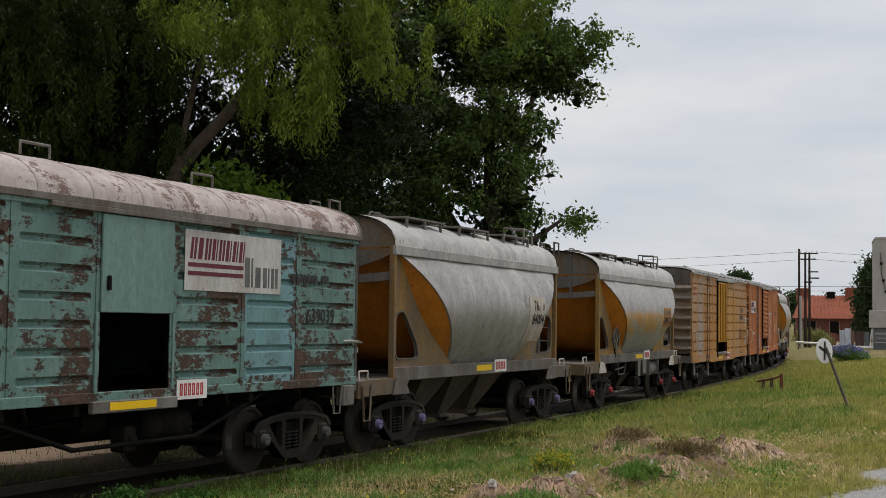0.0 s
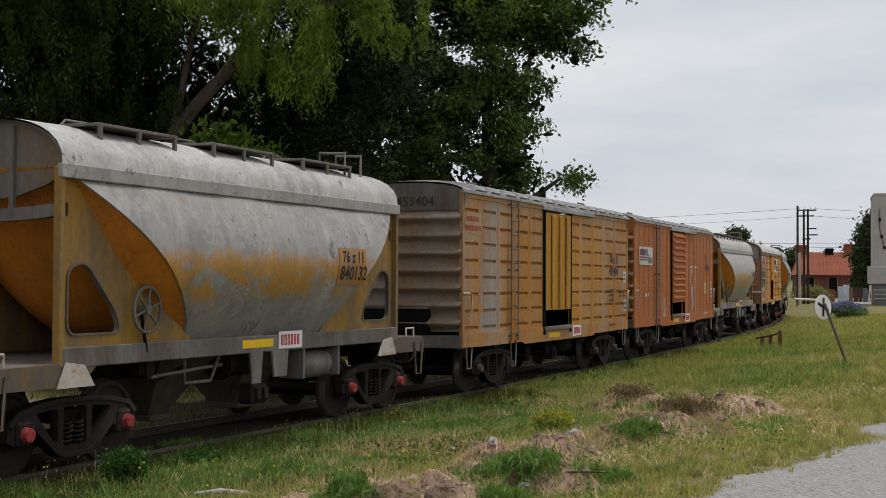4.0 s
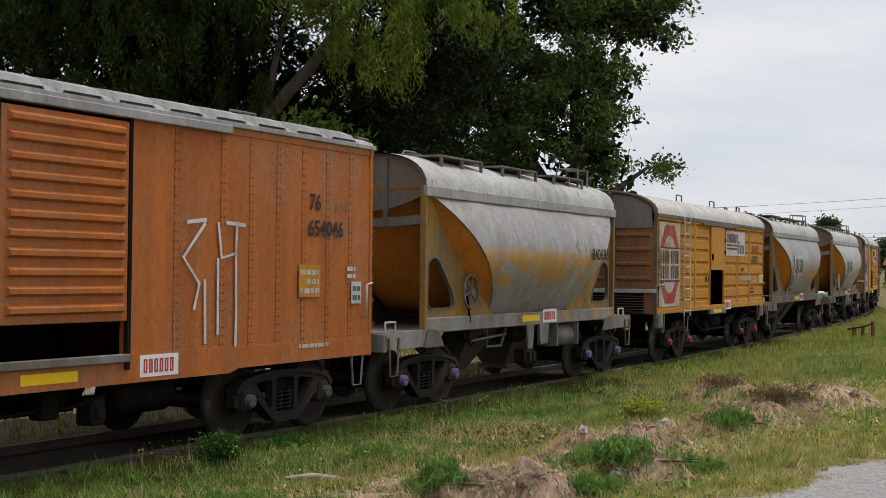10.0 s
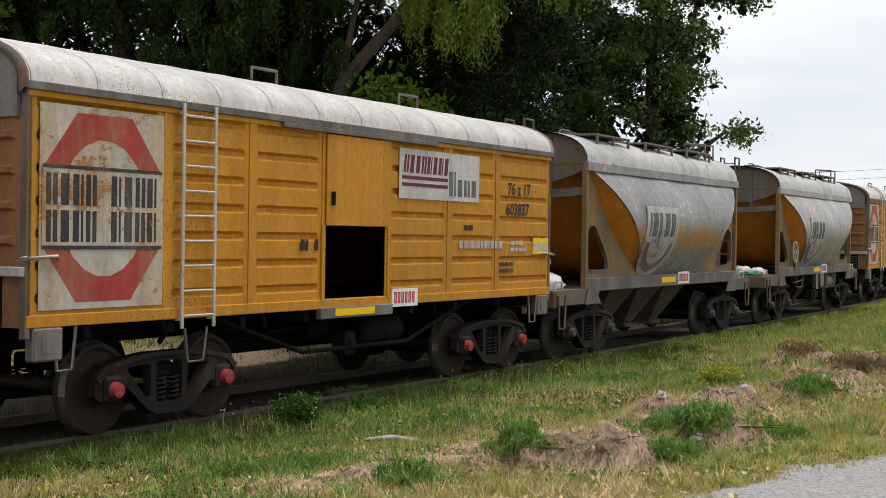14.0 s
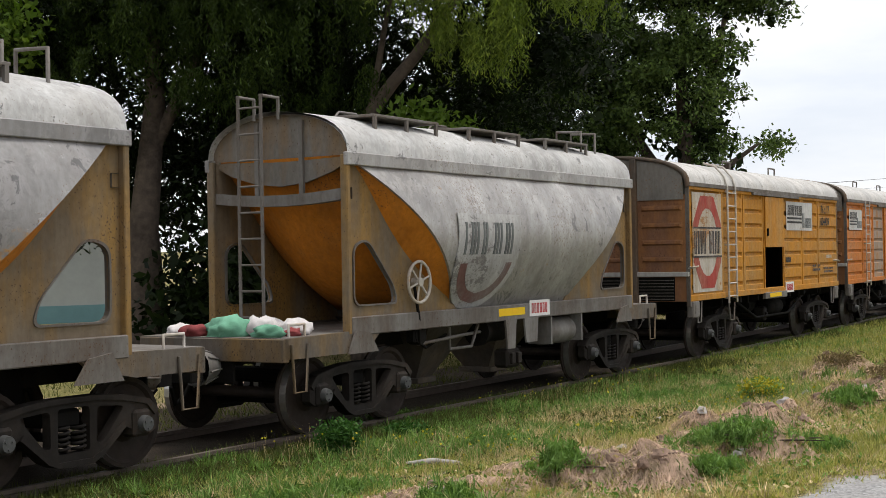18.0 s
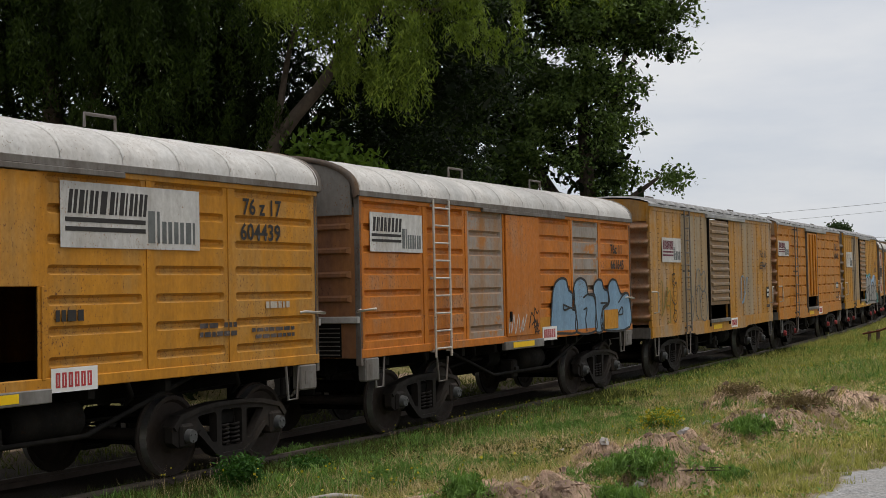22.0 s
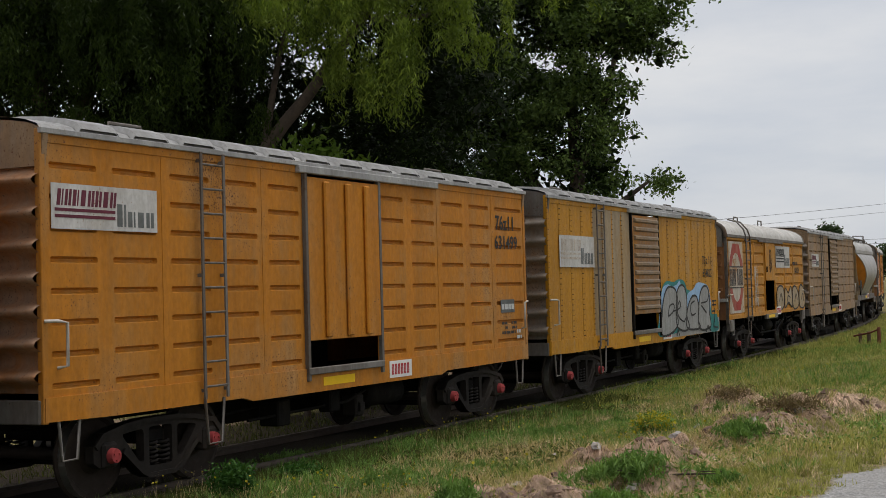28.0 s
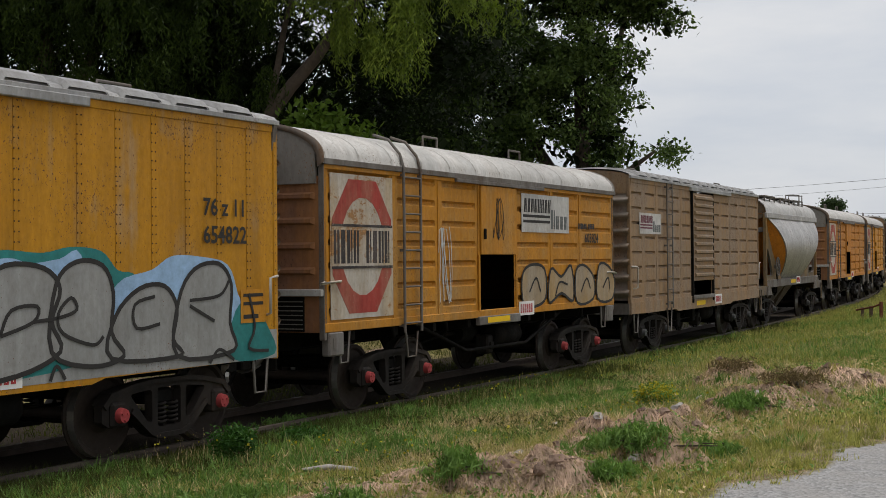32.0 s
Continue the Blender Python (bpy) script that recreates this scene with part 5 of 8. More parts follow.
def ground_material():
    m, n, l, p = _nodes("verge_and_gravel")
    vec = n.new("ShaderNodeTexCoord").outputs["Object"]
    att = n.new("ShaderNodeAttribute")
    att.attribute_name = "cover"
    sep = n.new("ShaderNodeSeparateColor")
    l.new(att.outputs["Color"], sep.inputs[0])
    big = _noise(n, l, vec, 0.5, 5, 0.6)
    mid = _noise(n, l, vec, 3.0, 6, 0.7, None, 4)
    fine = _noise(n, l, vec, 42.0, 5, 0.75, None, 9)
    grass = _mix(n, l, _ramp(n, l, mid, 0.35, 0.65), (0.15, 0.145, 0.045), (0.27, 0.235, 0.09))
    grass = _mix(n, l, _ramp(n, l, big, 0.42, 0.62), grass, (0.30, 0.24, 0.12))
    grass = _mix(n, l, _ramp(n, l, fine, 0.38, 0.56), (0.04, 0.038, 0.015), grass)
    earth = _mix(n, l, _ramp(n, l, fine, 0.36, 0.62), (0.075, 0.05, 0.036), (0.40, 0.29, 0.21))
    vo = n.new("ShaderNodeTexVoronoi")
    vo.inputs["Scale"].default_value = 36.0
    l.new(vec, vo.inputs["Vector"])
    stone = n.new("ShaderNodeSeparateColor")
    l.new(vo.outputs["Color"], stone.inputs[0])
    gravel = _mix(n, l, _mix(n, l, 0.5, stone.outputs[0], fine), (0.10, 0.098, 0.097), (0.46, 0.45, 0.44))
    gravel = _mix(n, l, _ramp(n, l, mid, 0.4, 0.7), gravel, (0.30, 0.285, 0.27))
    # Dark track earth, taken near-black to hold the shade under the train.
    ballast_shade = _mix(n, l, _ramp(n, l, fine, 0.35, 0.65), (0.018, 0.014, 0.010), (0.055, 0.042, 0.03))
    jit = n.new("ShaderNodeMath")
    jit.operation = "MULTIPLY_ADD"
    jit.inputs[1].default_value, jit.inputs[2].default_value = 0.7, -0.35
    l.new(mid, jit.inputs[0])

    def mask(out):
        a = n.new("ShaderNodeMath")
        a.operation = "ADD"
        l.new(out, a.inputs[0])
        l.new(jit.outputs[0], a.inputs[1])
        return _ramp(n, l, a.outputs[0], 0.42, 0.58)
    col = _mix(n, l, mask(sep.outputs[1]), grass, earth)
    col = _mix(n, l, mask(sep.outputs[2]), col, ballast_shade)
    col = _mix(n, l, mask(sep.outputs[0]), col, gravel)
    l.new(col, p.inputs["Base Color"])
    p.inputs["Roughness"].default_value = 0.9
    p.inputs["Specular IOR Level"].default_value = 0.1
    hgt = _mix(n, l, mask(sep.outputs[0]), fine, vo.outputs["Distance"])
    _bump(n, l, p, hgt, 0.6, 0.03)
    return m


def build_ground():
    xs, ys = axis_grid(-8, 13, 0.075, 2500), axis_grid(8.5, 30, 0.075, 2500)
    X, Y = np.meshgrid(xs, ys)
    s, l = lateral(X, Y)
    Z = ground_z(X, Y, s, l)
    w, h = len(xs), len(ys)
    me = bpy.data.meshes.new("ground")
    i = (np.arange(h - 1)[:, None] * w + np.arange(w - 1)[None]).ravel()
    me.from_pydata(np.stack([X.ravel(), Y.ravel(), Z.ravel()], 1).tolist(), [], np.stack([i, i + 1, i + w + 1, i + w], 1).tolist())
    me.polygons.foreach_set("use_smooth", [True] * len(me.polygons))
    x, y = X.ravel(), Y.ravel()
    edge = gravel_at(s) + (wave(x, y, 1.7) - 0.5) * 0.7 + (wave(x + 40, y, 0.55) - 0.5) * 0.5
    grav = step(-0.5, 0.5, l - edge) * (1 - step(17.5, 19, l))
    earth = np.zeros(len(x))
    for az, d, r, hh in HEAPS:
        cx, cy = polar(az, d)
        earth = np.maximum(earth, np.exp(-(np.hypot(x - cx, y - cy) / (r * 0.75)) ** 2))
    earth = np.maximum(earth, 0.45 * (wave(x + 30, y, 2.6) > 0.72))
    earth = np.maximum(earth, 0.6 * step(0.5, 0.6, wave(x + 4, y, 2.3)) * (l < -1.6) * (l > -4.8))
    # Track bed mask, widened to darken the shaded ground behind the train.
    ball_shade = np.where(l > 0, 1 - step(0.7, 1.9, l), 1 - step(2.4, 3.8, -l))
    col = me.color_attributes.new("cover", "FLOAT_COLOR", "POINT")
    col.data.foreach_set("color", np.stack([grav, earth, ball_shade, np.ones(len(x))], 1).astype(np.float32).ravel())
    me.materials.append(ground_material())
    return tagged(new("ground", me), "grassy railway verge with bare earth and a grey gravel road", "ground", "", "structure")


ground = build_ground()


# ---- rails and sleepers ----
def build_track():
    ss = np.arange(-40, 130, 2.0)
    for sy in (0.70, -0.98):
        rows = []
        for s in ss:
            p, h = track(s), float(np.interp(s, GS, GH))
            c, d = math.cos(h), -math.sin(h)
            rows.append([(p.x + c * (sy + o), p.y + d * (sy + o), p.z - 0.012 + z) for o, z in ((-0.035, 0), (0.035, 0), (0.035, -0.04), (0.01, -0.05), (0.01, -0.12), (0.06, -0.15), (-0.06, -0.15), (-0.01, -0.12), (-0.01, -0.05), (-0.035, -0.04))])
        ob = thing("rail", Geo().sheet(rows, False, True), RAIL_STEEL, "steel rail with a bright running surface", "rail", "rails of the track", "structure")
    me = Geo().box(-0.11, 0.11, -1.15, 1.45, -0.33, -0.185, 0.015).mesh("sleeper", SLEEPER)
    bed = tagged(new("track_bed"), "timber sleepers sunk in dark earth under the rails", "sleepers", "", "structure")
    for s in np.arange(-14, 100, 0.62):
        ob = part("sleeper", me, None, bed, "", wagon_pose(float(s), 0.3))


SLEEPER = plain("old_timber", (0.09, 0.075, 0.06), 0.9, 0, 0.35, 5)
build_track()

# ---- plants ----
GRASS = foliage("grass_blades", (0.15, 0.17, 0.042), (0.60, 0.53, 0.21), 0.6, 0.3, 5.5)
DRY = foliage("dry_grass", (0.40, 0.29, 0.16), (0.72, 0.56, 0.36), 0.7, 0.2, 5.5)
WEED = foliage("weed_leaves", (0.05, 0.12, 0.025), (0.27, 0.39, 0.12), 0.55, 0.3, 7.0)
STRAW = foliage("dead_straw", (0.19, 0.115, 0.08), (0.76, 0.56, 0.44), 0.8, 0.15, 4.5)
SHRUB = foliage("shrub_leaves", (0.02, 0.065, 0.015), (0.07, 0.15, 0.03), 0.5, 0.3)
FLOWER_Y = foliage("yellow_flowers", (0.30, 0.25, 0.02), (0.55, 0.47, 0.05), 0.6, 0.3)
FLOWER_B = foliage("blue_flowers", (0.10, 0.10, 0.28), (0.22, 0.22, 0.50), 0.6, 0.3)
LEAF_MID = foliage("broad_leaves", (0.009, 0.024, 0.006), (0.17, 0.235, 0.07), 0.4, 0.35, 0.9)
# Near-black leaf colour holds the shade of inner and rear foliage.
LEAF_SHADE = foliage("shade_dark_leaves", (0.003, 0.006, 0.002), (0.022, 0.036, 0.009), 0.45, 0.3)
LEAF_WILLOW = foliage("drooping_leaves", (0.025, 0.055, 0.008), (0.27, 0.33, 0.06), 0.5, 0.4, 1.1)
# The drooping leaves again, darkened for fronds that hang in shade.
LEAF_DROOP_SHADE = foliage("shaded_drooping_leaves", (0.006, 0.014, 0.003), (0.06, 0.09, 0.018), 0.5, 0.35, 1.1)
LEAF_BRIGHT = foliage("bright_leaves", (0.05, 0.10, 0.015), (0.17, 0.24, 0.04), 0.5, 0.45)
LEAF_FAR = foliage("far_leaves", (0.025, 0.045, 0.018), (0.06, 0.085, 0.035), 0.6, 0.2)
BARK = plain("bark", (0.075, 0.058, 0.045), 0.9, 0, 0.55, 7, 0.6)


def blades(name, x, y, s, l, height, width, lean, mat, label, category, seed, flop=0.35):
    """Many single blades of grass in one mesh."""
    r = np.random.default_rng(seed)
    n = len(x)
    z = ground_z(x, y, s, l) - 0.01
    a = r.random(n) * 2 * np.pi
    t = r.random(n) * 2 * np.pi
    q = height * lean * r.random(n)
    dx, dy = np.cos(a) * width, np.sin(a) * width
    v = np.empty((n, 3, 3))
    v[:, 0] = np.stack([x - dx, y - dy, z], 1)
    v[:, 1] = np.stack([x + dx, y + dy, z], 1)
    v[:, 2] = np.stack([x + np.cos(t) * q, y + np.sin(t) * q, z + height], 1)
    me = bpy.data.meshes.new(name)
    me.vertices.add(n * 3)
    me.vertices.foreach_set("co", v.astype(np.float32).ravel())
    me.loops.add(n * 3)
    me.loops.foreach_set("vertex_index", np.arange(n * 3, dtype=np.int32))
    me.polygons.add(n)
    me.polygons.foreach_set("loop_start", (np.arange(n) * 3).astype(np.int32))
    me.update(calc_edges=True)
    me.materials.append(mat)
    return tagged(new(name, me), label, category, "", "stuff")


def leaves(centres, size, aspect, mat, name, parent, seed, droop=0.0, label=""):
    """Leaf blades at those places, in one mesh of kind stuff."""
    r = np.random.default_rng(seed)
    n = len(centres)
    d = r.normal(size=(n, 3))
    d[:, 2] = d[:, 2] * (1 - droop) - droop * 1.6
    d /= np.linalg.norm(d, axis=1)[:, None]
    e = np.cross(d, r.normal(size=(n, 3)))
    e /= np.linalg.norm(e, axis=1)[:, None] + 1e-9
    L = size * (0.6 + 0.8 * r.random(n))[:, None]
    c = np.asarray(centres)
    v = np.stack([c - d * L * 0.5, c + e * L * aspect * 0.5, c + d * L * 0.5, c - e * L * aspect * 0.5], 1)
    me = bpy.data.meshes.new(name)
    me.vertices.add(n * 4)
    me.vertices.foreach_set("co", v.astype(np.float32).ravel())
    me.loops.add(n * 4)
    me.loops.foreach_set("vertex_index", np.arange(n * 4, dtype=np.int32))
    me.polygons.add(n)
    me.polygons.foreach_set("loop_start", (np.arange(n) * 4).astype(np.int32))
    me.update(calc_edges=True)
    me.materials.append(mat)
    ob = new(name, me)
    ob.parent = parent
    return tagged(ob, label, "", "", "stuff")


def crown_points(blobs, twigs, per, spread, seed, clump=0):
    """Leaf places: twigs scattered through lobes, each with its own bunch of leaves."""
    r = np.random.default_rng(seed)
    vol = np.array([b[3] * b[4] * b[5] for b in blobs])
    pick = r.choice(len(blobs), twigs, p=vol / vol.sum())
    B = np.array(blobs)[pick]
    d = r.normal(size=(twigs, 3))
    d /= np.linalg.norm(d, axis=1)[:, None]
    c = B[:, :3] + d * B[:, 3:6] * (r.random(twigs) ** 0.45)[:, None]
    if clump:
        heads = c[:max(twigs // clump, 1)]
        c = heads[r.integers(0, len(heads), twigs)] + r.normal(size=(twigs, 3)) * np.array([0.30, 0.30, 0.17])
    return (c[:, None] + r.normal(size=(twigs, per, 3)) * spread).reshape(-1, 3)


def tree(base, limbs, blobs, twigs, per, spread, size, aspect, mat, seed, label, droop=0.0, strands=()):
    x, y = base
    z = gz(x, y) - 0.1
    t = new("tree")
    tagged(t, label, "tree", "trees behind the track")
    for k, (pts, r0, r1) in enumerate(limbs):
        n = len(pts)
        g = Geo().tube([(x + p[0], y + p[1], z + p[2]) for p in pts], [r0 + (r1 - r0) * i / (n - 1) for i in range(n)], 9)
        part("trunk" if k == 0 else "limb", g, BARK, t)
    if blobs:
        pts = crown_points([(x + b[0], y + b[1], z + b[2], b[3], b[4], b[5]) for b in blobs], twigs, per, spread, seed, 24 if twigs > 5000 else 0)
        leaves(pts, size, aspect, mat, "crown", t, seed, droop)
        if twigs < 1000:
            return t
        # Larger near-black leaves inside the crown put its inner shade into colour.
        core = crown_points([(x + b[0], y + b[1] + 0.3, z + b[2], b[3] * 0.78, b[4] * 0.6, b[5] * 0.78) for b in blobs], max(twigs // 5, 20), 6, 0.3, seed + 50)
        leaves(core, size * 2.2, 0.6, LEAF_SHADE, "inner_crown_shade", t, seed + 51)
    return t


def hanging(base, blobs, n, length, per, mat, parent, seed):
    """Drooping bunches of narrow leaflets, each bunch a few strands that hang from one twig and thin out below."""
    x, y = base
    z = gz(x, y)
    r = np.random.default_rng(seed)
    P = []
    bunches = max(n // 16, len(blobs))
    vol = np.array([b[3] * b[5] for b in blobs])
    for b in np.array(blobs)[r.choice(len(blobs), bunches, p=vol / vol.sum())]:
        c = np.array([x, y, z]) + b[:3] + b[3:6] * r.uniform(-1.1, 1.1, 3)
        wide, long_ = 0.10 + 0.16 * r.random(), length * (0.5 + 0.8 * r.random())
        lean = r.normal(size=2) * 0.12
        for _ in range(16):
            o, q = r.normal(size=2) * wide, np.linspace(0, 1, per)
            drop = long_ * (0.35 + 0.65 * r.random())
            w_ = np.array([o * (0.4 + 0.9 * a - 0.5 * a * a) + lean * a for a in q])
            P.append(np.column_stack([c[0] + w_[:, 0], c[1] + w_[:, 1], c[2] - drop * q]))
    P = np.concatenate(P)
    P += r.normal(size=P.shape) * np.array([0.04, 0.04, 0.025])
    leaves(P, 0.115, 0.19, mat, "hanging_fronds", parent, seed + 1, 0.78)


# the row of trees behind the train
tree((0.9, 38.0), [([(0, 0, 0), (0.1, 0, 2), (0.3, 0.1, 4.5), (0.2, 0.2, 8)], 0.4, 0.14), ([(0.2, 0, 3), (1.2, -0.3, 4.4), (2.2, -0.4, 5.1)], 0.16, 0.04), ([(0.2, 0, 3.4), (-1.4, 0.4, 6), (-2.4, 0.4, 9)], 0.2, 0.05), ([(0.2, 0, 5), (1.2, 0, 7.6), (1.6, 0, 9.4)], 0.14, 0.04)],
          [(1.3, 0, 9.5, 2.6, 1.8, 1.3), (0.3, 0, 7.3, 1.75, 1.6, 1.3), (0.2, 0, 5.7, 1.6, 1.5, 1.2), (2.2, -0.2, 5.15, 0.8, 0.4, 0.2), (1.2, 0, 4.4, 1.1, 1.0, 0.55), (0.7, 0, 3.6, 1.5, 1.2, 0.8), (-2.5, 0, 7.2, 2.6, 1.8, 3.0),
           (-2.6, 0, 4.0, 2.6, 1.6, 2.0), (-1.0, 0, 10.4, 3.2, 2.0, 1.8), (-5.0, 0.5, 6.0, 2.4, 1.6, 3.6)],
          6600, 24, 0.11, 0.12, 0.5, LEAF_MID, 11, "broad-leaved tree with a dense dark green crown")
# This crown and the next large one take the near-black shade colour.
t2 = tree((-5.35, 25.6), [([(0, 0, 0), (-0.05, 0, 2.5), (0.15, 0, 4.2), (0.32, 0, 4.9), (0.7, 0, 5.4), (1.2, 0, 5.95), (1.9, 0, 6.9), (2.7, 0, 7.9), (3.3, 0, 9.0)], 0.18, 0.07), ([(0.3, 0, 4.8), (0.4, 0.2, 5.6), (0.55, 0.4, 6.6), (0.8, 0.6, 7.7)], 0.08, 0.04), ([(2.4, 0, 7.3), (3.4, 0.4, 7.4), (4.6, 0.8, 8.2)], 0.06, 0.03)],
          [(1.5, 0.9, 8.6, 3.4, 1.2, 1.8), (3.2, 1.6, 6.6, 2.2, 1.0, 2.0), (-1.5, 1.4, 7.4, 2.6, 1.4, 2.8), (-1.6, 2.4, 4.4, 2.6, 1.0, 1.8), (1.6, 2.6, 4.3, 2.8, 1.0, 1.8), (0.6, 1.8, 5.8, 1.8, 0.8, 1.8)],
          2600, 22, 0.2, 0.15, 0.3, LEAF_SHADE, 12, "leaning tree with hanging yellow-green fronds", 0.4)
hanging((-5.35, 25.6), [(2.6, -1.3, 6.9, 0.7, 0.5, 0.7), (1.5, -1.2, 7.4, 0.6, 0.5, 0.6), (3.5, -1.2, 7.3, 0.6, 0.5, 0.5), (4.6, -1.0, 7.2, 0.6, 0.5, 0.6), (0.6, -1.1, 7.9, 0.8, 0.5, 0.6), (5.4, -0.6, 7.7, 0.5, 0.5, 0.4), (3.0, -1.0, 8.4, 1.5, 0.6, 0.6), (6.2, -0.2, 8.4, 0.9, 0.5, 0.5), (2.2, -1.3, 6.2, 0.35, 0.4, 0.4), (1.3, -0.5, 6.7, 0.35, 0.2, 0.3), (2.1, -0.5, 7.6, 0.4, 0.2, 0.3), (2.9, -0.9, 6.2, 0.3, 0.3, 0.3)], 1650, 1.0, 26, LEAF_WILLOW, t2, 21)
# Left-hand fronds of the same tree, in the shade-darkened copy.
hanging((-5.35, 25.6), [(-2.4, -0.8, 7.6, 0.8, 0.6, 1.0), (-0.9, -0.7, 7.9, 0.7, 0.5, 0.8), (-3.6, -0.5, 7.2, 0.7, 0.5, 0.9)], 900, 1.1, 24, LEAF_DROOP_SHADE, t2, 23)
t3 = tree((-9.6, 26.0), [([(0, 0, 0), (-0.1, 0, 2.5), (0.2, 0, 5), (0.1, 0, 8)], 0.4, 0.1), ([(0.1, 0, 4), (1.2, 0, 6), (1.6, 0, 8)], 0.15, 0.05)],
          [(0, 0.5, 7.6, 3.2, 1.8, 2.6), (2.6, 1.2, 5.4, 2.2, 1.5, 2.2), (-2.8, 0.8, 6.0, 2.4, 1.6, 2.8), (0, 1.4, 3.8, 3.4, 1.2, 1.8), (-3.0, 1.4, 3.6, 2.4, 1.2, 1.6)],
          3000, 22, 0.2, 0.16, 0.32, LEAF_SHADE, 13, "large tree with a dark drooping crown", 0.4)
hanging((-9.6, 26.0), [(0, -1.4, 7.0, 3.0, 0.8, 1.8), (2.8, -0.9, 6.4, 1.8, 0.8, 1.6), (-2.6, -0.8, 6.4, 1.8, 0.8, 1.8)], 2200, 1.3, 24, LEAF_DROOP_SHADE, t3, 22)
tree((-12.6, 25.0), [([(0, 0, 0), (0.1, 0, 3), (0.4, 0, 6)], 0.22, 0.06)],
          [(0.5, -0.5, 6.3, 1.0, 0.8, 0.8), (-0.3, -0.5, 5.4, 0.9, 0.7, 0.5), (-1.2, 0, 7.0, 1.4, 0.9, 1.2)],
          420, 20, 0.16, 0.17, 0.5, LEAF_BRIGHT, 14, "young bright green tree at the end of the row")
# undergrowth added along the far side of the track, near-black to block low light
ug = tagged(new("hedge"), "tangled undergrowth beneath the trees, coloured near-black for shade", "hedge")
_ub = []
for k in range(26):
    s_, l_ = -16 + k * 2.0, -6.2 - 1.6 * ((k * 7) % 5) / 5
    h_ = float(np.interp(s_, GS, GH))
    p_ = track(s_)
    if math.atan2(p_.x + l_ * math.cos(h_), p_.y - l_ * math.sin(h_)) < radians(-21.5):
        continue
    _ub.append((p_.x + l_ * math.cos(h_), p_.y - l_ * math.sin(h_), p_.z + 1.0, 1.5, 1.1, 1.5 + 0.5 * ((k * 3) % 4) / 4))
leaves(crown_points(_ub, 2200, 18, 0.22, 41), 0.2, 0.5, LEAF_SHADE, "foliage", ug, 42)
leaves(crown_points([(b[0], b[1] + 0.4, b[2], b[3] * 0.8, 0.6, b[5] * 0.8) for b in _ub], 1500, 6, 0.3, 43), 0.32, 0.6, LEAF_SHADE, "foliage", ug, 44)
tree((-4.2, 24.6), [([(0, 0, 0), (0.1, 0, 2.2), (0.3, 0, 4.4)], 0.07, 0.03)], [(0.3, 0, 4.6, 0.6, 0.5, 0.45), (0.9, 0, 4.3, 0.5, 0.4, 0.35)], 90, 16, 0.14, 0.15, 0.5, LEAF_BRIGHT, 15, "sapling with fresh green leaves below the fronds")

# verge grass
_r = np.random.default_rng(8)


def scatter(n, s0, s1, l0, l1, bias=1.0):
    s = s0 + (s1 - s0) * _r.random(n) ** bias
    l = l0 + (l1 - l0) * _r.random(n)
    h = np.interp(s, GS, GH)
    return np.interp(s, GS, GX) + l * np.cos(h), np.interp(s, GS, GY) - l * np.sin(h), s, l


AT = {}


def verge(n, s0, s1, l0, l1, bias, dens):
    x, y, s, l = scatter(n, s0, s1, l0, l1, bias)
    AT["s"] = s
    k = _r.random(len(x)) < dens(x, y, l)
    return x[k], y[k], s[k], l[k]


def bare(x, y):
    """How much of a heap of earth lies at x, y."""
    e = np.zeros(len(x))
    for az, d, r, hh in HEAPS:
        cx, cy = polar(az, d)
        e = np.maximum(e, np.exp(-(np.hypot(x - cx, y - cy) / (r * 0.8)) ** 2))
    return e


def not_gravel(x, y, l):
    return 1 - step(-0.45, 0.2, l - gravel_at(AT["s"]) - (wave(x, y, 1.7) - 0.5) * 0.7 - (wave(x + 40, y, 0.55) - 0.5) * 0.5)


# Greener grass whose colour is darkened for the shade beside the train.
LUSH_SHADE = foliage("shaded_lush_grass", (0.03, 0.042, 0.012), (0.14, 0.145, 0.045), 0.55, 0.35, 5.0)
def tufts(n, s0, s1, l0, l1, dens, per, radius):
    """Blades gathered in tufts."""
    x, y, s, l = verge(n, s0, s1, l0, l1, 1.0, dens)
    m = len(x)
    a, q = _r.random((m, per)) * 2 * np.pi, radius * np.sqrt(_r.random((m, per))) * (0.5 + _r.random((m, 1)))
    x, y = (x[:, None] + np.cos(a) * q).ravel(), (y[:, None] + np.sin(a) * q).ravel()
    h = 0.4 + 1.2 * np.repeat(_r.random(m), per) ** 1.6
    return x, y, np.repeat(s, per), np.repeat(l, per), h


x, y, s, l, h = tufts(15000, -8, 17, 1.2, 9.0, lambda x, y, l: (0.2 + 0.8 * step(1.8, 3.8, l)) * (0.25 + 0.75 * step(0.35, 0.65, wave(x + 3, y, 1.5))) * not_gravel(x, y, l) * (1 - 0.8 * bare(x, y)), 26, 0.05)
blades("grass_tufts", x, y, s, l, (0.035 + 0.065 * _r.random(len(x))) * h, 0.003 + 0.004 * _r.random(len(x)), 0.9, GRASS, "tufts of yellow-green grass on the verge", "grass", 43)
x, y, s, l, h = tufts(13000, -8, 30, 0.7, 7.5, lambda x, y, l: step(0.45, 0.62, wave(x + 31, y + 5, 1.9)) * not_gravel(x, y, l) * (1 - bare(x, y)), 24, 0.07)
blades("weed_tufts", x, y, s, l, (0.04 + 0.09 * _r.random(len(x))) * h, 0.005 + 0.006 * _r.random(len(x)), 1.1, WEED, "darker green weeds growing in tufts", "weeds", 44)
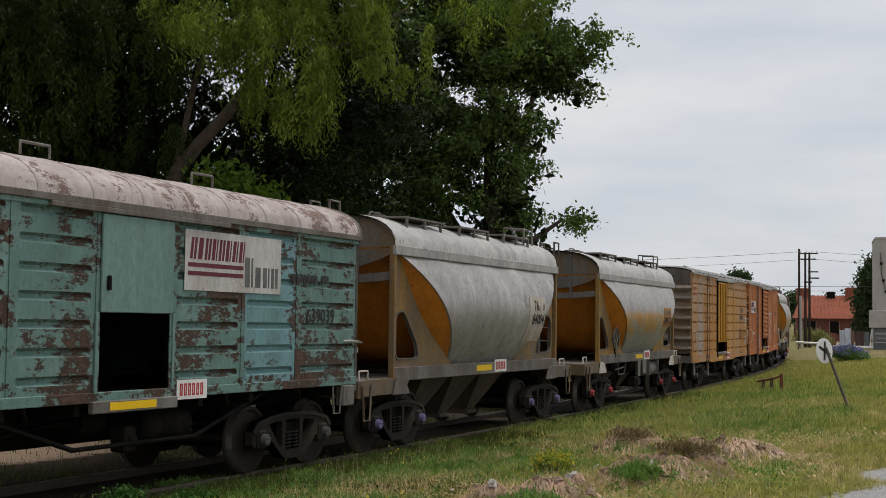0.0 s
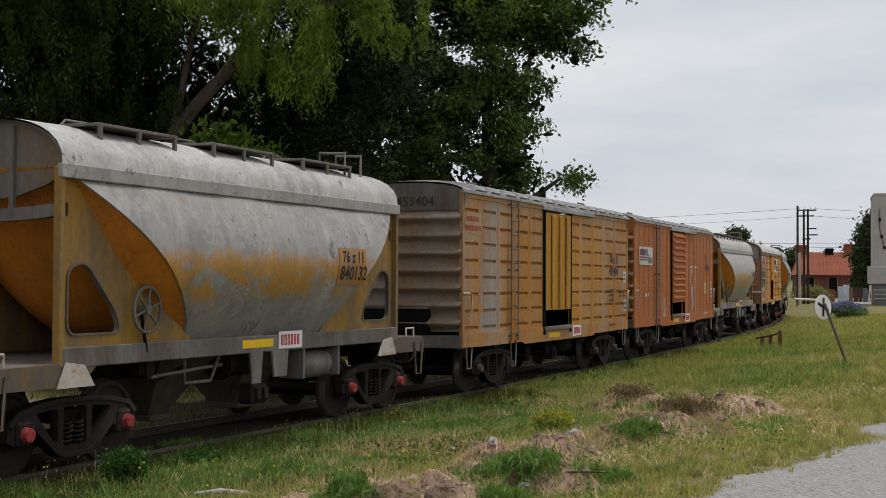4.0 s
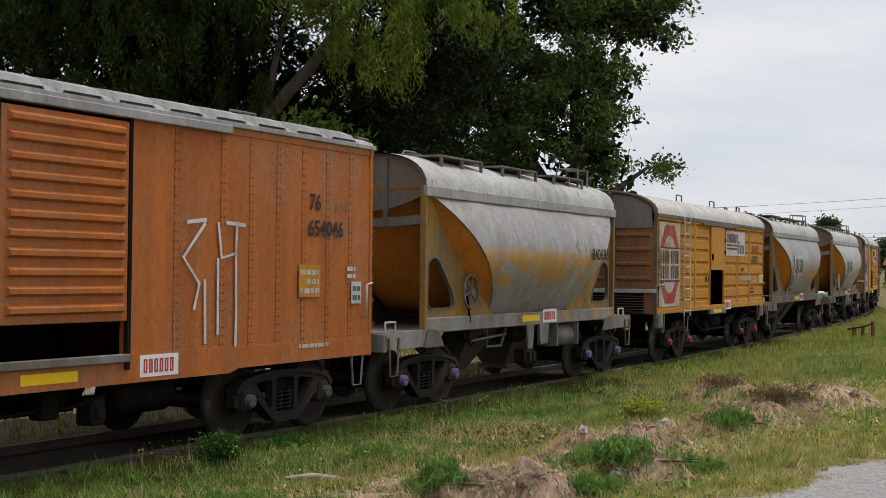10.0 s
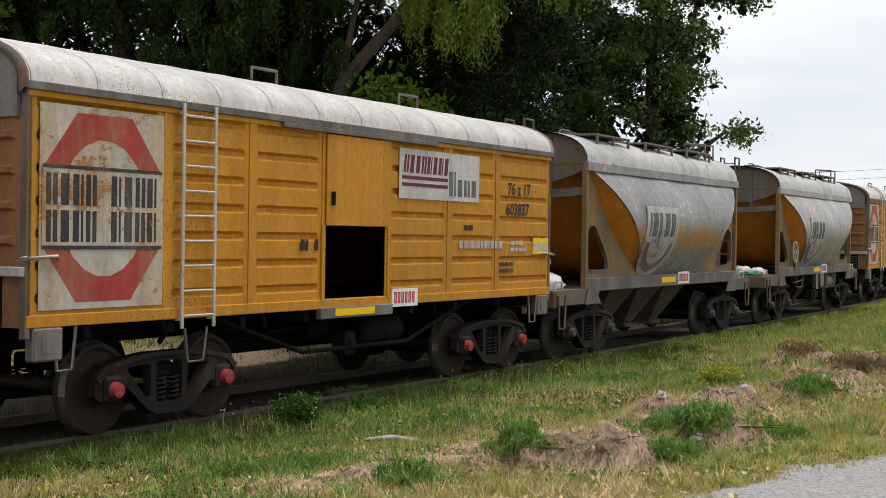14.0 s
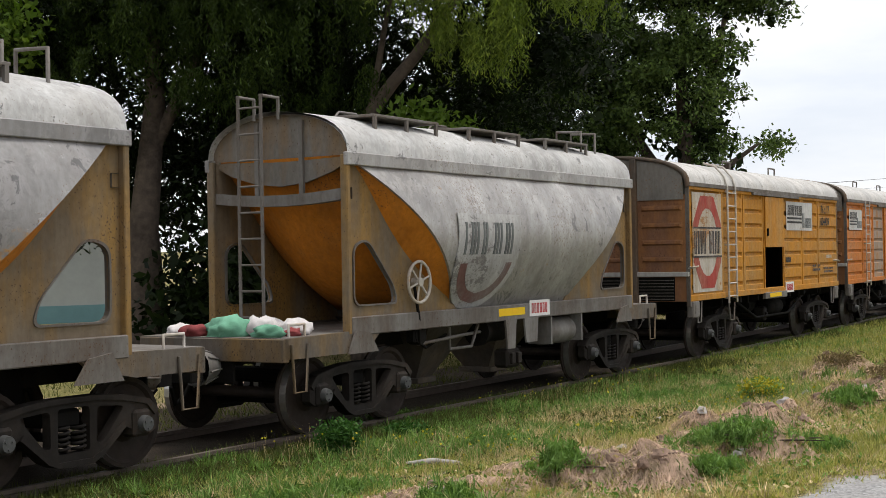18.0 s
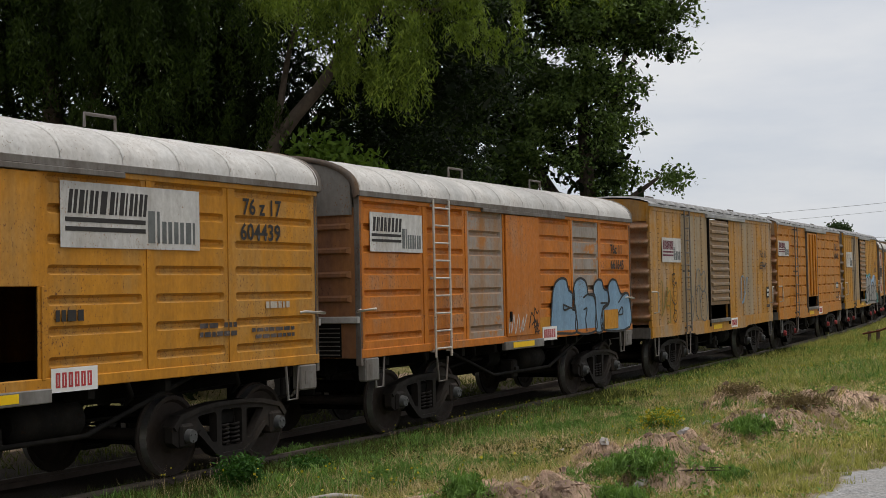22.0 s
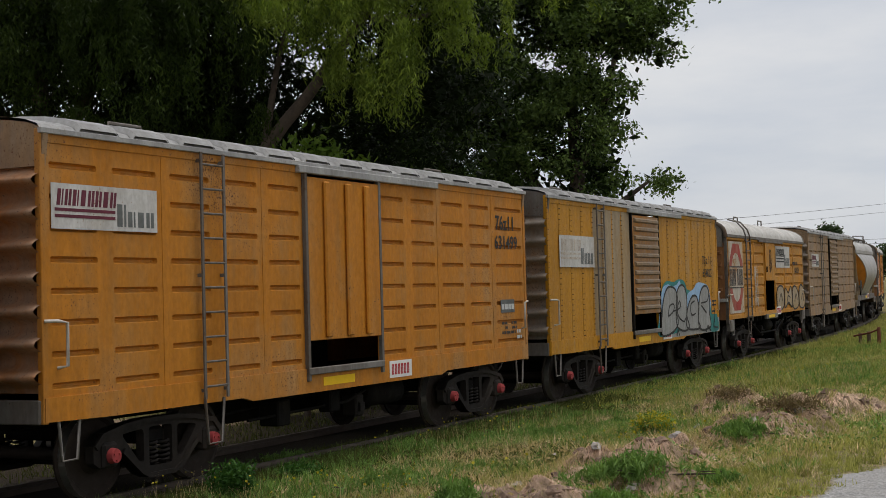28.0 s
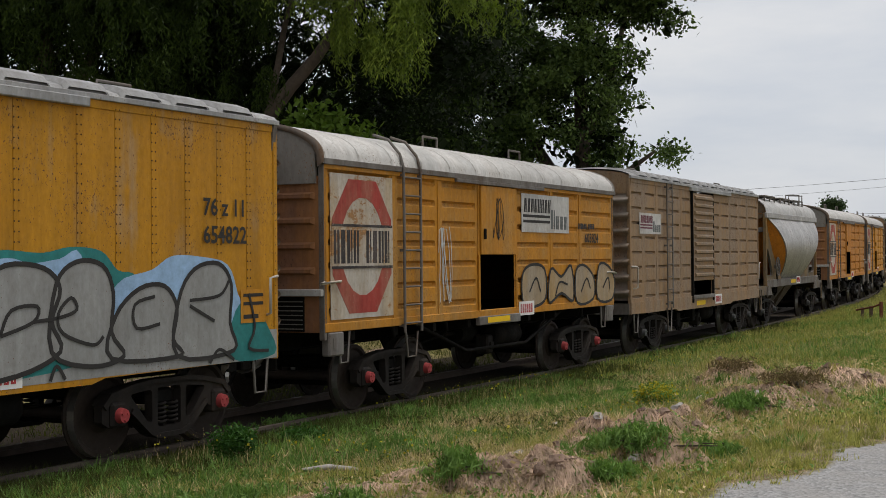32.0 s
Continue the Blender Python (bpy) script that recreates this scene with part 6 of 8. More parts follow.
x, y, s, l, h = tufts(4200, -8, 26, 2.0, 8.2, lambda x, y, l: (0.2 + 0.8 * step(0.5, 0.65, wave(x + 71, y + 15, 2.2))) * not_gravel(x, y, l), 24, 0.06)
blades("straw_tufts", x, y, s, l, (0.05 + 0.09 * _r.random(len(x))) * h, 0.003 + 0.003 * _r.random(len(x)), 1.6, DRY, "bleached straw tufts lying over", "grass", 45)
x, y, s, l = verge(660000, -8, 17, 1.6, 10.2, 1.0, lambda x, y, l: (0.15 + 0.85 * step(1.8, 4.0, l)) * (0.15 + 0.85 * step(0.35, 0.6, wave(x, y, 1.3))) * not_gravel(x, y, l) * (1 - 0.9 * bare(x, y)))
blades("verge_grass", x, y, s, l, (0.02 + 0.06 * _r.random(len(x)) ** 2.2) * (0.4 + 1.1 * wave(x, y, 1.9)), 0.003 + 0.004 * _r.random(len(x)), 1.1, GRASS, "short patchy grass on the railway verge", "grass", 31)
x, y, s, l = verge(400000, -8, 34, 0.6, 6.0, 1.0, lambda x, y, l: (1 - step(2.0, 5.4, l)) * (0.25 + 0.75 * step(0.35, 0.6, wave(x + 8, y, 1.1))))
blades("shaded_lush_grass", x, y, s, l, 0.025 + 0.06 * _r.random(len(x)) ** 2, 0.005 + 0.006 * _r.random(len(x)), 1.4, LUSH_SHADE, "greener longer grass close to the rails, darkened for shade", "grass", 34)
x, y, s, l = verge(200000, 16, 75, 0.9, 12.0, 1.25, lambda x, y, l: not_gravel(x, y, l) * (0.4 + 0.6 * wave(x, y, 2.1)))
blades("verge_grass", x, y, s, l, 0.05 + 0.13 * _r.random(len(x)) ** 2, 0.008 + 0.009 * _r.random(len(x)), 1.0, GRASS, "longer grass further along the railway verge", "grass", 35)
x, y, s, l = verge(160000, -8, 30, 2.2, 9.3, 1.1, lambda x, y, l: (0.12 + 0.88 * step(0.5, 0.66, wave(x + 50, y, 2.4))) * not_gravel(x, y, l))
blades("dry_grass", x, y, s, l, 0.04 + 0.10 * _r.random(len(x)) ** 2, 0.003 + 0.003 * _r.random(len(x)), 1.5, DRY, "dry straw-coloured grass between the green", "grass", 32)


def thatch(per, mat, label, seed):
    """Matted dead grass: flat strands that follow the slope of the heaps."""
    r = np.random.default_rng(seed)
    C = np.array([(*polar(a, d), q) for a, d, q, hh in HEAPS for _ in range(per)])
    n = len(C)
    off = r.normal(size=(n, 2)) * C[:, 2:3] * 0.68
    a = np.arctan2(off[:, 1], off[:, 0]) + r.normal(size=n) * 0.9
    L = 0.05 + 0.13 * r.random(n) ** 1.5
    q = np.linspace(0, 1, 4)
    X = (C[:, 0] + off[:, 0])[:, None] + np.cos(a)[:, None] * L[:, None] * q
    Y = (C[:, 1] + off[:, 1])[:, None] + np.sin(a)[:, None] * L[:, None] * q
    lift = 0.004 + 0.03 * r.random(n)[:, None] * np.sin(math.pi * (0.15 + 0.85 * q))[None]
    Z = ground_z(X.ravel(), Y.ravel()).reshape(X.shape) + lift
    w = (0.002 + 0.003 * r.random(n))[:, None]
    sx, sy = -np.sin(a)[:, None] * w, np.cos(a)[:, None] * w
    V = np.stack([np.stack([X - sx, Y - sy, Z], 2), np.stack([X + sx, Y + sy, Z + 0.001], 2)], 2).reshape(-1, 3)
    o = (np.arange(n)[:, None] * 8 + np.arange(3)[None] * 2).ravel()
    F = np.stack([o, o + 1, o + 3, o + 2], 1).astype(np.int32)
    me = bpy.data.meshes.new("dead_straw")
    me.vertices.add(len(V))
    me.vertices.foreach_set("co", V.astype(np.float32).ravel())
    me.loops.add(F.size)
    me.loops.foreach_set("vertex_index", F.ravel())
    me.polygons.add(len(F))
    me.polygons.foreach_set("loop_start", (np.arange(len(F)) * 4).astype(np.int32))
    me.update(calc_edges=True)
    me.materials.append(mat)
    return tagged(new("dead_straw", me), label, "straw", "", "stuff")


thatch(3400, STRAW, "dead grass matted over heaps of earth", 36)
x, y, s, l = verge(160000, -8, 26, 1.1, 8.0, 1.1, lambda x, y, l: step(0.58, 0.7, wave(x + 20, y + 70, 1.5)) * (0.15 + 0.85 * step(0.5, 0.62, wave(x, y, 0.6))) * (1 - bare(x, y)))
blades("weeds", x, y, s, l, 0.03 + 0.09 * _r.random(len(x)), 0.006 + 0.007 * _r.random(len(x)), 1.3, WEED, "broad-leaved green weeds on the verge", "weeds", 33)
x, y, s, l = verge(120000, -8, 34, 0.3, 1.6, 1.1, lambda x, y, l: 0.3 + 0.7 * step(0.4, 0.6, wave(x, y, 0.9)))
blades("track_grass", x, y, s, l, 0.04 + 0.12 * _r.random(len(x)) ** 1.5, 0.005 + 0.006 * _r.random(len(x)), 0.9, LUSH_SHADE, "taller grass along the near rail", "grass", 37)
x, y, s, l = verge(9000, -8, 20, 1.2, 6.5, 1.1, lambda x, y, l: step(0.5, 0.75, wave(x + 5, y + 33, 2.0)))
blades("tall_stems", x, y, s, l, 0.15 + 0.25 * _r.random(len(x)), 0.0022, 0.5, DRY, "thin seeding stems standing above the grass", "grass", 38)
_k = _r.random(len(x)) < 0.22
leaves(np.stack([x[_k], y[_k], ground_z(x[_k], y[_k], s[_k], l[_k]) + 0.22 + 0.12 * _r.random(int(_k.sum()))], 1), 0.028, 0.9, FLOWER_Y, "blossom", None, 39, 0.0, "scattered small yellow wild flowers")["category"] = "flowers"
x, y, s, l = verge(50000, -8, 40, -6.5, -1.6, 1.0, lambda x, y, l: 0.2 + 0.8 * step(0.4, 0.6, wave(x, y, 1.5)))
blades("far_side_grass", x, y, s, l, 0.05 + 0.14 * _r.random(len(x)) ** 2, 0.006 + 0.006 * _r.random(len(x)), 1.0, LUSH_SHADE, "grass on the far side of the track", "grass", 40)
x, y, s, l = verge(260000, -8, 20, 2.6, 8.6, 1.0, lambda x, y, l: step(0.46, 0.62, wave(x + 13, y + 41, 1.7)) * (0.25 + 0.75 * step(0.35, 0.6, wave(x, y, 0.35))) * not_gravel(x, y, l))
blades("straw_mat", x, y, s, l, 0.008 + 0.03 * _r.random(len(x)), 0.004 + 0.004 * _r.random(len(x)), 4.5, STRAW, "flattened pinkish straw between the grass", "straw", 46)
x, y, s, l, h = tufts(11000, 14, 48, 1.0, 11.6, lambda x, y, l: (0.2 + 0.8 * step(0.4, 0.62, wave(x + 3, y, 1.8))) * not_gravel(x, y, l), 16, 0.09)
blades("grass_tufts", x, y, s, l, (0.07 + 0.13 * _r.random(len(x))) * h, 0.006 + 0.007 * _r.random(len(x)), 0.9, GRASS, "taller grass tufts further along the verge", "grass", 47)
x, y, s, l, h = tufts(3600, 16, 48, 0.8, 7.8, lambda x, y, l: step(0.45, 0.6, wave(x + 31, y + 5, 2.3)) * not_gravel(x, y, l), 16, 0.11)
blades("weed_tufts", x, y, s, l, (0.06 + 0.12 * _r.random(len(x))) * h, 0.009 + 0.009 * _r.random(len(x)), 1.1, WEED, "darker weeds further along the verge", "weeds", 48)


# low broad-leaved plants that cover the ground in patches
for n_, s0_, s1_, l0_, l1_, off, size_, mt, lb, seed in ((150000, -8, 30, 0.8, 4.6, 0.0, 0.045, LUSH_SHADE, "low plants creeping beside the rails, darkened for shade", 121), (110000, -8, 30, 2.2, 8.4, 17.0, 0.045, WEED, "low clover-like leaves between the grass", 122), (60000, -8, 26, 3.0, 8.6, 43.0, 0.05, DRY, "withered brown leaves lying in the grass", 123)):
    x, y, s, l = verge(n_, s0_, s1_, l0_, l1_, 1.0, lambda x, y, l: step(0.42, 0.6, wave(x + off, y + off, 1.2)) * (0.3 + 0.7 * step(0.4, 0.6, wave(x, y + off, 0.3))) * not_gravel(x, y, l) * (1 - 0.9 * bare(x, y)))
    lv = leaves(np.stack([x, y, ground_z(x, y, s, l) + 0.012 + 0.05 * _r.random(len(x)) ** 2], 1), size_, 0.5, mt, "ground_leaf", None, seed, 0.0, lb)
    lv["category"] = "weeds"


# ---- plants, marks and buildings beyond the track ----
def spot(az, dip):
    """Where the line from the eye at that bearing and downward slope meets the ground."""
    d = np.arange(6.0, 170.0, 0.1)
    x, y = d * math.sin(radians(az)), d * math.cos(radians(az))
    gap = (2.18 - ground_z(x, y)) / d - dip
    i = int(np.argmax(gap < 0))
    return float(x[i]), float(y[i]), float(ground_z(x[i:i + 1], y[i:i + 1])[0])


def leafy(name, at, blobs, twigs, per, spread, size, aspect, mat, seed, label, category, stems=6, droop=0.0):
    x, y, z = at
    t = tagged(new(name), label, category)
    r = random.Random(seed)
    g = Geo()
    for _ in range(stems):
        a = r.random() * 6.28
        q = r.choice(blobs)
        g.tube([(x, y, z - 0.03), (x + q[0] * 0.5 + 0.05 * math.cos(a), y + q[1] * 0.5 + 0.05 * math.sin(a), z + q[2] * 0.6), (x + q[0] + q[3] * 0.4 * math.cos(a), y + q[1] + q[3] * 0.4 * math.sin(a), z + q[2])], [0.012, 0.009, 0.004], 5)
    tagged(part("stem", g, BARK, t), "", "", "", "stuff")
    pts = crown_points([(x + b[0], y + b[1], z + b[2], b[3], b[4], b[5]) for b in blobs], twigs, per, spread, seed)
    leaves(pts, size, aspect, mat, "foliage", t, seed, droop)
    return t


leafy("shrub", spot(-12.87, 0.1529), [(0, 0, 0.22, 0.24, 0.24, 0.2), (0.12, 0, 0.3, 0.15, 0.15, 0.12)], 260, 12, 0.035, 0.05, 0.35, SHRUB, 51, "dark green bushy shrub near the rails", "shrub")
leafy("shrub", spot(-10.0, 0.139), [(0, 0, 0.08, 0.3, 0.25, 0.08)], 120, 10, 0.04, 0.05, 0.4, SHRUB, 52, "low dark green plant in the grass", "shrub")
b = leafy("flowering_bush", spot(4.59, 0.1167), [(0, 0, 0.15, 0.26, 0.22, 0.13), (-0.15, 0, 0.11, 0.18, 0.15, 0.1)], 150, 10, 0.05, 0.05, 0.35, WEED, 53, "bush covered in small yellow flowers", "bush")
_x, _y, _z = spot(4.59, 0.1167)
leaves(crown_points([(_x, _y, _z + 0.2, 0.28, 0.24, 0.12), (_x - 0.15, _y, _z + 0.15, 0.2, 0.16, 0.1)], 280, 4, 0.02, 54), 0.026, 0.9, FLOWER_Y, "blossom", b, 55)
b = leafy("flowering_bush", spot(15.9, 0.0335), [(0, 0, 0.4, 0.9, 0.8, 0.35), (0.8, 0.3, 0.3, 0.7, 0.6, 0.3)], 300, 10, 0.1, 0.14, 0.35, WEED, 56, "clump of blue-violet flowers by the road", "bush")
_x, _y, _z = spot(15.9, 0.0335)
leaves(crown_points([(_x, _y, _z + 0.65, 0.95, 0.8, 0.3), (_x + 0.8, _y + 0.3, _z + 0.5, 0.7, 0.6, 0.25)], 340, 5, 0.06, 57), 0.11, 0.8, FLOWER_B, "blossom", b, 58)
# green weed patches that stand out on the verge
for k, (az, dip, w_, h_, seed) in enumerate(((-6.2, 0.150, 0.42, 0.24, 60), (-5.4, 0.151, 0.3, 0.2, 74), (-0.5, 0.1165, 0.55, 0.17, 61), (-2.3, 0.1185, 0.5, 0.14, 75), (0.9, 0.1145, 0.35, 0.13, 76), (3.9, 0.147, 0.34, 0.2, 62), (2.7, 0.150, 0.36, 0.2, 63), (-2.83, 0.139, 0.13, 0.12, 64),
                                             (-5.5, 0.121, 0.5, 0.13, 65), (-8.3, 0.190, 0.22, 0.22, 77), (-11.8, 0.182, 0.4, 0.2, 66), (6.5, 0.153, 0.26, 0.16, 67), (8.2, 0.117, 0.26, 0.16, 68), (-14.6, 0.186, 0.45, 0.16, 69), (1.9, 0.165, 0.3, 0.1, 70), (-3.7, 0.170, 0.22, 0.24, 71), (3.2, 0.1095, 0.3, 0.14, 78), (-10.4, 0.127, 0.4, 0.12, 79))):
    _wr = random.Random(seed)
    _wb = []
    for _ in range(int(30 + 110 * w_)):
        dx, dy = _wr.gauss(0, w_ * 0.62), _wr.gauss(0, w_ * 0.5)
        up = h_ * _wr.uniform(0.25, 1.0) * math.exp(-(dx * dx + dy * dy) / (w_ * w_ * 1.3))
        _wb.append((dx, dy, up * 0.5, 0.035, 0.035, up * 0.55 + 0.02))
    leafy("weed_clump", spot(az, dip), _wb, int(700 * w_) + 60, 9, 0.022, 0.075, 0.15, WEED, seed, "clump of green weeds on the verge", "weeds", 12, -0.7)
DEEP = foliage("shadowed_weeds", (0.08, 0.065, 0.03), (0.26, 0.18, 0.10), 0.7, 0.2)
for az, dip, seed in ((7.6, 0.0893, 72), (9.9, 0.099, 73)):
    leafy("dry_bush", spot(az, dip), [(0, 0, 0.05, 0.36, 0.3, 0.06)], 130, 9, 0.04, 0.08, 0.14, DEEP, seed, "dark dry tangle of stems on a heap", "bush", 9)

CLOD = plain("dry_earth_clod", (0.20, 0.135, 0.10), 0.95, 0, 0.55, 16, 0.9)
STONE = plain("pale_stone", (0.36, 0.33, 0.30), 0.85, 0, 0.3, 9, 0.6)
DARKWOOD = plain("weathered_wood", (0.10, 0.07, 0.055), 0.9, 0, 0.4, 14, 0.5)
RED_POST = plain("rusty_post", (0.15, 0.055, 0.035), 0.8, 0, 0.4, 9, 0.4)


def rock(at, size, seed, name="stone", label="pale broken stone in the grass", mat=None):
    r = random.Random(seed)
    bm = bmesh.new()
    bmesh.ops.create_icosphere(bm, subdivisions=2, radius=1.0)
    for v in bm.verts:
        k = 0.8 + 0.45 * noise.noise(v.co * 1.4 + Vector((seed, 0, 0))) + 0.3 * noise.noise(v.co * 4.0 + Vector((0, seed, 0)))
        v.co = Vector((v.co.x * size[0] * k, v.co.y * size[1] * k, max(v.co.z, -0.4) * size[2] * k))
    me = bpy.data.meshes.new(name)
    bm.to_mesh(me)
    bm.free()
    me.materials.append(mat or STONE)
    ob = tagged(new(name, me), label, "stone", "stones on the verge")
    ob.matrix_basis = pose(at[0], at[1], at[2] + size[2] * 0.2, 0, 0, r.random() * 90)
    return ob


for az, dip, sx, sz, seed in ((-9.2, 0.172, 0.14, 0.04, 1), (-8.6, 0.170, 0.16, 0.05, 2), (-8.9, 0.181, 0.12, 0.06, 3), (-13.0, 0.185, 0.14, 0.05, 4), (0.4, 0.131, 0.08, 0.06, 5), (2.1, 0.1275, 0.1, 0.05, 6),
                              (5.4, 0.121, 0.09, 0.05, 7), (6.3, 0.112, 0.1, 0.06, 8), (8.5, 0.1085, 0.12, 0.05, 9), (10.3, 0.104, 0.12, 0.06, 10), (-1.2, 0.151, 0.09, 0.05, 11), (3.6, 0.16, 0.12, 0.05, 12)):
    rock(spot(az, dip), (sx, sx * 0.6, sz), seed)
_cr = random.Random(5)
for az, d, r, h in HEAPS:
    for _ in range(13 if h > 0.15 else 3):
        a = az + _cr.uniform(-1.0, 1.0) * math.degrees(r / d) * 0.85
        dd = d + _cr.uniform(-0.75, 0.35) * r
        x, y = polar(a, dd)
        e = _cr.uniform(0.03, 0.085)
        rock((x, y, gz(x, y) - 0.02), (e * 1.5, e, e * 0.9), _cr.randint(0, 99), "earth_clod", "dry brown clod of earth on a heap", CLOD)
lg = thing("fallen_log", Geo().tube([(0, 0, 0.05), (0.25, 0.05, 0.07), (0.5, 0.02, 0.05), (0.68, -0.06, 0.03)], [0.02, 0.032, 0.03, 0.012], 8), STONE, "short bleached log lying in dead grass", "log")
_p = spot(-10.1, 0.163)
lg.matrix_basis = pose(*_p)

# no-entry disc on a leaning post
_b = Vector(spot(16.17, 0.0655))
_n = Vector((math.sin(radians(15.30)) * 31.0, math.cos(radians(15.30)) * 31.0, 2.18 - 0.0257 * 31.0))
sg = tagged(new("road_sign"), "leaning round white sign with a black cross on a grey post", "road sign")
part("post", Geo().tube([tuple(_b - Vector((0, 0, 0.1))), tuple(_b + (_n - _b) * 1.06)], 0.032, 8), GREY, sg)
_ax = (_n - _b).normalized()
_fw = Vector((0.62, -0.78, 0)).normalized()
_fw = (_fw - _ax * _fw.dot(_ax)).normalized()
_sd = _ax.cross(_fw)
M_ = Matrix((_sd, _ax, _fw)).transposed().to_4x4()
M_.translation = _n - _fw * 0.04
_disc = Geo().cyl((0, 0, 0), (0, 0, 0.02), 0.27, 24)
part("disc", _disc, WHITE, sg, "white disc", Matrix.LocRotScale(M_.translation, M_.to_quaternion(), None) @ pose(0, 0, -0.05))
_bar = Geo()
for a in (35, -35):
    c_, s_ = math.cos(radians(a)), math.sin(radians(a))
    q = [(-0.03, -0.2), (0.03, -0.2), (0.03, 0.2), (-0.03, 0.2)]
    _bar.plate([(x * c_ - y * s_, x * s_ + y * c_) for x, y in q], -0.028 - 0.001 * (a > 0), -0.023, (), "z")
    _bar.plate([(x * c_ - y * s_, x * s_ + y * c_) for x, y in q], -0.056 + 0.0, -0.052 + 0.001 * (a > 0), (), "z")
part("cross", _bar, INK, sg, "black cross", Matrix.LocRotScale(M_.translation, M_.to_quaternion(), None))

# stub posts with a rail
st = tagged(new("post_and_rail"), "three rusty stub posts with a broken rail", "barrier")
_s0, _s1 = Vector(spot(12.78, 0.0551)), Vector(spot(13.49, 0.0549))
for q, h in ((0.0, 0.42), (0.47, 0.46), (1.0, 0.58)):
    p = _s0.lerp(_s1, q)
    part("post", Geo().box(p.x - 0.05, p.x + 0.05, p.y - 0.05, p.y + 0.05, p.z - 0.1, p.z + h, 0.012), RED_POST if q == 1.0 else DARKWOOD, st)
part("rail", Geo().tube([(_s0.x - 0.2, _s0.y, _s0.z + 0.33), tuple(_s0.lerp(_s1, 0.55) + Vector((0, -0.05, 0.42))), (_s1.x, _s1.y - 0.05, _s1.z + 0.52)], 0.03, 6), RED_POST, st)

# utility poles and their wires
POLE = plain("tarred_pole", (0.045, 0.036, 0.03), 0.85, 0, 0.3, 4)
WIRE = plain("wire", (0.10, 0.10, 0.105), 0.5, 0, 0.1)


def pole_at(az, dist):
    x, y = polar(az, dist)
    return x, y, gz(x, y)


_px, _py, _pz = pole_at(14.13, 125)
p1 = thing("utility_pole", Geo().cyl((_px, _py, _pz - 0.3), (_px, _py, 7.75), 0.12, 10, 0.09), POLE, "tall dark timber utility pole", "utility pole", "utility poles")
tw = tagged(new("transformer_frame"), "twin-post power pole with crossarms and insulators", "utility pole", "utility poles")
_q = [pole_at(14.37, 125), pole_at(14.53, 125)]
for x, y, z in _q:
    part("post", Geo().cyl((x, y, z - 0.3), (x, y, 7.45), 0.12, 10, 0.09), POLE, tw)
_ex, _ey = math.cos(radians(14.45)), -math.sin(radians(14.45))
_cx, _cy = (_q[0][0] + _q[1][0]) / 2, (_q[0][1] + _q[1][1]) / 2
for z, a, c_ in ((7.35, -0.75, 0.85), (6.85, -0.75, 0.65), (5.75, 0.0, 0.85), (5.2, 0.0, 0.95), (4.85, -0.35, 0.35)):
    part("crossarm", Geo().tube([(_cx + a * _ex, _cy + a * _ey - 0.2, z), (_cx + c_ * _ex, _cy + c_ * _ey - 0.2, z)], 0.06, 6), POLE, tw)
for a in (-0.6, -0.1, 0.35, 0.75):
    part("insulator", Geo().cyl((_cx + a * _ex, _cy + a * _ey - 0.2, 7.38), (_cx + a * _ex, _cy + a * _ey - 0.2, 7.6), 0.06, 8, 0.03), WHITE, tw)


def wire(a, b, sag, r=0.016):
    a, b = Vector(a), Vector(b)
    pts = [a.lerp(b, i / 16) - Vector((0, 0, sag * 4 * (i / 16) * (1 - i / 16))) for i in range(17)]
    return thing("power_line", Geo().tube(pts, r, 4), WIRE, "thin overhead wire between poles", "wire", "overhead wires")


_L = Vector((-24.0, 131.0, 0))
for z0, z1, dz in ((7.5, 7.2, 0.9), (7.5, 6.2, 0.6), (6.8, 5.7, 0.7)):
    wire((_cx - 0.6, _cy, z0), (_L.x, _L.y, z1), dz)
_R = Vector((62.0, 104.0, 0))
for z0, z1, dz in ((7.5, 6.9, 0.6), (6.85, 6.3, 0.7)):
    wire((_cx + 0.7, _cy, z0), (_R.x, _R.y, z1), dz)
for z0, z1 in ((4.7, 4.9), (4.4, 4.45)):
    wire((-20.0, 128.0, z0), (70.0, 116.0, z1), 0.35, 0.02)
thing("lamp_post", Geo().cyl((*pole_at(13.1, 118)[:2], -1.0), (*pole_at(13.1, 118)[:2], 4.2), 0.05, 8), GREY, "thin grey post far beyond the train", "post")
thing("white_post", Geo().cyl((*pole_at(14.2, 120)[:2], -1.0), (*pole_at(14.2, 120)[:2], 3.6), 0.12, 8), STONE, "pale concrete post beside the poles", "post")

# red-roofed house
BRICK = plain("dark_brick_wall", (0.15, 0.06, 0.045), 0.9, 0, 0.35, 6, 0.4)
TILE = plain("clay_tiles", (0.27, 0.085, 0.05), 0.85, 0, 0.4, 3, 0.5)
hs = tagged(new("house"), "low brick house with a red clay-tile roof and chimneys", "house")
HM = Matrix.Translation((polar(15.75, 168)[0], polar(15.75, 168)[1], 0)) @ Euler((0, 0, radians(-12))).to_matrix().to_4x4()
_g0 = gz(*polar(15.75, 168))
part("wall", Geo().box(-5.0, 5.2, 0, 7, _g0 - 0.3, 1.7), BRICK, hs, "", HM)
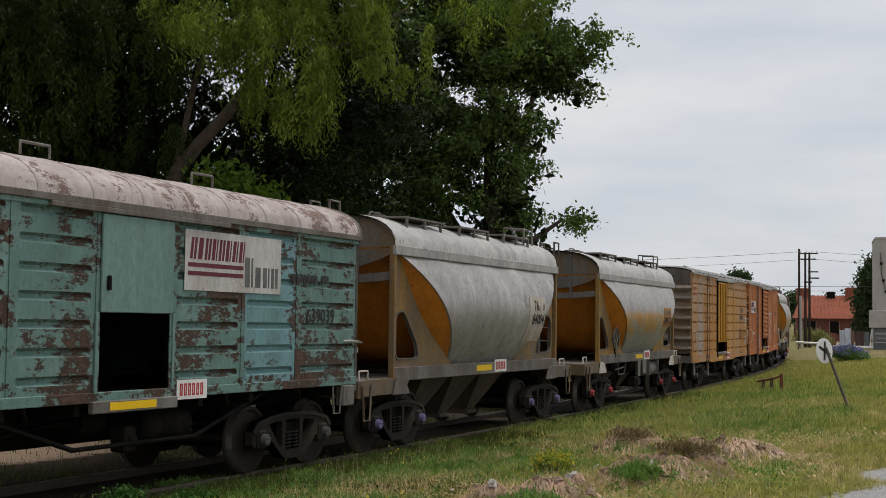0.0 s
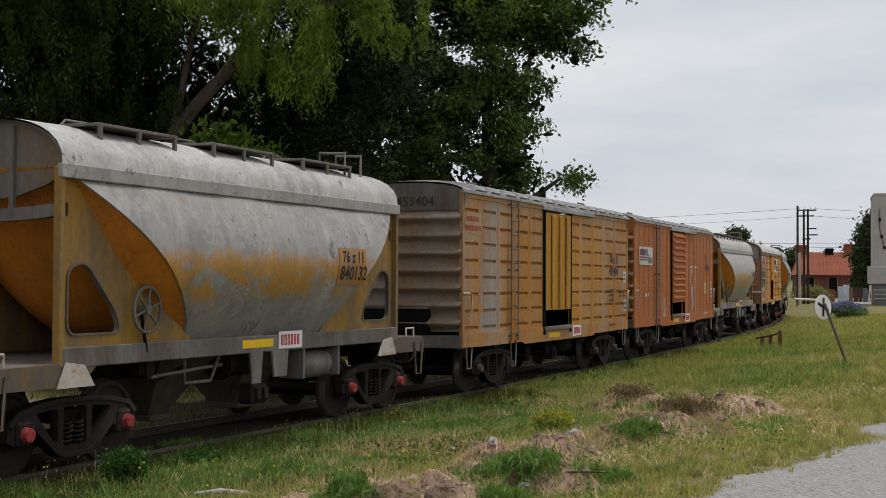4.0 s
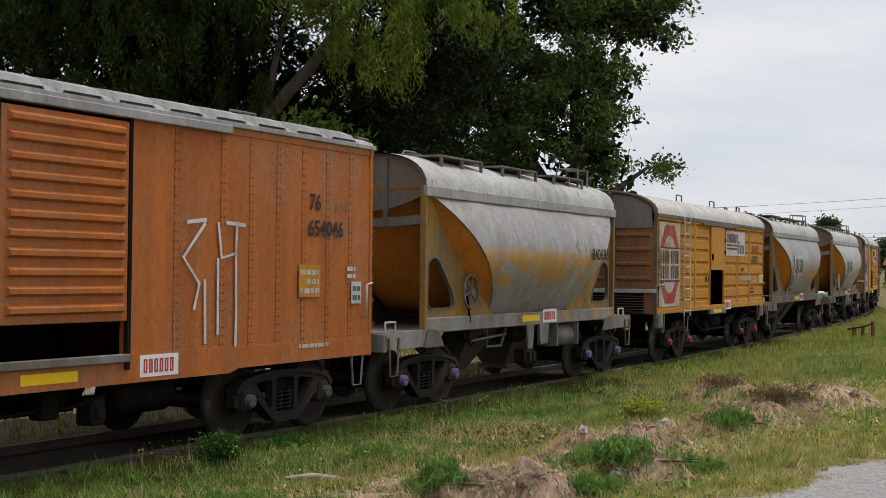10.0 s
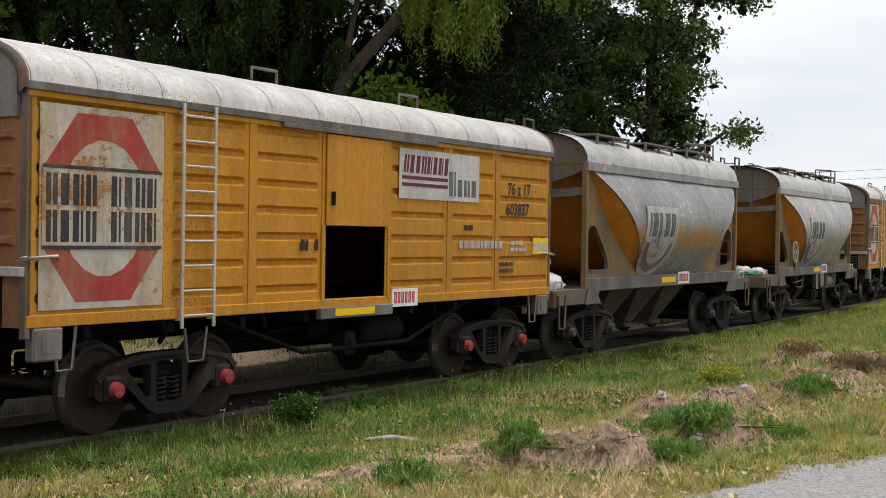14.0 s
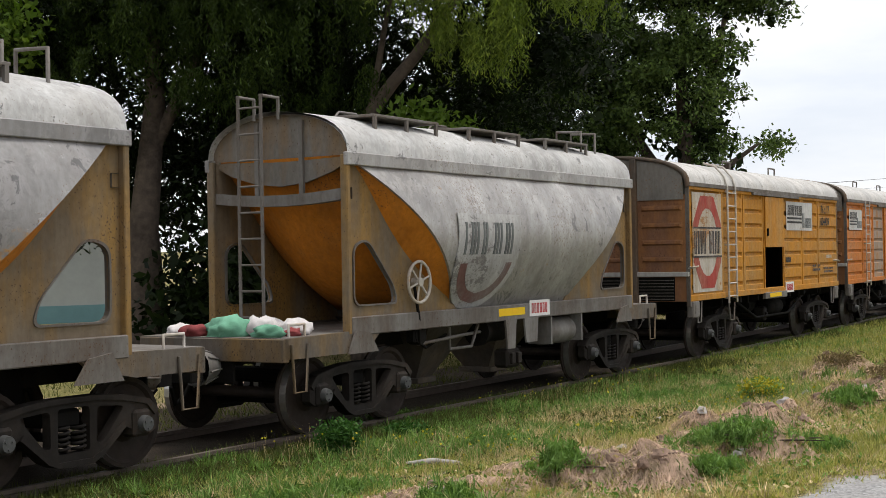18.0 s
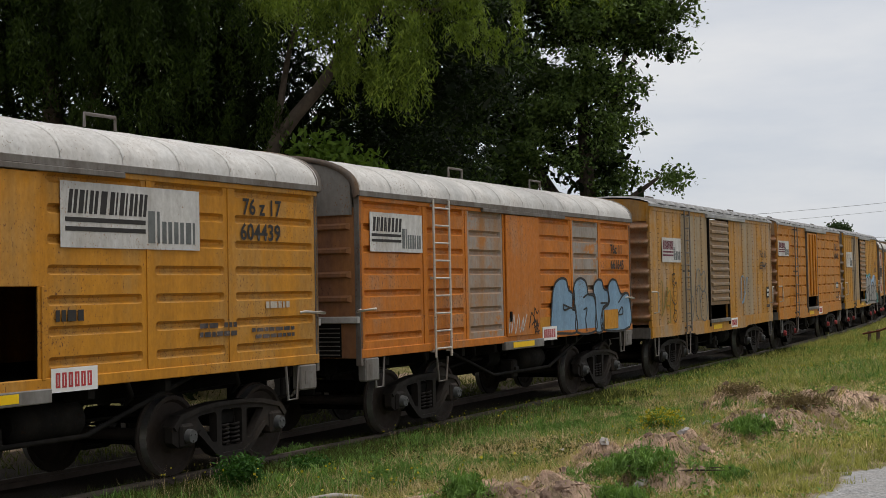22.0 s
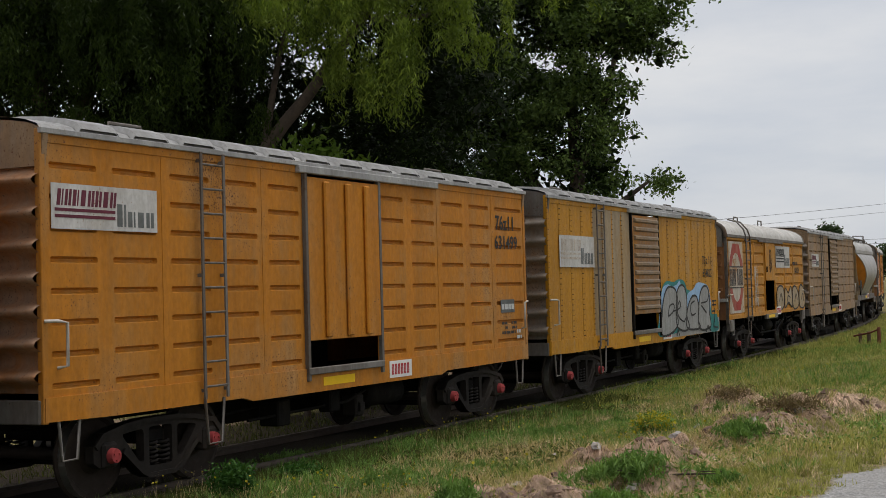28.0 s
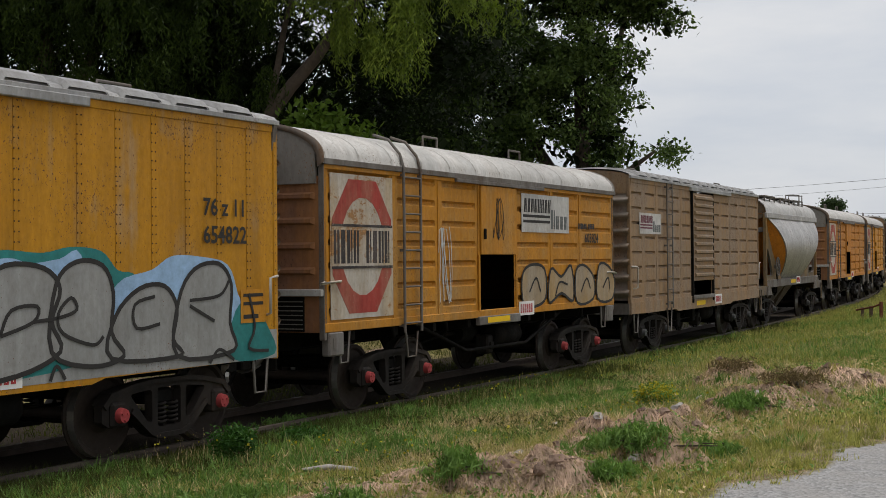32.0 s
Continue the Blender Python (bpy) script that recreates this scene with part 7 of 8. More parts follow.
rf = part("roof", Geo().add([(-5.4, -0.5, 1.55), (5.6, -0.5, 1.45), (5.6, 7.5, 1.5), (-5.4, 7.5, 1.5), (-4.4, 3.5, 4.2), (3.6, 3.5, 4.2)], [(0, 1, 5, 4), (1, 2, 5), (2, 3, 4, 5), (3, 0, 4), (0, 3, 2, 1)]), TILE, hs, "red clay-tile hipped roof", HM)
tm = Geo().box(-0.1, 0.1, -0.02, 0.02, 0, 4.8).mesh("roof_tile", TILE)
for k in range(26):
    x = -5.0 + k * 0.42
    l_ = max(0.3, min(1.0, (5.6 - x) / 2.0, (x + 5.4) / 1.0))
    part("roof_tile", tm, None, rf, "", pose(x, -0.48, 1.58, -56, 0, 0) @ Matrix.Diagonal((1, 1, l_, 1)))
for x, w_, h_ in ((-4.2, 0.75, 5.1), (1.4, 0.7, 5.2), (-1.0, 0.45, 4.7)):
    part("chimney", Geo().box(x - w_, x + w_, 3.0, 4.0, 3.4, h_, 0.03).box(x - w_ - 0.1, x + w_ + 0.1, 2.9, 4.1, h_ - 0.25, h_ - 0.1), TILE if x != -1.0 else DARK, hs, "", HM)
for x in (-3.4, -0.8, 1.6, 3.8):
    wn = part("window", Geo().box(x - 0.5, x + 0.5, -0.06, -0.02, -0.3, 1.2), DARK, hs, "", HM)
    for e in (x - 0.56, x + 0.5):
        part("jamb", Geo().box(e, e + 0.06, -0.08, -0.02, -0.3, 1.2), STONE, wn)

# yard fence of odd sheets
fn = tagged(new("sheet_fence"), "patchwork fence of rusty and pale metal sheets", "fence")
cols_ = {"grey": plain("sheet_grey", (0.16, 0.17, 0.18), 0.6), "white": plain("sheet_pale", (0.50, 0.53, 0.56), 0.6), "red": plain("sheet_red", (0.20, 0.07, 0.05), 0.7), "brown": plain("sheet_brown", (0.11, 0.07, 0.065), 0.7), "tan": plain("sheet_tan", (0.24, 0.16, 0.12), 0.8)}
for a0, a1, h, c in ((14.70, 15.05, 1.45, "grey"), (15.05, 15.21, 1.2, "white"), (15.22, 15.55, 1.25, "red"), (15.68, 15.86, 1.55, "white"), (15.87, 16.1, 1.72, "white"), (16.1, 16.24, 1.5, "tan"), (16.28, 16.44, 1.45, "brown"), (16.46, 16.6, 1.45, "brown"), (16.62, 16.8, 1.4, "grey")):
    xa, ya = polar(a0, 145)
    xb, yb = polar(a1, 145)
    z = gz(xa, ya)
    g = Geo()
    rows = []
    for i in range(13):
        q = i / 12
        rows.append([(xa + (xb - xa) * q, ya + (yb - ya) * q - 0.04 * (i % 2), zz) for zz in (z - 0.2, z + h)])
    g.sheet(rows, False).sheet([[(x, y + 0.03, zz) for x, y, zz in r] for r in rows], False)
    part("sheet", g, cols_[c], fn)
tr_ = tagged(new("trestle"), "white timber trestle leaning by the fence", "trestle")
for a in (16.82, 16.98):
    xa, ya = polar(a, 132)
    part("leg", Geo().tube([(xa, ya, gz(xa, ya) - 0.1), (polar(16.92, 132)[0], ya + 0.1, 0.75)], 0.06, 5), WHITE, tr_)
bm_ = thing("barrier_beam", Geo().tube([(*polar(14.0, 112), -0.12), (*polar(15.25, 112), -0.22)], 0.09, 6), WHITE, "long white barrier beam across the lane", "barrier")
for a in (14.1, 15.2):
    part("support", Geo().cyl((*polar(a, 112), gz(*polar(a, 112)) - 0.1), (*polar(a, 112), -0.15), 0.06, 6), GREY, bm_)
leafy("hay_bush", (*polar(14.6, 128), gz(*polar(14.6, 128))), [(0, 0, 0.9, 1.5, 1.2, 0.7), (1.0, 0, 0.6, 1.0, 1.0, 0.5)], 320, 10, 0.18, 0.3, 0.2, foliage("pale_bush", (0.16, 0.16, 0.06), (0.36, 0.34, 0.16), 0.7, 0.2), 80, "pale yellowish rounded bush by the lane", "bush")

# concrete block at the edge of the yard
CONC = plain("grey_concrete", (0.40, 0.37, 0.345), 0.9, 0, 0.14, 1.6, 0.3)
cb = tagged(new("concrete_tower"), "tall plain grey concrete building", "building")
CM = Matrix.Translation((*polar(17.06, 120), 0)) @ Euler((0, 0, radians(-15))).to_matrix().to_4x4()
_g1 = gz(*polar(17.1, 120))
part("wall", Geo().box(0, 9, 0, 8, _g1 - 0.4, 8.45, 0.05), CONC, cb, "", CM)
part("lower_block", Geo().box(-0.55, 5, -0.8, -0.02, 1.0, 2.45, 0.03), CONC, cb, "", CM)
part("plinth", Geo().box(-0.2, 5, -0.5, -0.02, _g1 - 0.4, 1.0, 0.03), cols_["grey"], cb, "", CM)
part("parapet", Geo().box(-0.05, 9.05, -0.05, 8.05, 8.3, 8.5, 0.02), CONC, cb, "", CM)
for z, x in ((6.3, 0.45), (4.9, 0.6), (4.0, 0.8)):
    part("wall_fitting", Geo().box(x - 0.1, x + 0.1, -0.14, -0.01, z - 0.12, z + 0.12, 0.02), DARK, cb, "", CM)
part("drain_pipe", Geo().tube([(0.4, -0.08, 7.2), (0.45, -0.08, 5.5), (0.75, -0.08, 4.2)], 0.05, 6), GREY, cb, "", CM)
for i in range(3):
    part("railing", Geo().tube([(-0.1, -0.9, -0.2 + 0.35 * i), (4, -0.9, -0.2 + 0.35 * i)], 0.05, 5), STONE, cb, "", CM)


def far_tree(az, dist, blobs, twigs, size, seed, label, trunk=0.2):
    x, y = polar(az, dist)
    z = gz(x, y)
    t = tagged(new("tree"), label, "tree", "far trees")
    top = max(b[2] for b in blobs)
    part("trunk", Geo().tube([(x, y, z - 0.2), (x + 0.1, y, z + top * 0.5), (x, y, z + top)], [trunk, trunk * 0.8, trunk * 0.3], 7), BARK, t)
    leaves(crown_points([(x + b[0], y + b[1], z + b[2], b[3], b[4], b[5]) for b in blobs], twigs, 12, size * 1.1, seed), size, 0.6, LEAF_FAR, "crown", t, seed)
    return t


far_tree(16.75, 150, [(0, 0, 3.5, 1.2, 1.2, 2.4), (0.4, 0, 6.4, 1.3, 1.2, 1.9), (0.6, 0, 8.4, 0.8, 0.8, 0.9), (-0.4, 0, 4.6, 1.0, 1.0, 1.2)], 700, 0.35, 90, "dense dark tree beside the concrete building")
far_tree(11.72, 260, [(0, 0, 9.6, 1.9, 1.5, 0.9), (-0.8, 0, 9.0, 1.0, 1.0, 0.6), (0.9, 0, 9.1, 1.0, 1.0, 0.6)], 420, 0.4, 91, "umbrella-shaped pine far behind the train", 0.25)
far_tree(13.95, 200, [(0, 0, 4.2, 1.6, 1.5, 1.6), (-1.2, 0, 3.6, 1.2, 1.2, 1.2)], 400, 0.45, 92, "dark tree beyond the poles")
for k, (a, d, h) in enumerate(((15.0, 230, 5.6), (15.45, 240, 5.0), (15.9, 235, 5.2), (16.25, 215, 6.6), (16.5, 220, 6.2), (13.2, 240, 4.4), (12.5, 250, 4.2))):
    far_tree(a, d, [(0, 0, h - 1.6, 1.4, 1.3, 1.5), (0.9, 0, h - 2.2, 1.2, 1.2, 1.2)], 220, 0.5, 93 + k, "small tree behind the house roofs")

# pale building beyond the trees at the near end
pb = tagged(new("low_building"), "pale low building with a blue-green lower band", "building")
PALEW = plain("pale_render", (0.34, 0.36, 0.35), 0.85, 0, 0.12, 1.5, 0.2)
BLUEW = plain("blue_green_band", (0.13, 0.24, 0.26), 0.85, 0, 0.12, 1.5, 0.2)
PM = Matrix.Translation((*polar(-27.0, 44), 0)) @ Euler((0, 0, radians(27))).to_matrix().to_4x4()
part("wall", Geo().box(-7, 4.4, 0, 6, 0.55, 2.9), PALEW, pb, "", PM)
part("lower_wall", Geo().box(-7, 4.4, -0.02, 5.9, -0.6, 0.55), BLUEW, pb, "blue-green painted band", PM)
part("roof", Geo().plate([(-7.3, 2.9), (4.7, 2.9), (4.7, 3.1), (-7.3, 3.1)], -0.3, 6.3), GREY, pb, "", PM)


# ---- the train, first wagon at the head ----
MINT = paint("mint_paint", (0.15, 0.265, 0.235), (0.22, 0.33, 0.31), 0.55, 0.3, 31.0, 0.65, (0.13, 0.065, 0.045), flake=((0.06, 0.036, 0.025), 0.505))
MINT_DOOR = paint("mint_door", (0.19, 0.315, 0.285), (0.22, 0.34, 0.31), 0.6, 0.1, 32.0, 0.6)
PINK_ROOF = paint("pinkish_roof", (0.40, 0.34, 0.32), (0.52, 0.46, 0.44), 0.5, 0.3, 33.0, 0.65, (0.16, 0.09, 0.07), flake=((0.17, 0.115, 0.10), 0.525))
AMBER = paint("amber_paint", (0.60, 0.265, 0.02), (0.52, 0.26, 0.05), 0.6, 0.18, 35.0, 0.55)
AMBER2 = paint("amber_paint_worn", (0.56, 0.215, 0.018), (0.46, 0.24, 0.08), 0.57, 0.28, 41.0, 0.6)
AMBER3 = paint("amber_paint_dull", (0.57, 0.245, 0.02), (0.46, 0.26, 0.08), 0.57, 0.28, 42.0, 0.6)
ORANGE = paint("orange_paint", (0.60, 0.19, 0.02), (0.46, 0.25, 0.13), 0.62, 0.18, 44.0, 0.55)
BURNT = paint("burnt_orange_paint", (0.48, 0.145, 0.03), (0.42, 0.19, 0.09), 0.58, 0.2, 47.0, 0.6)
OCHRE = paint("ochre_paint", (0.47, 0.205, 0.035), (0.40, 0.29, 0.20), 0.52, 0.25, 51.0, 0.6)
OCHRE2 = paint("ochre_paint_bright", (0.53, 0.245, 0.025), (0.40, 0.31, 0.22), 0.56, 0.22, 55.0, 0.55)
TAN = paint("tan_paint", (0.36, 0.215, 0.10), (0.30, 0.22, 0.15), 0.5, 0.35, 59.0, 0.65)
YELLOW_DOOR = paint("yellow_door", (0.50, 0.25, 0.025), (0.44, 0.22, 0.04), 0.6, 0.12, 61.0, 0.55)
END_GREY = paint("end_panel_grey", (0.20, 0.185, 0.165), (0.26, 0.24, 0.215), 0.5, 0.25, 63.0, 0.65, (0.25, 0.13, 0.055))
END_RIB = paint("corrugated_end", (0.33, 0.28, 0.235), (0.36, 0.20, 0.08), 0.56, 0.3, 65.0, 0.65, (0.07, 0.05, 0.04))
END_OR = paint("corrugated_end_orange", (0.44, 0.19, 0.07), (0.38, 0.28, 0.21), 0.53, 0.3, 66.0, 0.65, (0.07, 0.05, 0.04))
SHELL = paint("cement_grey_shell", (0.25, 0.235, 0.22), (0.46, 0.445, 0.425), 0.53, 0.2, 71.0, 0.34, (0.20, 0.13, 0.08), (0.36, 0.20, 0.07), 0.66, 0, True, gloss=0.8, streaks=0.45)
SHELL_Y = paint("grey_shell_yellow", (0.25, 0.235, 0.22), (0.42, 0.405, 0.385), 0.52, 0.2, 73.0, 0.36, (0.2, 0.13, 0.08), (0.42, 0.22, 0.045), 0.68, 0, True, (1.98, 2.36, (0.46, 0.23, 0.04)), None, 0.75, 0.45)
SILL_Y = paint("grey_sill_yellow_left", (0.30, 0.285, 0.265), (0.21, 0.17, 0.13), 0.55, 0.3, 1.5, 0.65, (0.16, 0.065, 0.028), (0.50, 0.28, 0.03), 0.6)
SLOPE = paint("orange_rust_slope", (0.62, 0.22, 0.022), (0.50, 0.20, 0.04), 0.58, 0.22, 75.0, 0.7, (0.13, 0.07, 0.04))
SHELL_S = paint("grey_shell_streaked", (0.20, 0.19, 0.185), (0.33, 0.32, 0.31), 0.52, 0.15, 74.0, 0.42, (0.2, 0.13, 0.08), (0.40, 0.21, 0.06), 0.70, 0, True, (1.98, 2.22, (0.46, 0.22, 0.04)), ((0.46, 0.46, 0.45), 0.57), 0.75, 0.45)
GUSSET = paint("yellow_gusset", (0.20, 0.155, 0.105), (0.33, 0.19, 0.05), 0.54, 0.34, 77.0, 0.65, (0.10, 0.06, 0.04))
GUSSET_Y = paint("yellow_gusset_bright", (0.40, 0.22, 0.03), (0.19, 0.145, 0.09), 0.5, 0.36, 79.0, 0.6, (0.13, 0.08, 0.05))

BLUE_SPRAY = paint("blue_spray", (0.20, 0.33, 0.47), (0.24, 0.38, 0.52), 0.5, 0.05, 81.0, 0.6)
SILVER_SPRAY = paint("silver_spray", (0.30, 0.30, 0.29), (0.36, 0.36, 0.35), 0.5, 0.03, 83.0, 0.45)
TEAL_SPRAY = plain("teal_spray", (0.03, 0.19, 0.18), 0.6)
SKY_SPRAY = plain("sky_spray", (0.28, 0.42, 0.60), 0.6)
OLIVE_SPRAY = plain("olive_spray", (0.19, 0.15, 0.03), 0.6)
PALE_SPRAY = plain("pale_spray", (0.52, 0.52, 0.50), 0.6)
FADED_GREY = paint("worn_grey_panel", (0.36, 0.315, 0.275), (0.42, 0.21, 0.08), 0.55, 0.2, 85.0, 0.65, (0.40, 0.16, 0.05), (0.48, 0.19, 0.045), 0.6)
FADED_TAN = paint("worn_tan_panel", (0.40, 0.31, 0.20), (0.42, 0.25, 0.09), 0.55, 0.15, 87.0, 0.65, (0.3, 0.15, 0.06))
MINT_BLUE = paint("mint_blue_panel", (0.17, 0.32, 0.32), (0.20, 0.36, 0.40), 0.5, 0.3, 89.0, 0.65, (0.13, 0.065, 0.045), flake=((0.06, 0.036, 0.025), 0.515))

YELLOW_SIDE = paint("yellow_side", (0.56, 0.26, 0.012), (0.42, 0.31, 0.20), 0.63, 0.08, 93.0, 0.55)

PALE_AMBER = paint("pale_amber", (0.46, 0.30, 0.13), (0.40, 0.33, 0.24), 0.5, 0.1, 95.0, 0.6)

EMB_FIELD = paint("worn_pale_band", (0.50, 0.49, 0.475), (0.38, 0.37, 0.355), 0.55, 0.15, 97.0, 0.55, (0.2, 0.17, 0.15), None, 0.6, 0, False, None, ((0.2, 0.19, 0.185), 0.56))
EMB_RED = paint("worn_red_ring", (0.20, 0.105, 0.095), (0.26, 0.21, 0.20), 0.55, 0.15, 98.0, 0.55, (0.3, 0.28, 0.27))

NUM = stencil


def notice(w, x, z, wd, ht, y, mat, rows=3, field=None, label="small block of worn stencilled lines"):
    """A block of lettering too small to read, as short bars, with a painted field behind it where there is one."""
    rnd = random.Random(int(abs(x * 100 + z * 10)))
    if field:
        part("notice_field", patch(x - 0.03, x + wd + 0.03, z - 0.03, z + ht + 0.03, y, 0.002), field, w, "small painted field")
    g = Geo()
    h = ht / rows
    for r in range(rows):
        a = x
        while a < x + wd - 0.03:
            b = min(a + rnd.uniform(0.04, 0.16), x + wd)
            if rnd.random() < 0.85:
                g.box(a, b, y - 0.005, y - 0.0025, z + r * h + 0.15 * h, z + r * h + 0.72 * h)
            a = b + 0.025
    tagged(part("notice", g, mat, w, label), "", "", "", "stuff")


def barrel_number(body, size, x, z, w, mat=INK):
    """A stencilled number that follows the barrel."""
    ob = stencil(body, size, x, 0.0, z, mat, w)
    for v in ob.data.vertices:
        v.co.y = -barrel_y(v.co.z) - 0.026
    return ob


def make_train():
    y = -1.1
    # mint wagon
    w = box_round(3.68, MINT, END_GREY, PINK_ROOF, {"door": MINT_DOOR, "faded": {4: MINT_BLUE}})
    sign_board(w, 0.66, 3.0, 2.46, 3.22, y - 0.013, MAROON, 1)
    NUM("639039", 0.29, 3.75, y - 0.013, 2.08, INK, w)
    notice(w, 3.3, 2.62, 1.1, 0.2, y - 0.013, FADED_INK, 1)
    notice(w, 4.3, 1.3, 0.6, 0.12, y - 0.013, FADED_INK, 1)
    finish(w, "", 3.68, 0, "grey", "mint-green covered wagon with rust patches and an arched roof", 3.65)
    # two hoppers
    w = hopper(14.6, SHELL, SLOPE, GUSSET, {"chutes": True, "brake_wheel": False})
    finish(w, "", 14.6, 0, "violet", "grey cement hopper wagon with yellowed end gussets", 3.75)
    barrel_patch(w, "number_patch", 1.75, 2.75, 1.75, 2.65, WORN_WHITE, "white painted field behind the number")
    barrel_number("76", 0.28, 2.0, 2.38, w), barrel_number("z", 0.17, 2.3, 2.38, w), barrel_number("11", 0.21, 2.5, 2.38, w), barrel_number("840041", 0.29, 1.95, 2.1, w)
    w = hopper(26.62, SHELL_Y, SLOPE, GUSSET_Y, {"chutes": False, "flag": WORN_WHITE})
    finish(w, "", 26.62, 0, "red", "grey cement hopper wagon with a faded yellow band", 3.75)
    barrel_patch(w, "number_patch", 1.75, 2.62, 2.05, 2.6, OCHRE, "yellow field behind the number")
    barrel_number("76 z 11", 0.24, 1.85, 2.39, w), barrel_number("840132", 0.29, 1.8, 2.13, w)
    # ribbed ochre wagon
    w = box_flat(39.75, OCHRE, {"end": END_RIB, "header": GREY, "end_number": "459404", "door": YELLOW_DOOR, "frame": IRON, "faded": {1: FADED_GREY, 5: OCHRE2, 6: OCHRE2, 7: OCHRE2}})
    notice(w, 4.15, 1.62, 0.45, 0.36, y - 0.004, FADED_INK, 3)
    notice(w, 5.15, 1.72, 0.5, 0.22, y - 0.004, RIVET, 2)
    notice(w, 5.55, 2.15, 0.2, 0.22, y - 0.004, SLATE, 2, PALE_SPRAY)
    notice(w, 5.6, 1.4, 0.22, 0.24, y - 0.004, SLATE, 2, PALE_SPRAY)
    notice(w, 4.1, 1.02, 0.55, 0.08, y - 0.024, FADED_INK, 1)
    notice(w, -5.75, 3.05, 0.75, 0.34, y - 0.004, FADED_RED, 2, PALE_AMBER)
    finish(w, "", 39.75, 0, "grey", "faded ochre covered wagon with ribbed sides and corrugated ends", 4.0)
    NUM("76 z 11", 0.28, 4.2, y - 0.01, 2.6, INK, w), NUM("459404", 0.28, 4.15, y - 0.01, 2.3, INK, w)
    # burnt orange smooth wagon
    w = box_flat(52.38, BURNT, {"smooth": True, "louvre": True, "slat": BURNT, "end": END_OR, "end_number": "654046"})
    sign_board(w, -5.4, -3.75, 2.6, 3.1, y - 0.022, MAROON, 2)
    notice(w, 4.1, 1.75, 0.45, 0.36, y - 0.024, WORN_WHITE, 3, AMBER)
    notice(w, 5.25, 1.95, 0.22, 0.2, y - 0.024, PALE_SPRAY, 2)
    notice(w, 5.4, 1.65, 0.2, 0.24, y - 0.024, SLATE, 2, PALE_SPRAY)
    notice(w, 4.0, 1.05, 0.8, 0.09, y - 0.024, WORN_WHITE, 1)
    notice(w, -4.7, 1.7, 0.5, 0.16, y - 0.024, PALE_SPRAY, 1)
    finish(w, "", 52.38, 0, "grey", "burnt-orange covered wagon with riveted smooth sides", 4.0)
    g = Geo()
    for pts in ([(2.1, 2.6), (1.7, 2.2), (2.0, 1.9), (1.9, 1.6)], [(1.75, 2.6), (2.12, 2.64)], [(2.35, 2.62), (2.42, 2.2), (2.7, 2.26), (2.72, 2.64)], [(2.5, 2.62), (2.9, 2.6)], [(2.7, 2.3), (2.72, 1.5), (2.71, 1.15)], [(2.1, 1.95), (2.12, 1.2)], [(2.35, 2.2), (2.36, 1.3)]):
        ribbon(g, pts, 0.045, y - 0.026)
    part("scrawl", g, PALE_SPRAY, w, "white sprayed lines running down")
    scrawl(w, -2.6, -1.5, 1.1, 1.7, y - 0.026, PALE_SPRAY, 3, 2, 0.012)
    NUM("76", 0.29, 4.3, y - 0.025, 2.86, INK, w), NUM("z 11", 0.2, 4.95, y - 0.025, 2.86, SLATE, w), NUM("654046", 0.29, 4.28, y - 0.025, 2.52, INK, w)
    # hopper
    w = hopper(64.17, SHELL_Y, SLOPE, GUSSET_Y, {"chutes": False, "sill": SILL_Y, "deck": SILL_Y})
    finish(w, "", 64.17, 0, "violet", "grey cement hopper wagon with broad yellow stains and yellow gussets", 3.9)
    barrel_number("840686", 0.31, 2.25, 2.32, w, FADED_INK)
    # amber wagon with emblem
    w = box_round(77.24, AMBER, END_GREY, DUSTY_ROOF, {"ladder": WORN_WHITE})
    emblem(w, -5.64, -3.93, 1.3, 3.25, y - 0.013, 2)
    sign_board(w, 0.7, 2.92, 2.55, 3.22, y - 0.013, MAROON, 3)
    NUM("76 z 17", 0.26, 3.85, y - 0.013, 2.70, INK, w), NUM("603837", 0.26, 3.8, y - 0.013, 2.39, INK, w)
    notice(w, 2.35, 1.85, 1.35, 0.2, y - 0.013, WORN_WHITE, 1)
    notice(w, 3.95, 1.82, 0.6, 0.2, y - 0.013, WORN_WHITE, 2)
    notice(w, 4.75, 1.82, 0.5, 0.2, y - 0.013, WORN_WHITE, 1, YPLATE)
    notice(w, 2.5, 2.12, 0.25, 0.14, y - 0.013, INK, 1)
    notice(w, 3.6, 1.5, 0.5, 0.2, y - 0.013, FADED_INK, 2)
    notice(w, -1.5, 1.82, 0.36, 0.24, y - 0.013, INK, 1)
    finish(w, "", 77.24, 0, "red", "amber covered wagon with an arched roof and a red ring emblem", 3.65)
    # two hoppers with emblem
    for c, ch in ((88.28, True), (100.52, False)):
        w = hopper(c, SHELL_S if ch else SHELL, SLOPE, GUSSET, {"chutes": ch, "shell_label": "grey barrel plates with peeling paint and faded emblem", "brake_wheel": not ch, "wheel": WORN_WHITE})
        finish(w, "", c, 0, "grey", "grey cement hopper wagon with a worn white emblem", 3.75)
        fld = barrel_patch(w, "emblem_field", -2.03, -0.27, 2.02, 2.66, EMB_FIELD, "worn pale band with tall dark bars")
        barrel_arc(w, "emblem_edge", -1.15, 2.02, 0.86, 0.70, EMB_FIELD, 0.004, "lower half of a worn pale disc")
        barrel_arc(w, "emblem_ring", -1.15, 1.98, 0.72, 0.56, EMB_RED, 0.009, "worn dark red half ring")
        barrel_arc(w, "emblem_core", -1.15, 1.98, 0.54, 0.42, EMB_FIELD, 0.014)
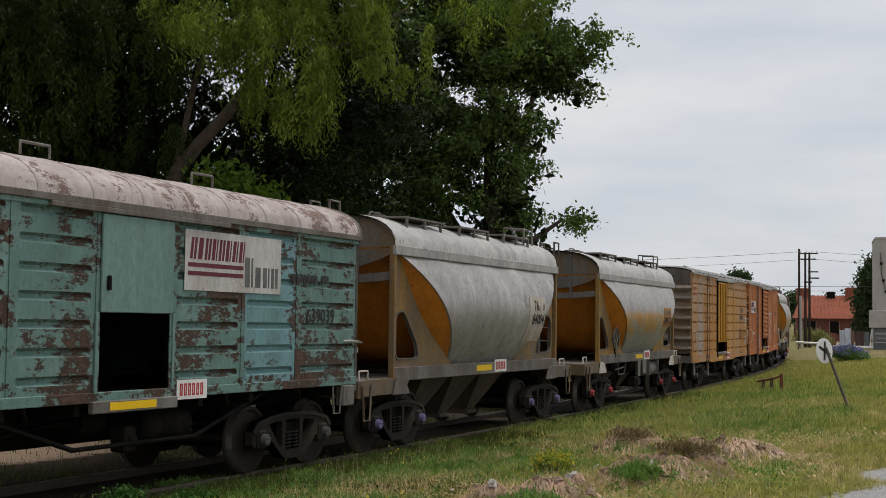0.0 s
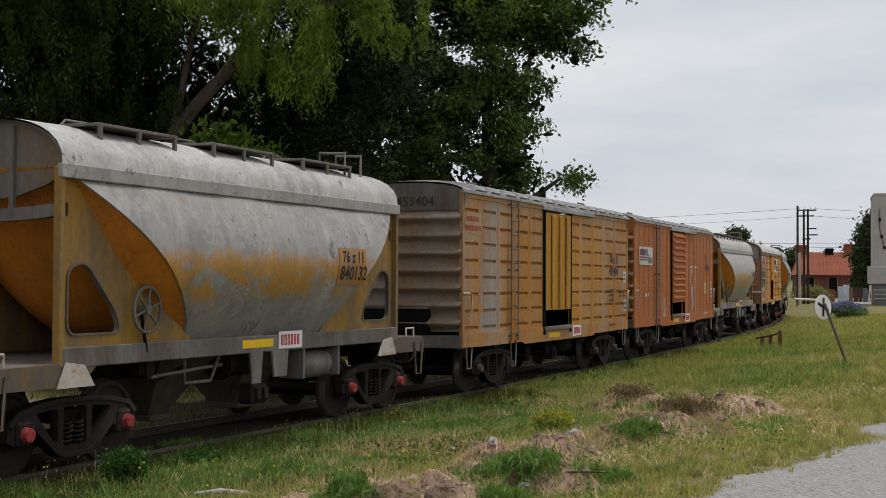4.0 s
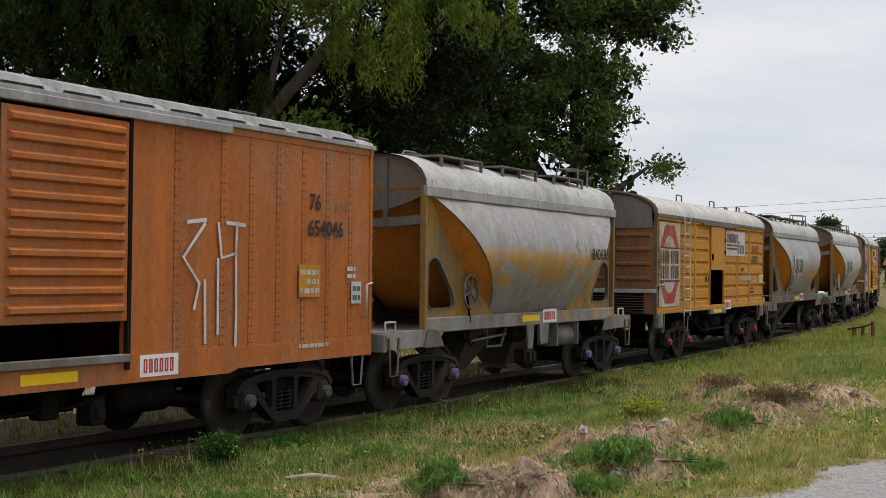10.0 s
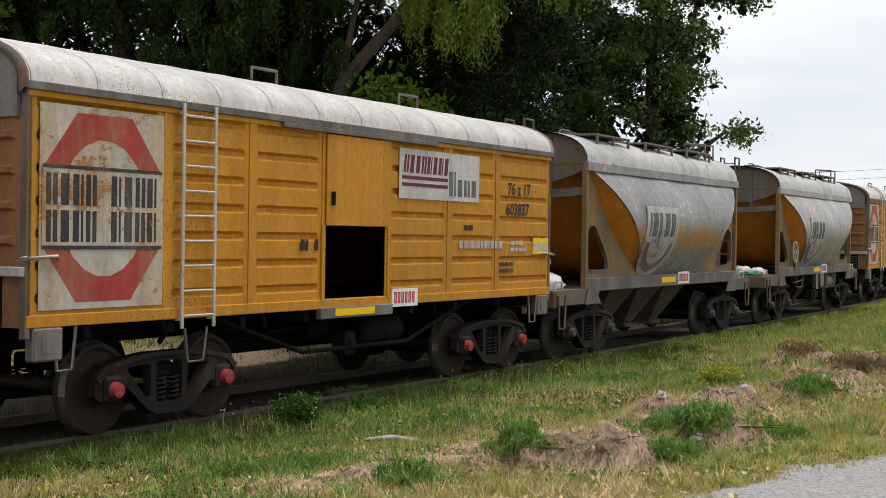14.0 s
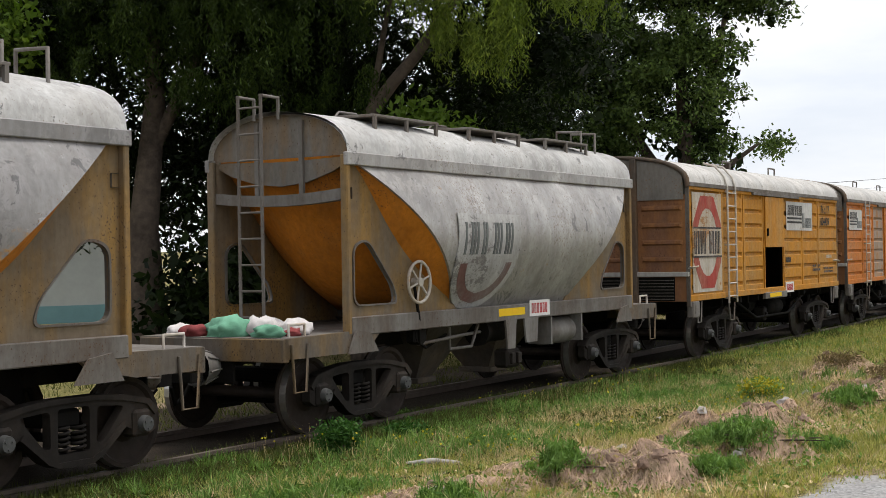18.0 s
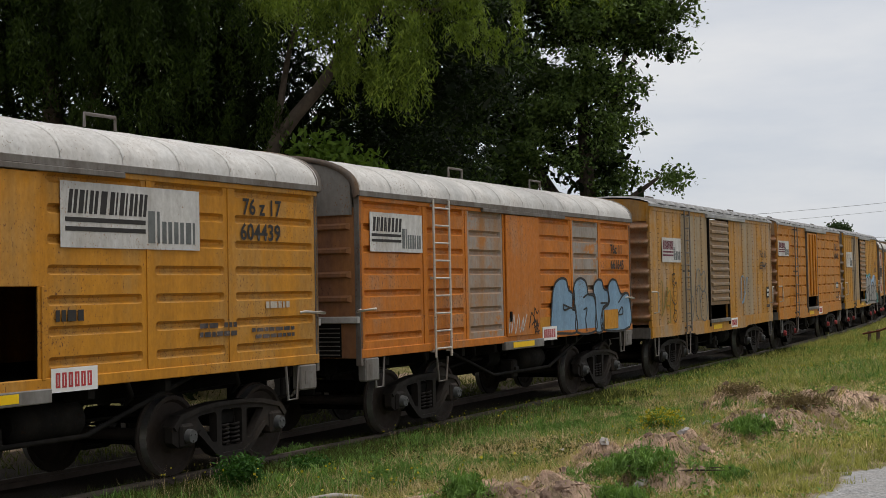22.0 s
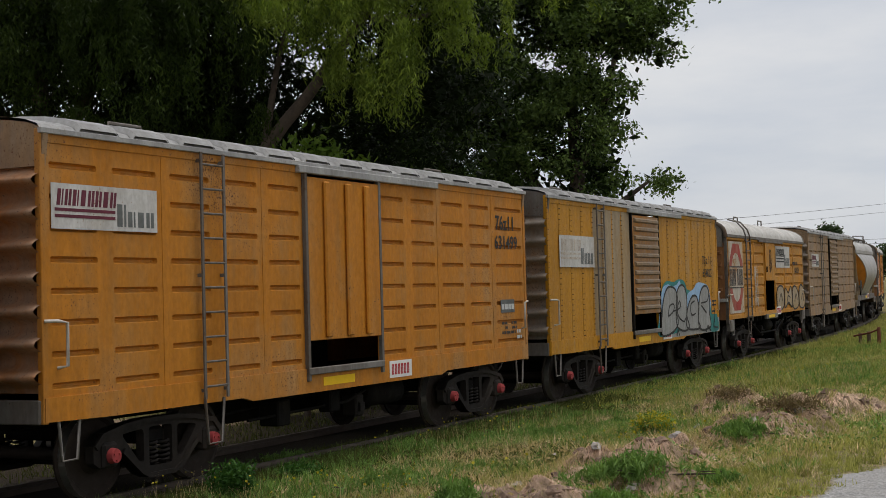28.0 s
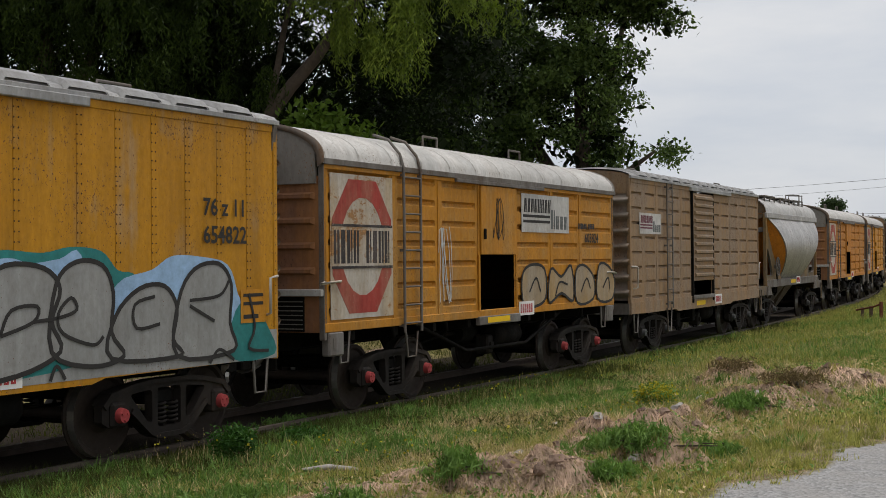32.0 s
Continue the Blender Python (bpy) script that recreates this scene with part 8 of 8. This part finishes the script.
        for i in range(9):
            if i != 4:
                a, b = -1.86 + i * 0.162, -1.81 + i * 0.162
                barrel_patch(w, "stroke", a, b, 2.1, 2.54, SLATE, "", 0.013, 0, fld)
                if i % 2:
                    barrel_patch(w, "stroke", a + 0.075, b + 0.075, 2.1, 2.54, SLATE, "", 0.013, 0, fld)
    # amber wagon, curled ladder
    w = box_round(113.45, AMBER3, END_GREY, DUSTY_ROOF, {"ladder": WORN_WHITE, "curl": True})
    emblem(w, -5.64, -3.93, 1.3, 3.25, y - 0.013)
    sign_board(w, 0.7, 2.92, 2.55, 3.22, y - 0.013, INK, 4)
    NUM("76 z 17", 0.27, 3.75, y - 0.013, 3.0, INK, w), NUM("604439", 0.28, 3.7, y - 0.013, 2.695, INK, w)
    notice(w, 2.9, 1.55, 0.7, 0.2, y - 0.013, FADED_INK, 2)
    notice(w, 3.9, 1.5, 0.9, 0.16, y - 0.013, FADED_INK, 2)
    notice(w, 4.2, 1.85, 0.5, 0.14, y - 0.013, WORN_WHITE, 1)
    notice(w, 0.62, 1.78, 0.4, 0.2, y - 0.013, INK, 1)
    finish(w, "", 113.45, 0, "grey", "amber covered wagon with a curled roof ladder and a ring emblem", 3.65)
    # orange wagon with blue graffiti
    w = box_round(125.64, ORANGE, END_GREY, DUSTY_ROOF, {"ladder": WORN_WHITE, "open": False, "faded": {2: FADED_GREY, 4: FADED_GREY}})
    sign_board(w, -5.5, -3.95, 2.6, 3.15, y - 0.013, INK, 5)
    NUM("76z 11", 0.26, 4.15, y - 0.013, 2.70, INK, w), NUM("661645", 0.26, 4.15, y - 0.013, 2.39, INK, w)
    near = lambda group: [[(0.42 + (px - 0.42) * 0.94, pz) for px, pz in o] for o in group]
    graffiti(w, near([[(1.0, 1.28), (1.04, 1.71), (1.1, 1.96), (1.26, 2.13), (1.54, 2.21), (1.81, 2.17), (1.91, 2.0), (2.11, 1.91), (2.09, 1.65), (2.26, 1.58), (2.32, 1.22), (1.66, 1.2)],
                 [(2.32, 1.2), (2.29, 1.58), (2.16, 1.9), (2.26, 2.12), (2.54, 2.21), (2.84, 2.15), (2.95, 2.01), (3.0, 1.9), (3.36, 1.88), (3.41, 1.54), (3.38, 1.19)],
                 [(3.38, 1.19), (3.41, 1.63), (3.29, 2.01), (3.52, 2.17), (3.79, 2.15), (3.9, 2.0), (4.13, 1.94), (4.17, 1.71), (3.8, 1.6), (3.8, 1.2)],
                 [(3.8, 1.2), (3.82, 1.62), (4.14, 1.68), (4.16, 2.02), (4.37, 2.17), (4.66, 2.15), (4.83, 1.99), (4.99, 1.88), (5.32, 1.9), (5.5, 1.77), (5.48, 1.2)]]),
             near([[(1.6, 1.73), (2.07, 1.65), (2.24, 1.69)], [(1.6, 1.73), (1.66, 1.63), (2.0, 1.67)], [(2.69, 1.84), (2.98, 1.9), (3.29, 1.85), (3.4, 1.73)], [(2.69, 1.61), (2.89, 1.63), (2.8, 1.43), (2.86, 1.2)], [(4.71, 1.47), (4.99, 1.62), (5.03, 1.48), (4.75, 1.47)],
              [(4.77, 1.71), (5.06, 1.85), (5.32, 1.9)], [(2.16, 2.05), (2.22, 1.85), (2.16, 1.65), (2.27, 1.62)], [(4.16, 1.94), (4.22, 1.75), (4.14, 1.68)], [(3.67, 1.72), (4.13, 1.7), (3.75, 1.57)], [(3.67, 1.2), (3.75, 1.32), (3.8, 1.2)]]), y - 0.015, BLUE_SPRAY, 0.045)
    part("paint_patch", patch(3.66, 4.45, 1.2, 1.58, y - 0.033, 0.003), AMBER, w, "yellow repainted patch over the graffiti")
    part("paint_patch", patch(0.46, 0.94, 1.2, 1.52, y - 0.015, 0.003), AMBER, w, "yellow repainted patch by the door")
    for mt, wd, o in ((PALE_SPRAY, 0.018, [(-0.95, 1.3), (-0.9, 1.6), (-0.86, 1.3), (-0.75, 1.62), (-0.7, 1.28), (-0.55, 1.6), (-0.5, 1.3), (-0.35, 1.55), (-0.4, 1.3), (-0.2, 1.6)]), (INK, 0.022, [(-0.1, 1.35), (0.0, 1.62), (0.1, 1.55), (0.15, 1.7), (0.25, 1.6), (0.32, 1.65)]),
                      (INK, 0.022, [(0.0, 1.4), (0.2, 1.5), (0.1, 1.36), (0.32, 1.42), (0.2, 1.28), (0.36, 1.3)]), (INK, 0.022, [(0.12, 1.55), (0.16, 1.26), (0.24, 1.5), (0.28, 1.24)])):
        part("scrawl", ribbon(Geo(), smooth_line(o, 3), wd, y - 0.051), mt, w, "thin sprayed scrawl")
    finish(w, "", 125.64, 0, "grey", "orange covered wagon with faded panels and blue graffiti", 3.65)
    # flat-roofed wagons
    w = box_flat(138.24, OCHRE2, {"smooth": True, "louvre": True, "end": END_OR, "end_number": "655449", "faded": {2: FADED_TAN, 3: FADED_TAN, 5: FADED_TAN}, "door": TAN})
    sign_board(w, -5.1, -3.6, 2.55, 3.1, y - 0.022, MAROON, 6)
    for mt, wd, o in ((OLIVE_SPRAY, 0.03, [(-5.3, 2.05), (-5.15, 2.1), (-5.2, 1.5), (-5.25, 1.35), (-4.95, 1.6), (-4.9, 1.9), (-4.75, 1.95), (-4.85, 1.6), (-4.6, 1.55), (-4.6, 1.2), (-4.8, 1.25)]), (OLIVE_SPRAY, 0.03, [(-5.1, 1.5), (-4.8, 1.8), (-4.55, 1.9), (-4.6, 1.5)]),
                      (INK, 0.025, [(-4.3, 2.1), (-4.15, 2.2), (-4.2, 2.3), (-4.35, 2.25), (-4.35, 2.1), (-4.2, 2.02), (-4.05, 2.1), (-4.0, 1.8), (-4.1, 1.6), (-4.35, 1.65), (-4.45, 1.8)]), (INK, 0.025, [(-4.3, 2.0), (-4.25, 1.5), (-4.1, 1.45), (-4.05, 1.3), (-4.2, 1.2), (-4.35, 1.3), (-4.25, 1.42)]),
                      (SLATE, 0.026, [(-2.9, 1.6), (-2.7, 1.75), (-2.6, 1.5), (-2.75, 1.2), (-2.9, 1.25)]), (SLATE, 0.03, [(-2.5, 1.7), (-2.3, 2.3), (-2.1, 2.4), (-1.9, 2.25), (-1.6, 2.35), (-1.5, 2.0), (-1.8, 1.85), (-2.2, 2.0), (-2.4, 1.4), (-2.2, 1.2)]), (SLATE, 0.03, [(-2.0, 2.2), (-2.05, 1.6), (-1.8, 1.85), (-1.5, 1.8), (-1.4, 1.4), (-1.6, 1.15), (-1.95, 1.25), (-2.0, 1.6)]),
                      (BLUE_SPRAY, 0.04, [(2.1, 1.6), (2.2, 2.2), (2.5, 2.1), (2.45, 1.6), (2.2, 1.5), (2.6, 1.75), (2.75, 2.15), (2.9, 2.1), (2.85, 1.55)]), (SLATE, 0.025, [(2.05, 1.5), (2.1, 2.15), (2.3, 2.2)])):
        part("scrawl", ribbon(Geo(), smooth_line(o, 4), wd, y - 0.028), mt, w, "thin sprayed scrawl")
    NUM("76 z 11", 0.28, 4.4, y - 0.025, 2.75, FADED_INK, w), NUM("655449", 0.28, 4.4, y - 0.025, 2.42, FADED_INK, w)
    notice(w, 5.2, 1.62, 0.24, 0.26, y - 0.024, PALE_SPRAY, 2, INK)
    notice(w, 5.15, 1.3, 0.4, 0.14, y - 0.024, FADED_INK, 1)
    finish(w, "", 138.24, 0, "grey", "yellow covered wagon with smooth streaked sides and scrawled lines", 4.0)
    w = box_flat(151.07, AMBER2, {"end": END_OR, "header": TAN, "end_number": "631499", "door": AMBER2, "frame": GREY})
    sign_board(w, -5.8, -4.15, 2.82, 3.28, y - 0.012, MAROON, 7)
    NUM("76z11", 0.33, 4.72, y - 0.01, 3.12, INK, w), NUM("631499", 0.31, 4.68, y - 0.01, 2.8, INK, w)
    notice(w, 4.9, 1.75, 0.5, 0.16, y - 0.004, PALE_SPRAY, 1, SLATE)
    notice(w, 4.9, 1.35, 0.6, 0.24, y - 0.004, FADED_INK, 3)
    notice(w, 5.5, 1.25, 0.2, 0.2, y - 0.004, PALE_SPRAY, 2)
    finish(w, "", 151.07, 0, "red", "amber covered wagon with ribbed sides and a ribbed door", 4.0)
    w = box_flat(164.0, YELLOW_SIDE, {"smooth": True, "louvre": True, "end": END_RIB, "header": GREY, "end_number": "654822", "faded": {2: FADED_TAN, 3: FADED_TAN}, "door": OCHRE})
    sign_board(w, -5.4, -3.5, 2.5, 3.1, y - 0.022, WORN_WHITE, 8)
    NUM("76 z 11", 0.28, 4.45, y - 0.025, 2.62, INK, w), NUM("654822", 0.28, 4.45, y - 0.025, 2.3, INK, w)
    part("silver_base", Geo().box(0.95, 5.9, y - 0.0255, y - 0.0225, 0.9, 1.25), SILVER_SPRAY, w)
    for k, (mt, o) in enumerate(((TEAL_SPRAY, [(0.72, 0.95), (0.76, 1.5), (0.95, 2.0), (1.3, 2.2), (1.9, 2.18), (2.3, 2.24), (2.75, 2.2), (3.0, 2.0), (3.3, 1.9), (3.3, 1.2)]), (SKY_SPRAY, [(0.8, 1.2), (0.84, 1.7), (1.0, 2.04), (1.45, 2.13), (1.75, 2.08), (2.14, 2.12), (2.45, 2.16), (2.6, 1.3)]),
                                 (SKY_SPRAY, [(2.8, 1.3), (2.98, 1.85), (3.55, 2.0), (3.9, 2.15), (4.4, 2.14), (4.9, 2.05), (5.1, 1.7), (5.2, 1.3)]), (TEAL_SPRAY, [(4.95, 0.95), (5.05, 1.5), (5.4, 1.62), (5.7, 1.3), (5.85, 0.95)]))):
        part("paint_halo", Geo().plate(smooth_line(o, 4, True), y - 0.0262 - 0.0004 * k, y - 0.0225), mt, w, "soft-edged coloured paint round the silver letters")
    graffiti(w, ([(0.81, 1.0), (0.88, 1.42), (1.06, 1.83), (1.41, 2.06), (1.92, 2.03), (2.14, 1.82), (2.02, 1.5), (2.14, 1.2), (1.55, 1.0)], [(2.02, 1.2), (2.08, 1.86), (2.37, 2.09), (2.76, 2.05), (2.92, 1.76), (2.89, 1.35), (3.08, 1.1), (2.6, 1.02)],
                 [(2.89, 1.08), (2.95, 1.52), (3.33, 1.8), (3.75, 1.82), (3.96, 1.57), (3.89, 1.23), (4.01, 1.04)], [(3.96, 1.04), (3.99, 1.66), (4.27, 2.0), (4.72, 2.06), (4.96, 1.82), (4.93, 1.37), (5.0, 1.04)]),
             ([(1.34, 1.4), (1.48, 1.63), (1.82, 1.66), (1.77, 1.51), (1.34, 1.39)], [(1.77, 1.51), (2.14, 1.54), (2.37, 1.61), (2.29, 1.73), (2.11, 1.58), (2.17, 1.38), (2.6, 1.24), (2.76, 1.32)], [(3.58, 1.71), (3.25, 1.63), (3.28, 1.38), (3.66, 1.41)],
              [(4.18, 1.65), (4.72, 1.69), (4.91, 1.86)], [(4.18, 1.59), (4.63, 1.4)], [(1.99, 0.92), (2.08, 1.06), (2.2, 0.92)], [(4.54, 0.92), (4.72, 1.07), (5.0, 0.93)], [(5.3, 1.7), (5.42, 1.3), (5.3, 1.05), (5.7, 1.0)]), y - 0.0285, SILVER_SPRAY, 0.05)
    part("notice_board", patch(5.15, 5.65, 1.35, 1.75, y - 0.03, 0.004), AMBER, w, "small yellow panel with dark lines")
    part("notice_lines", Geo().box(5.2, 5.6, y - 0.037, y - 0.034, 1.66, 1.70).box(5.2, 5.6, y - 0.037, y - 0.034, 1.56, 1.60).box(5.2, 5.5, y - 0.037, y - 0.034, 1.40, 1.45), INK, w)
    finish(w, "", 164.0, 0, "red", "yellow covered wagon with silver graffiti along its lower side", 4.0)
    w = box_round(176.8, AMBER3, END_GREY, DUSTY_ROOF, {"ladder": GREY, "curl": True})
    emblem(w, -5.64, -3.93, 1.3, 3.25, y - 0.013)
    sign_board(w, 0.7, 2.92, 2.55, 3.22, y - 0.013, INK, 9)
    NUM("603824", 0.25, 3.75, y - 0.013, 2.39, INK, w)
    graffiti(w, ([(0.75, 1.3), (0.7, 1.8), (1.1, 1.98), (1.7, 1.9), (1.75, 1.4), (1.3, 1.25)], [(1.9, 1.3), (2.0, 1.9), (2.5, 1.75), (3.0, 1.95), (3.1, 1.3), (2.5, 1.45)], [(3.3, 1.25), (3.25, 1.85), (3.7, 1.95), (4.2, 1.7), (4.15, 1.3)], [(4.4, 1.3), (4.5, 1.95), (5.1, 1.9), (5.4, 1.6), (5.2, 1.25)]),
             ([(1.0, 1.5), (1.3, 1.75), (1.5, 1.5)], [(2.2, 1.4), (2.4, 1.65), (2.8, 1.6)], [(3.5, 1.45), (3.8, 1.7), (4.0, 1.5)], [(4.7, 1.5), (5.0, 1.7), (5.1, 1.45)]), y - 0.015, PALE_AMBER, 0.05)
    scrawl(w, -2.6, -1.9, 1.4, 2.6, y - 0.015, PALE_SPRAY, 17, 3, 0.016)
    scrawl(w, -0.6, 0.2, 2.4, 3.1, y - 0.051, INK, 18, 3, 0.014)
    notice(w, 3.4, 2.62, 0.9, 0.18, y - 0.013, FADED_INK, 1)
    finish(w, "", 176.8, 0, "red", "worn amber covered wagon with a red ring emblem and scrawls", 3.65)
    w = box_flat(189.16, TAN, {"louvre": True, "end": END_RIB, "door": TAN})
    sign_board(w, -5.3, -3.7, 2.6, 3.05, y - 0.012, MAROON, 10)
    finish(w, "", 189.16, 0, "grey", "tan-brown covered wagon with ribbed sides", 4.0)
    w = hopper(200.5, SHELL, SLOPE, GUSSET, {"chutes": True})
    finish(w, "", 200.5, 0, "grey", "pale grey hopper wagon near the tail of the train", 3.75)
    for c, m in ((213.4, AMBER2), (225.6, AMBER)):
        w = box_round(c, m, END_GREY, DUSTY_ROOF, {})
        emblem(w, -5.64, -3.93, 1.3, 3.25, y - 0.013)
        finish(w, "", c, 0, "grey", "amber covered wagon with an arched roof", 3.65)
    for c, m in ((238.4, TAN), (251.2, OCHRE)):
        w = box_flat(c, m, {"end": END_RIB})
        finish(w, "", c, 0, "grey", "ribbed covered wagon at the tail of the train", 4.0)


make_train()

# sacks and a cloth left on a hopper's open platform
SACK = plain("white_sack", (0.62, 0.58, 0.56), 0.8, 0, 0.25, 6, 0.5)
RAG = plain("dull_red_rag", (0.22, 0.05, 0.05), 0.9, 0, 0.4, 9, 0.5)
CLOTH = plain("faded_green_cloth", (0.13, 0.30, 0.20), 0.9, 0, 0.3, 8, 0.5)


def slumped(name, x, y, z, size, mat, label, category, seed, on=100.52):
    bm = bmesh.new()
    bmesh.ops.create_icosphere(bm, subdivisions=3, radius=1.0)
    for v in bm.verts:
        k = 0.85 + 0.35 * noise.noise(v.co * 2.2 + Vector((seed, 0, 0))) + 0.12 * noise.noise(v.co * 6 + Vector((0, seed, 0)))
        v.co = Vector((x + v.co.x * size[0] * k, y + v.co.y * size[1] * k, z + max(v.co.z * k + 0.35, 0.0) * size[2]))
    for f in bm.faces:
        f.smooth = True
    me = bpy.data.meshes.new(name)
    bm.to_mesh(me)
    bm.free()
    me.materials.append(mat)
    ob = tagged(new(name, me), label, category)
    WAGONS.append((ob, on, 3.75))


slumped("sack", -4.75, -0.72, 1.18, (0.28, 0.22, 0.16), SACK, "slumped white sack lying on the wagon platform", "sack", 3)
slumped("sack", -5.05, -0.45, 1.18, (0.24, 0.24, 0.2), SACK, "crumpled white sack with reddish dust on the platform", "sack", 7)
slumped("sack", -4.55, -0.2, 1.18, (0.22, 0.25, 0.13), SACK, "flattened white sack on the wagon platform", "sack", 11)
slumped("sack", -4.85, -0.6, 1.18, (0.42, 0.36, 0.24), SACK, "large crumpled white sheet bundled on the platform", "sack", 19, 88.28)
slumped("cloth", -5.2, -0.1, 1.18, (0.30, 0.34, 0.2), CLOTH, "bundle of faded green cloth on the wagon platform", "cloth", 23)
slumped("rag", -5.0, -0.85, 1.18, (0.14, 0.12, 0.08), RAG, "crumpled dull red rag on the wagon platform", "rag", 27)
slumped("rag", -5.3, 0.35, 1.18, (0.2, 0.2, 0.12), RAG, "dull red rag among rubbish on the platform", "rag", 31)
slumped("plastic_bag", -5.25, 0.62, 1.18, (0.2, 0.18, 0.12), SACK, "crumpled pale plastic bag on the platform", "bag", 37)
slumped("rag", -4.4, -0.62, 1.18, (0.2, 0.14, 0.1), RAG, "dark red rag beside a white sheet", "rag", 41, 88.28)
slumped("cloth", -5.3, -0.75, 1.18, (0.16, 0.26, 0.12), CLOTH, "crumpled faded green cloth at the platform edge", "cloth", 15)


# ---- what moves: the wagons on the track, the wheels under them ----
def motions():
    for w, c, half in WAGONS:
        walk(w, [(0.5 * i, wagon_pose(c - run(0.5 * i), half)) for i in range(65)])
    for ws, x, w in WHEELSETS:
        rows = []
        for i in range(321):
            rows.append((i * 0.1, pose(x, 0, 0.46) @ Matrix.Rotation(-run(i * 0.1) / 0.46, 4, "Y")))
        walk(ws, rows)


motions()
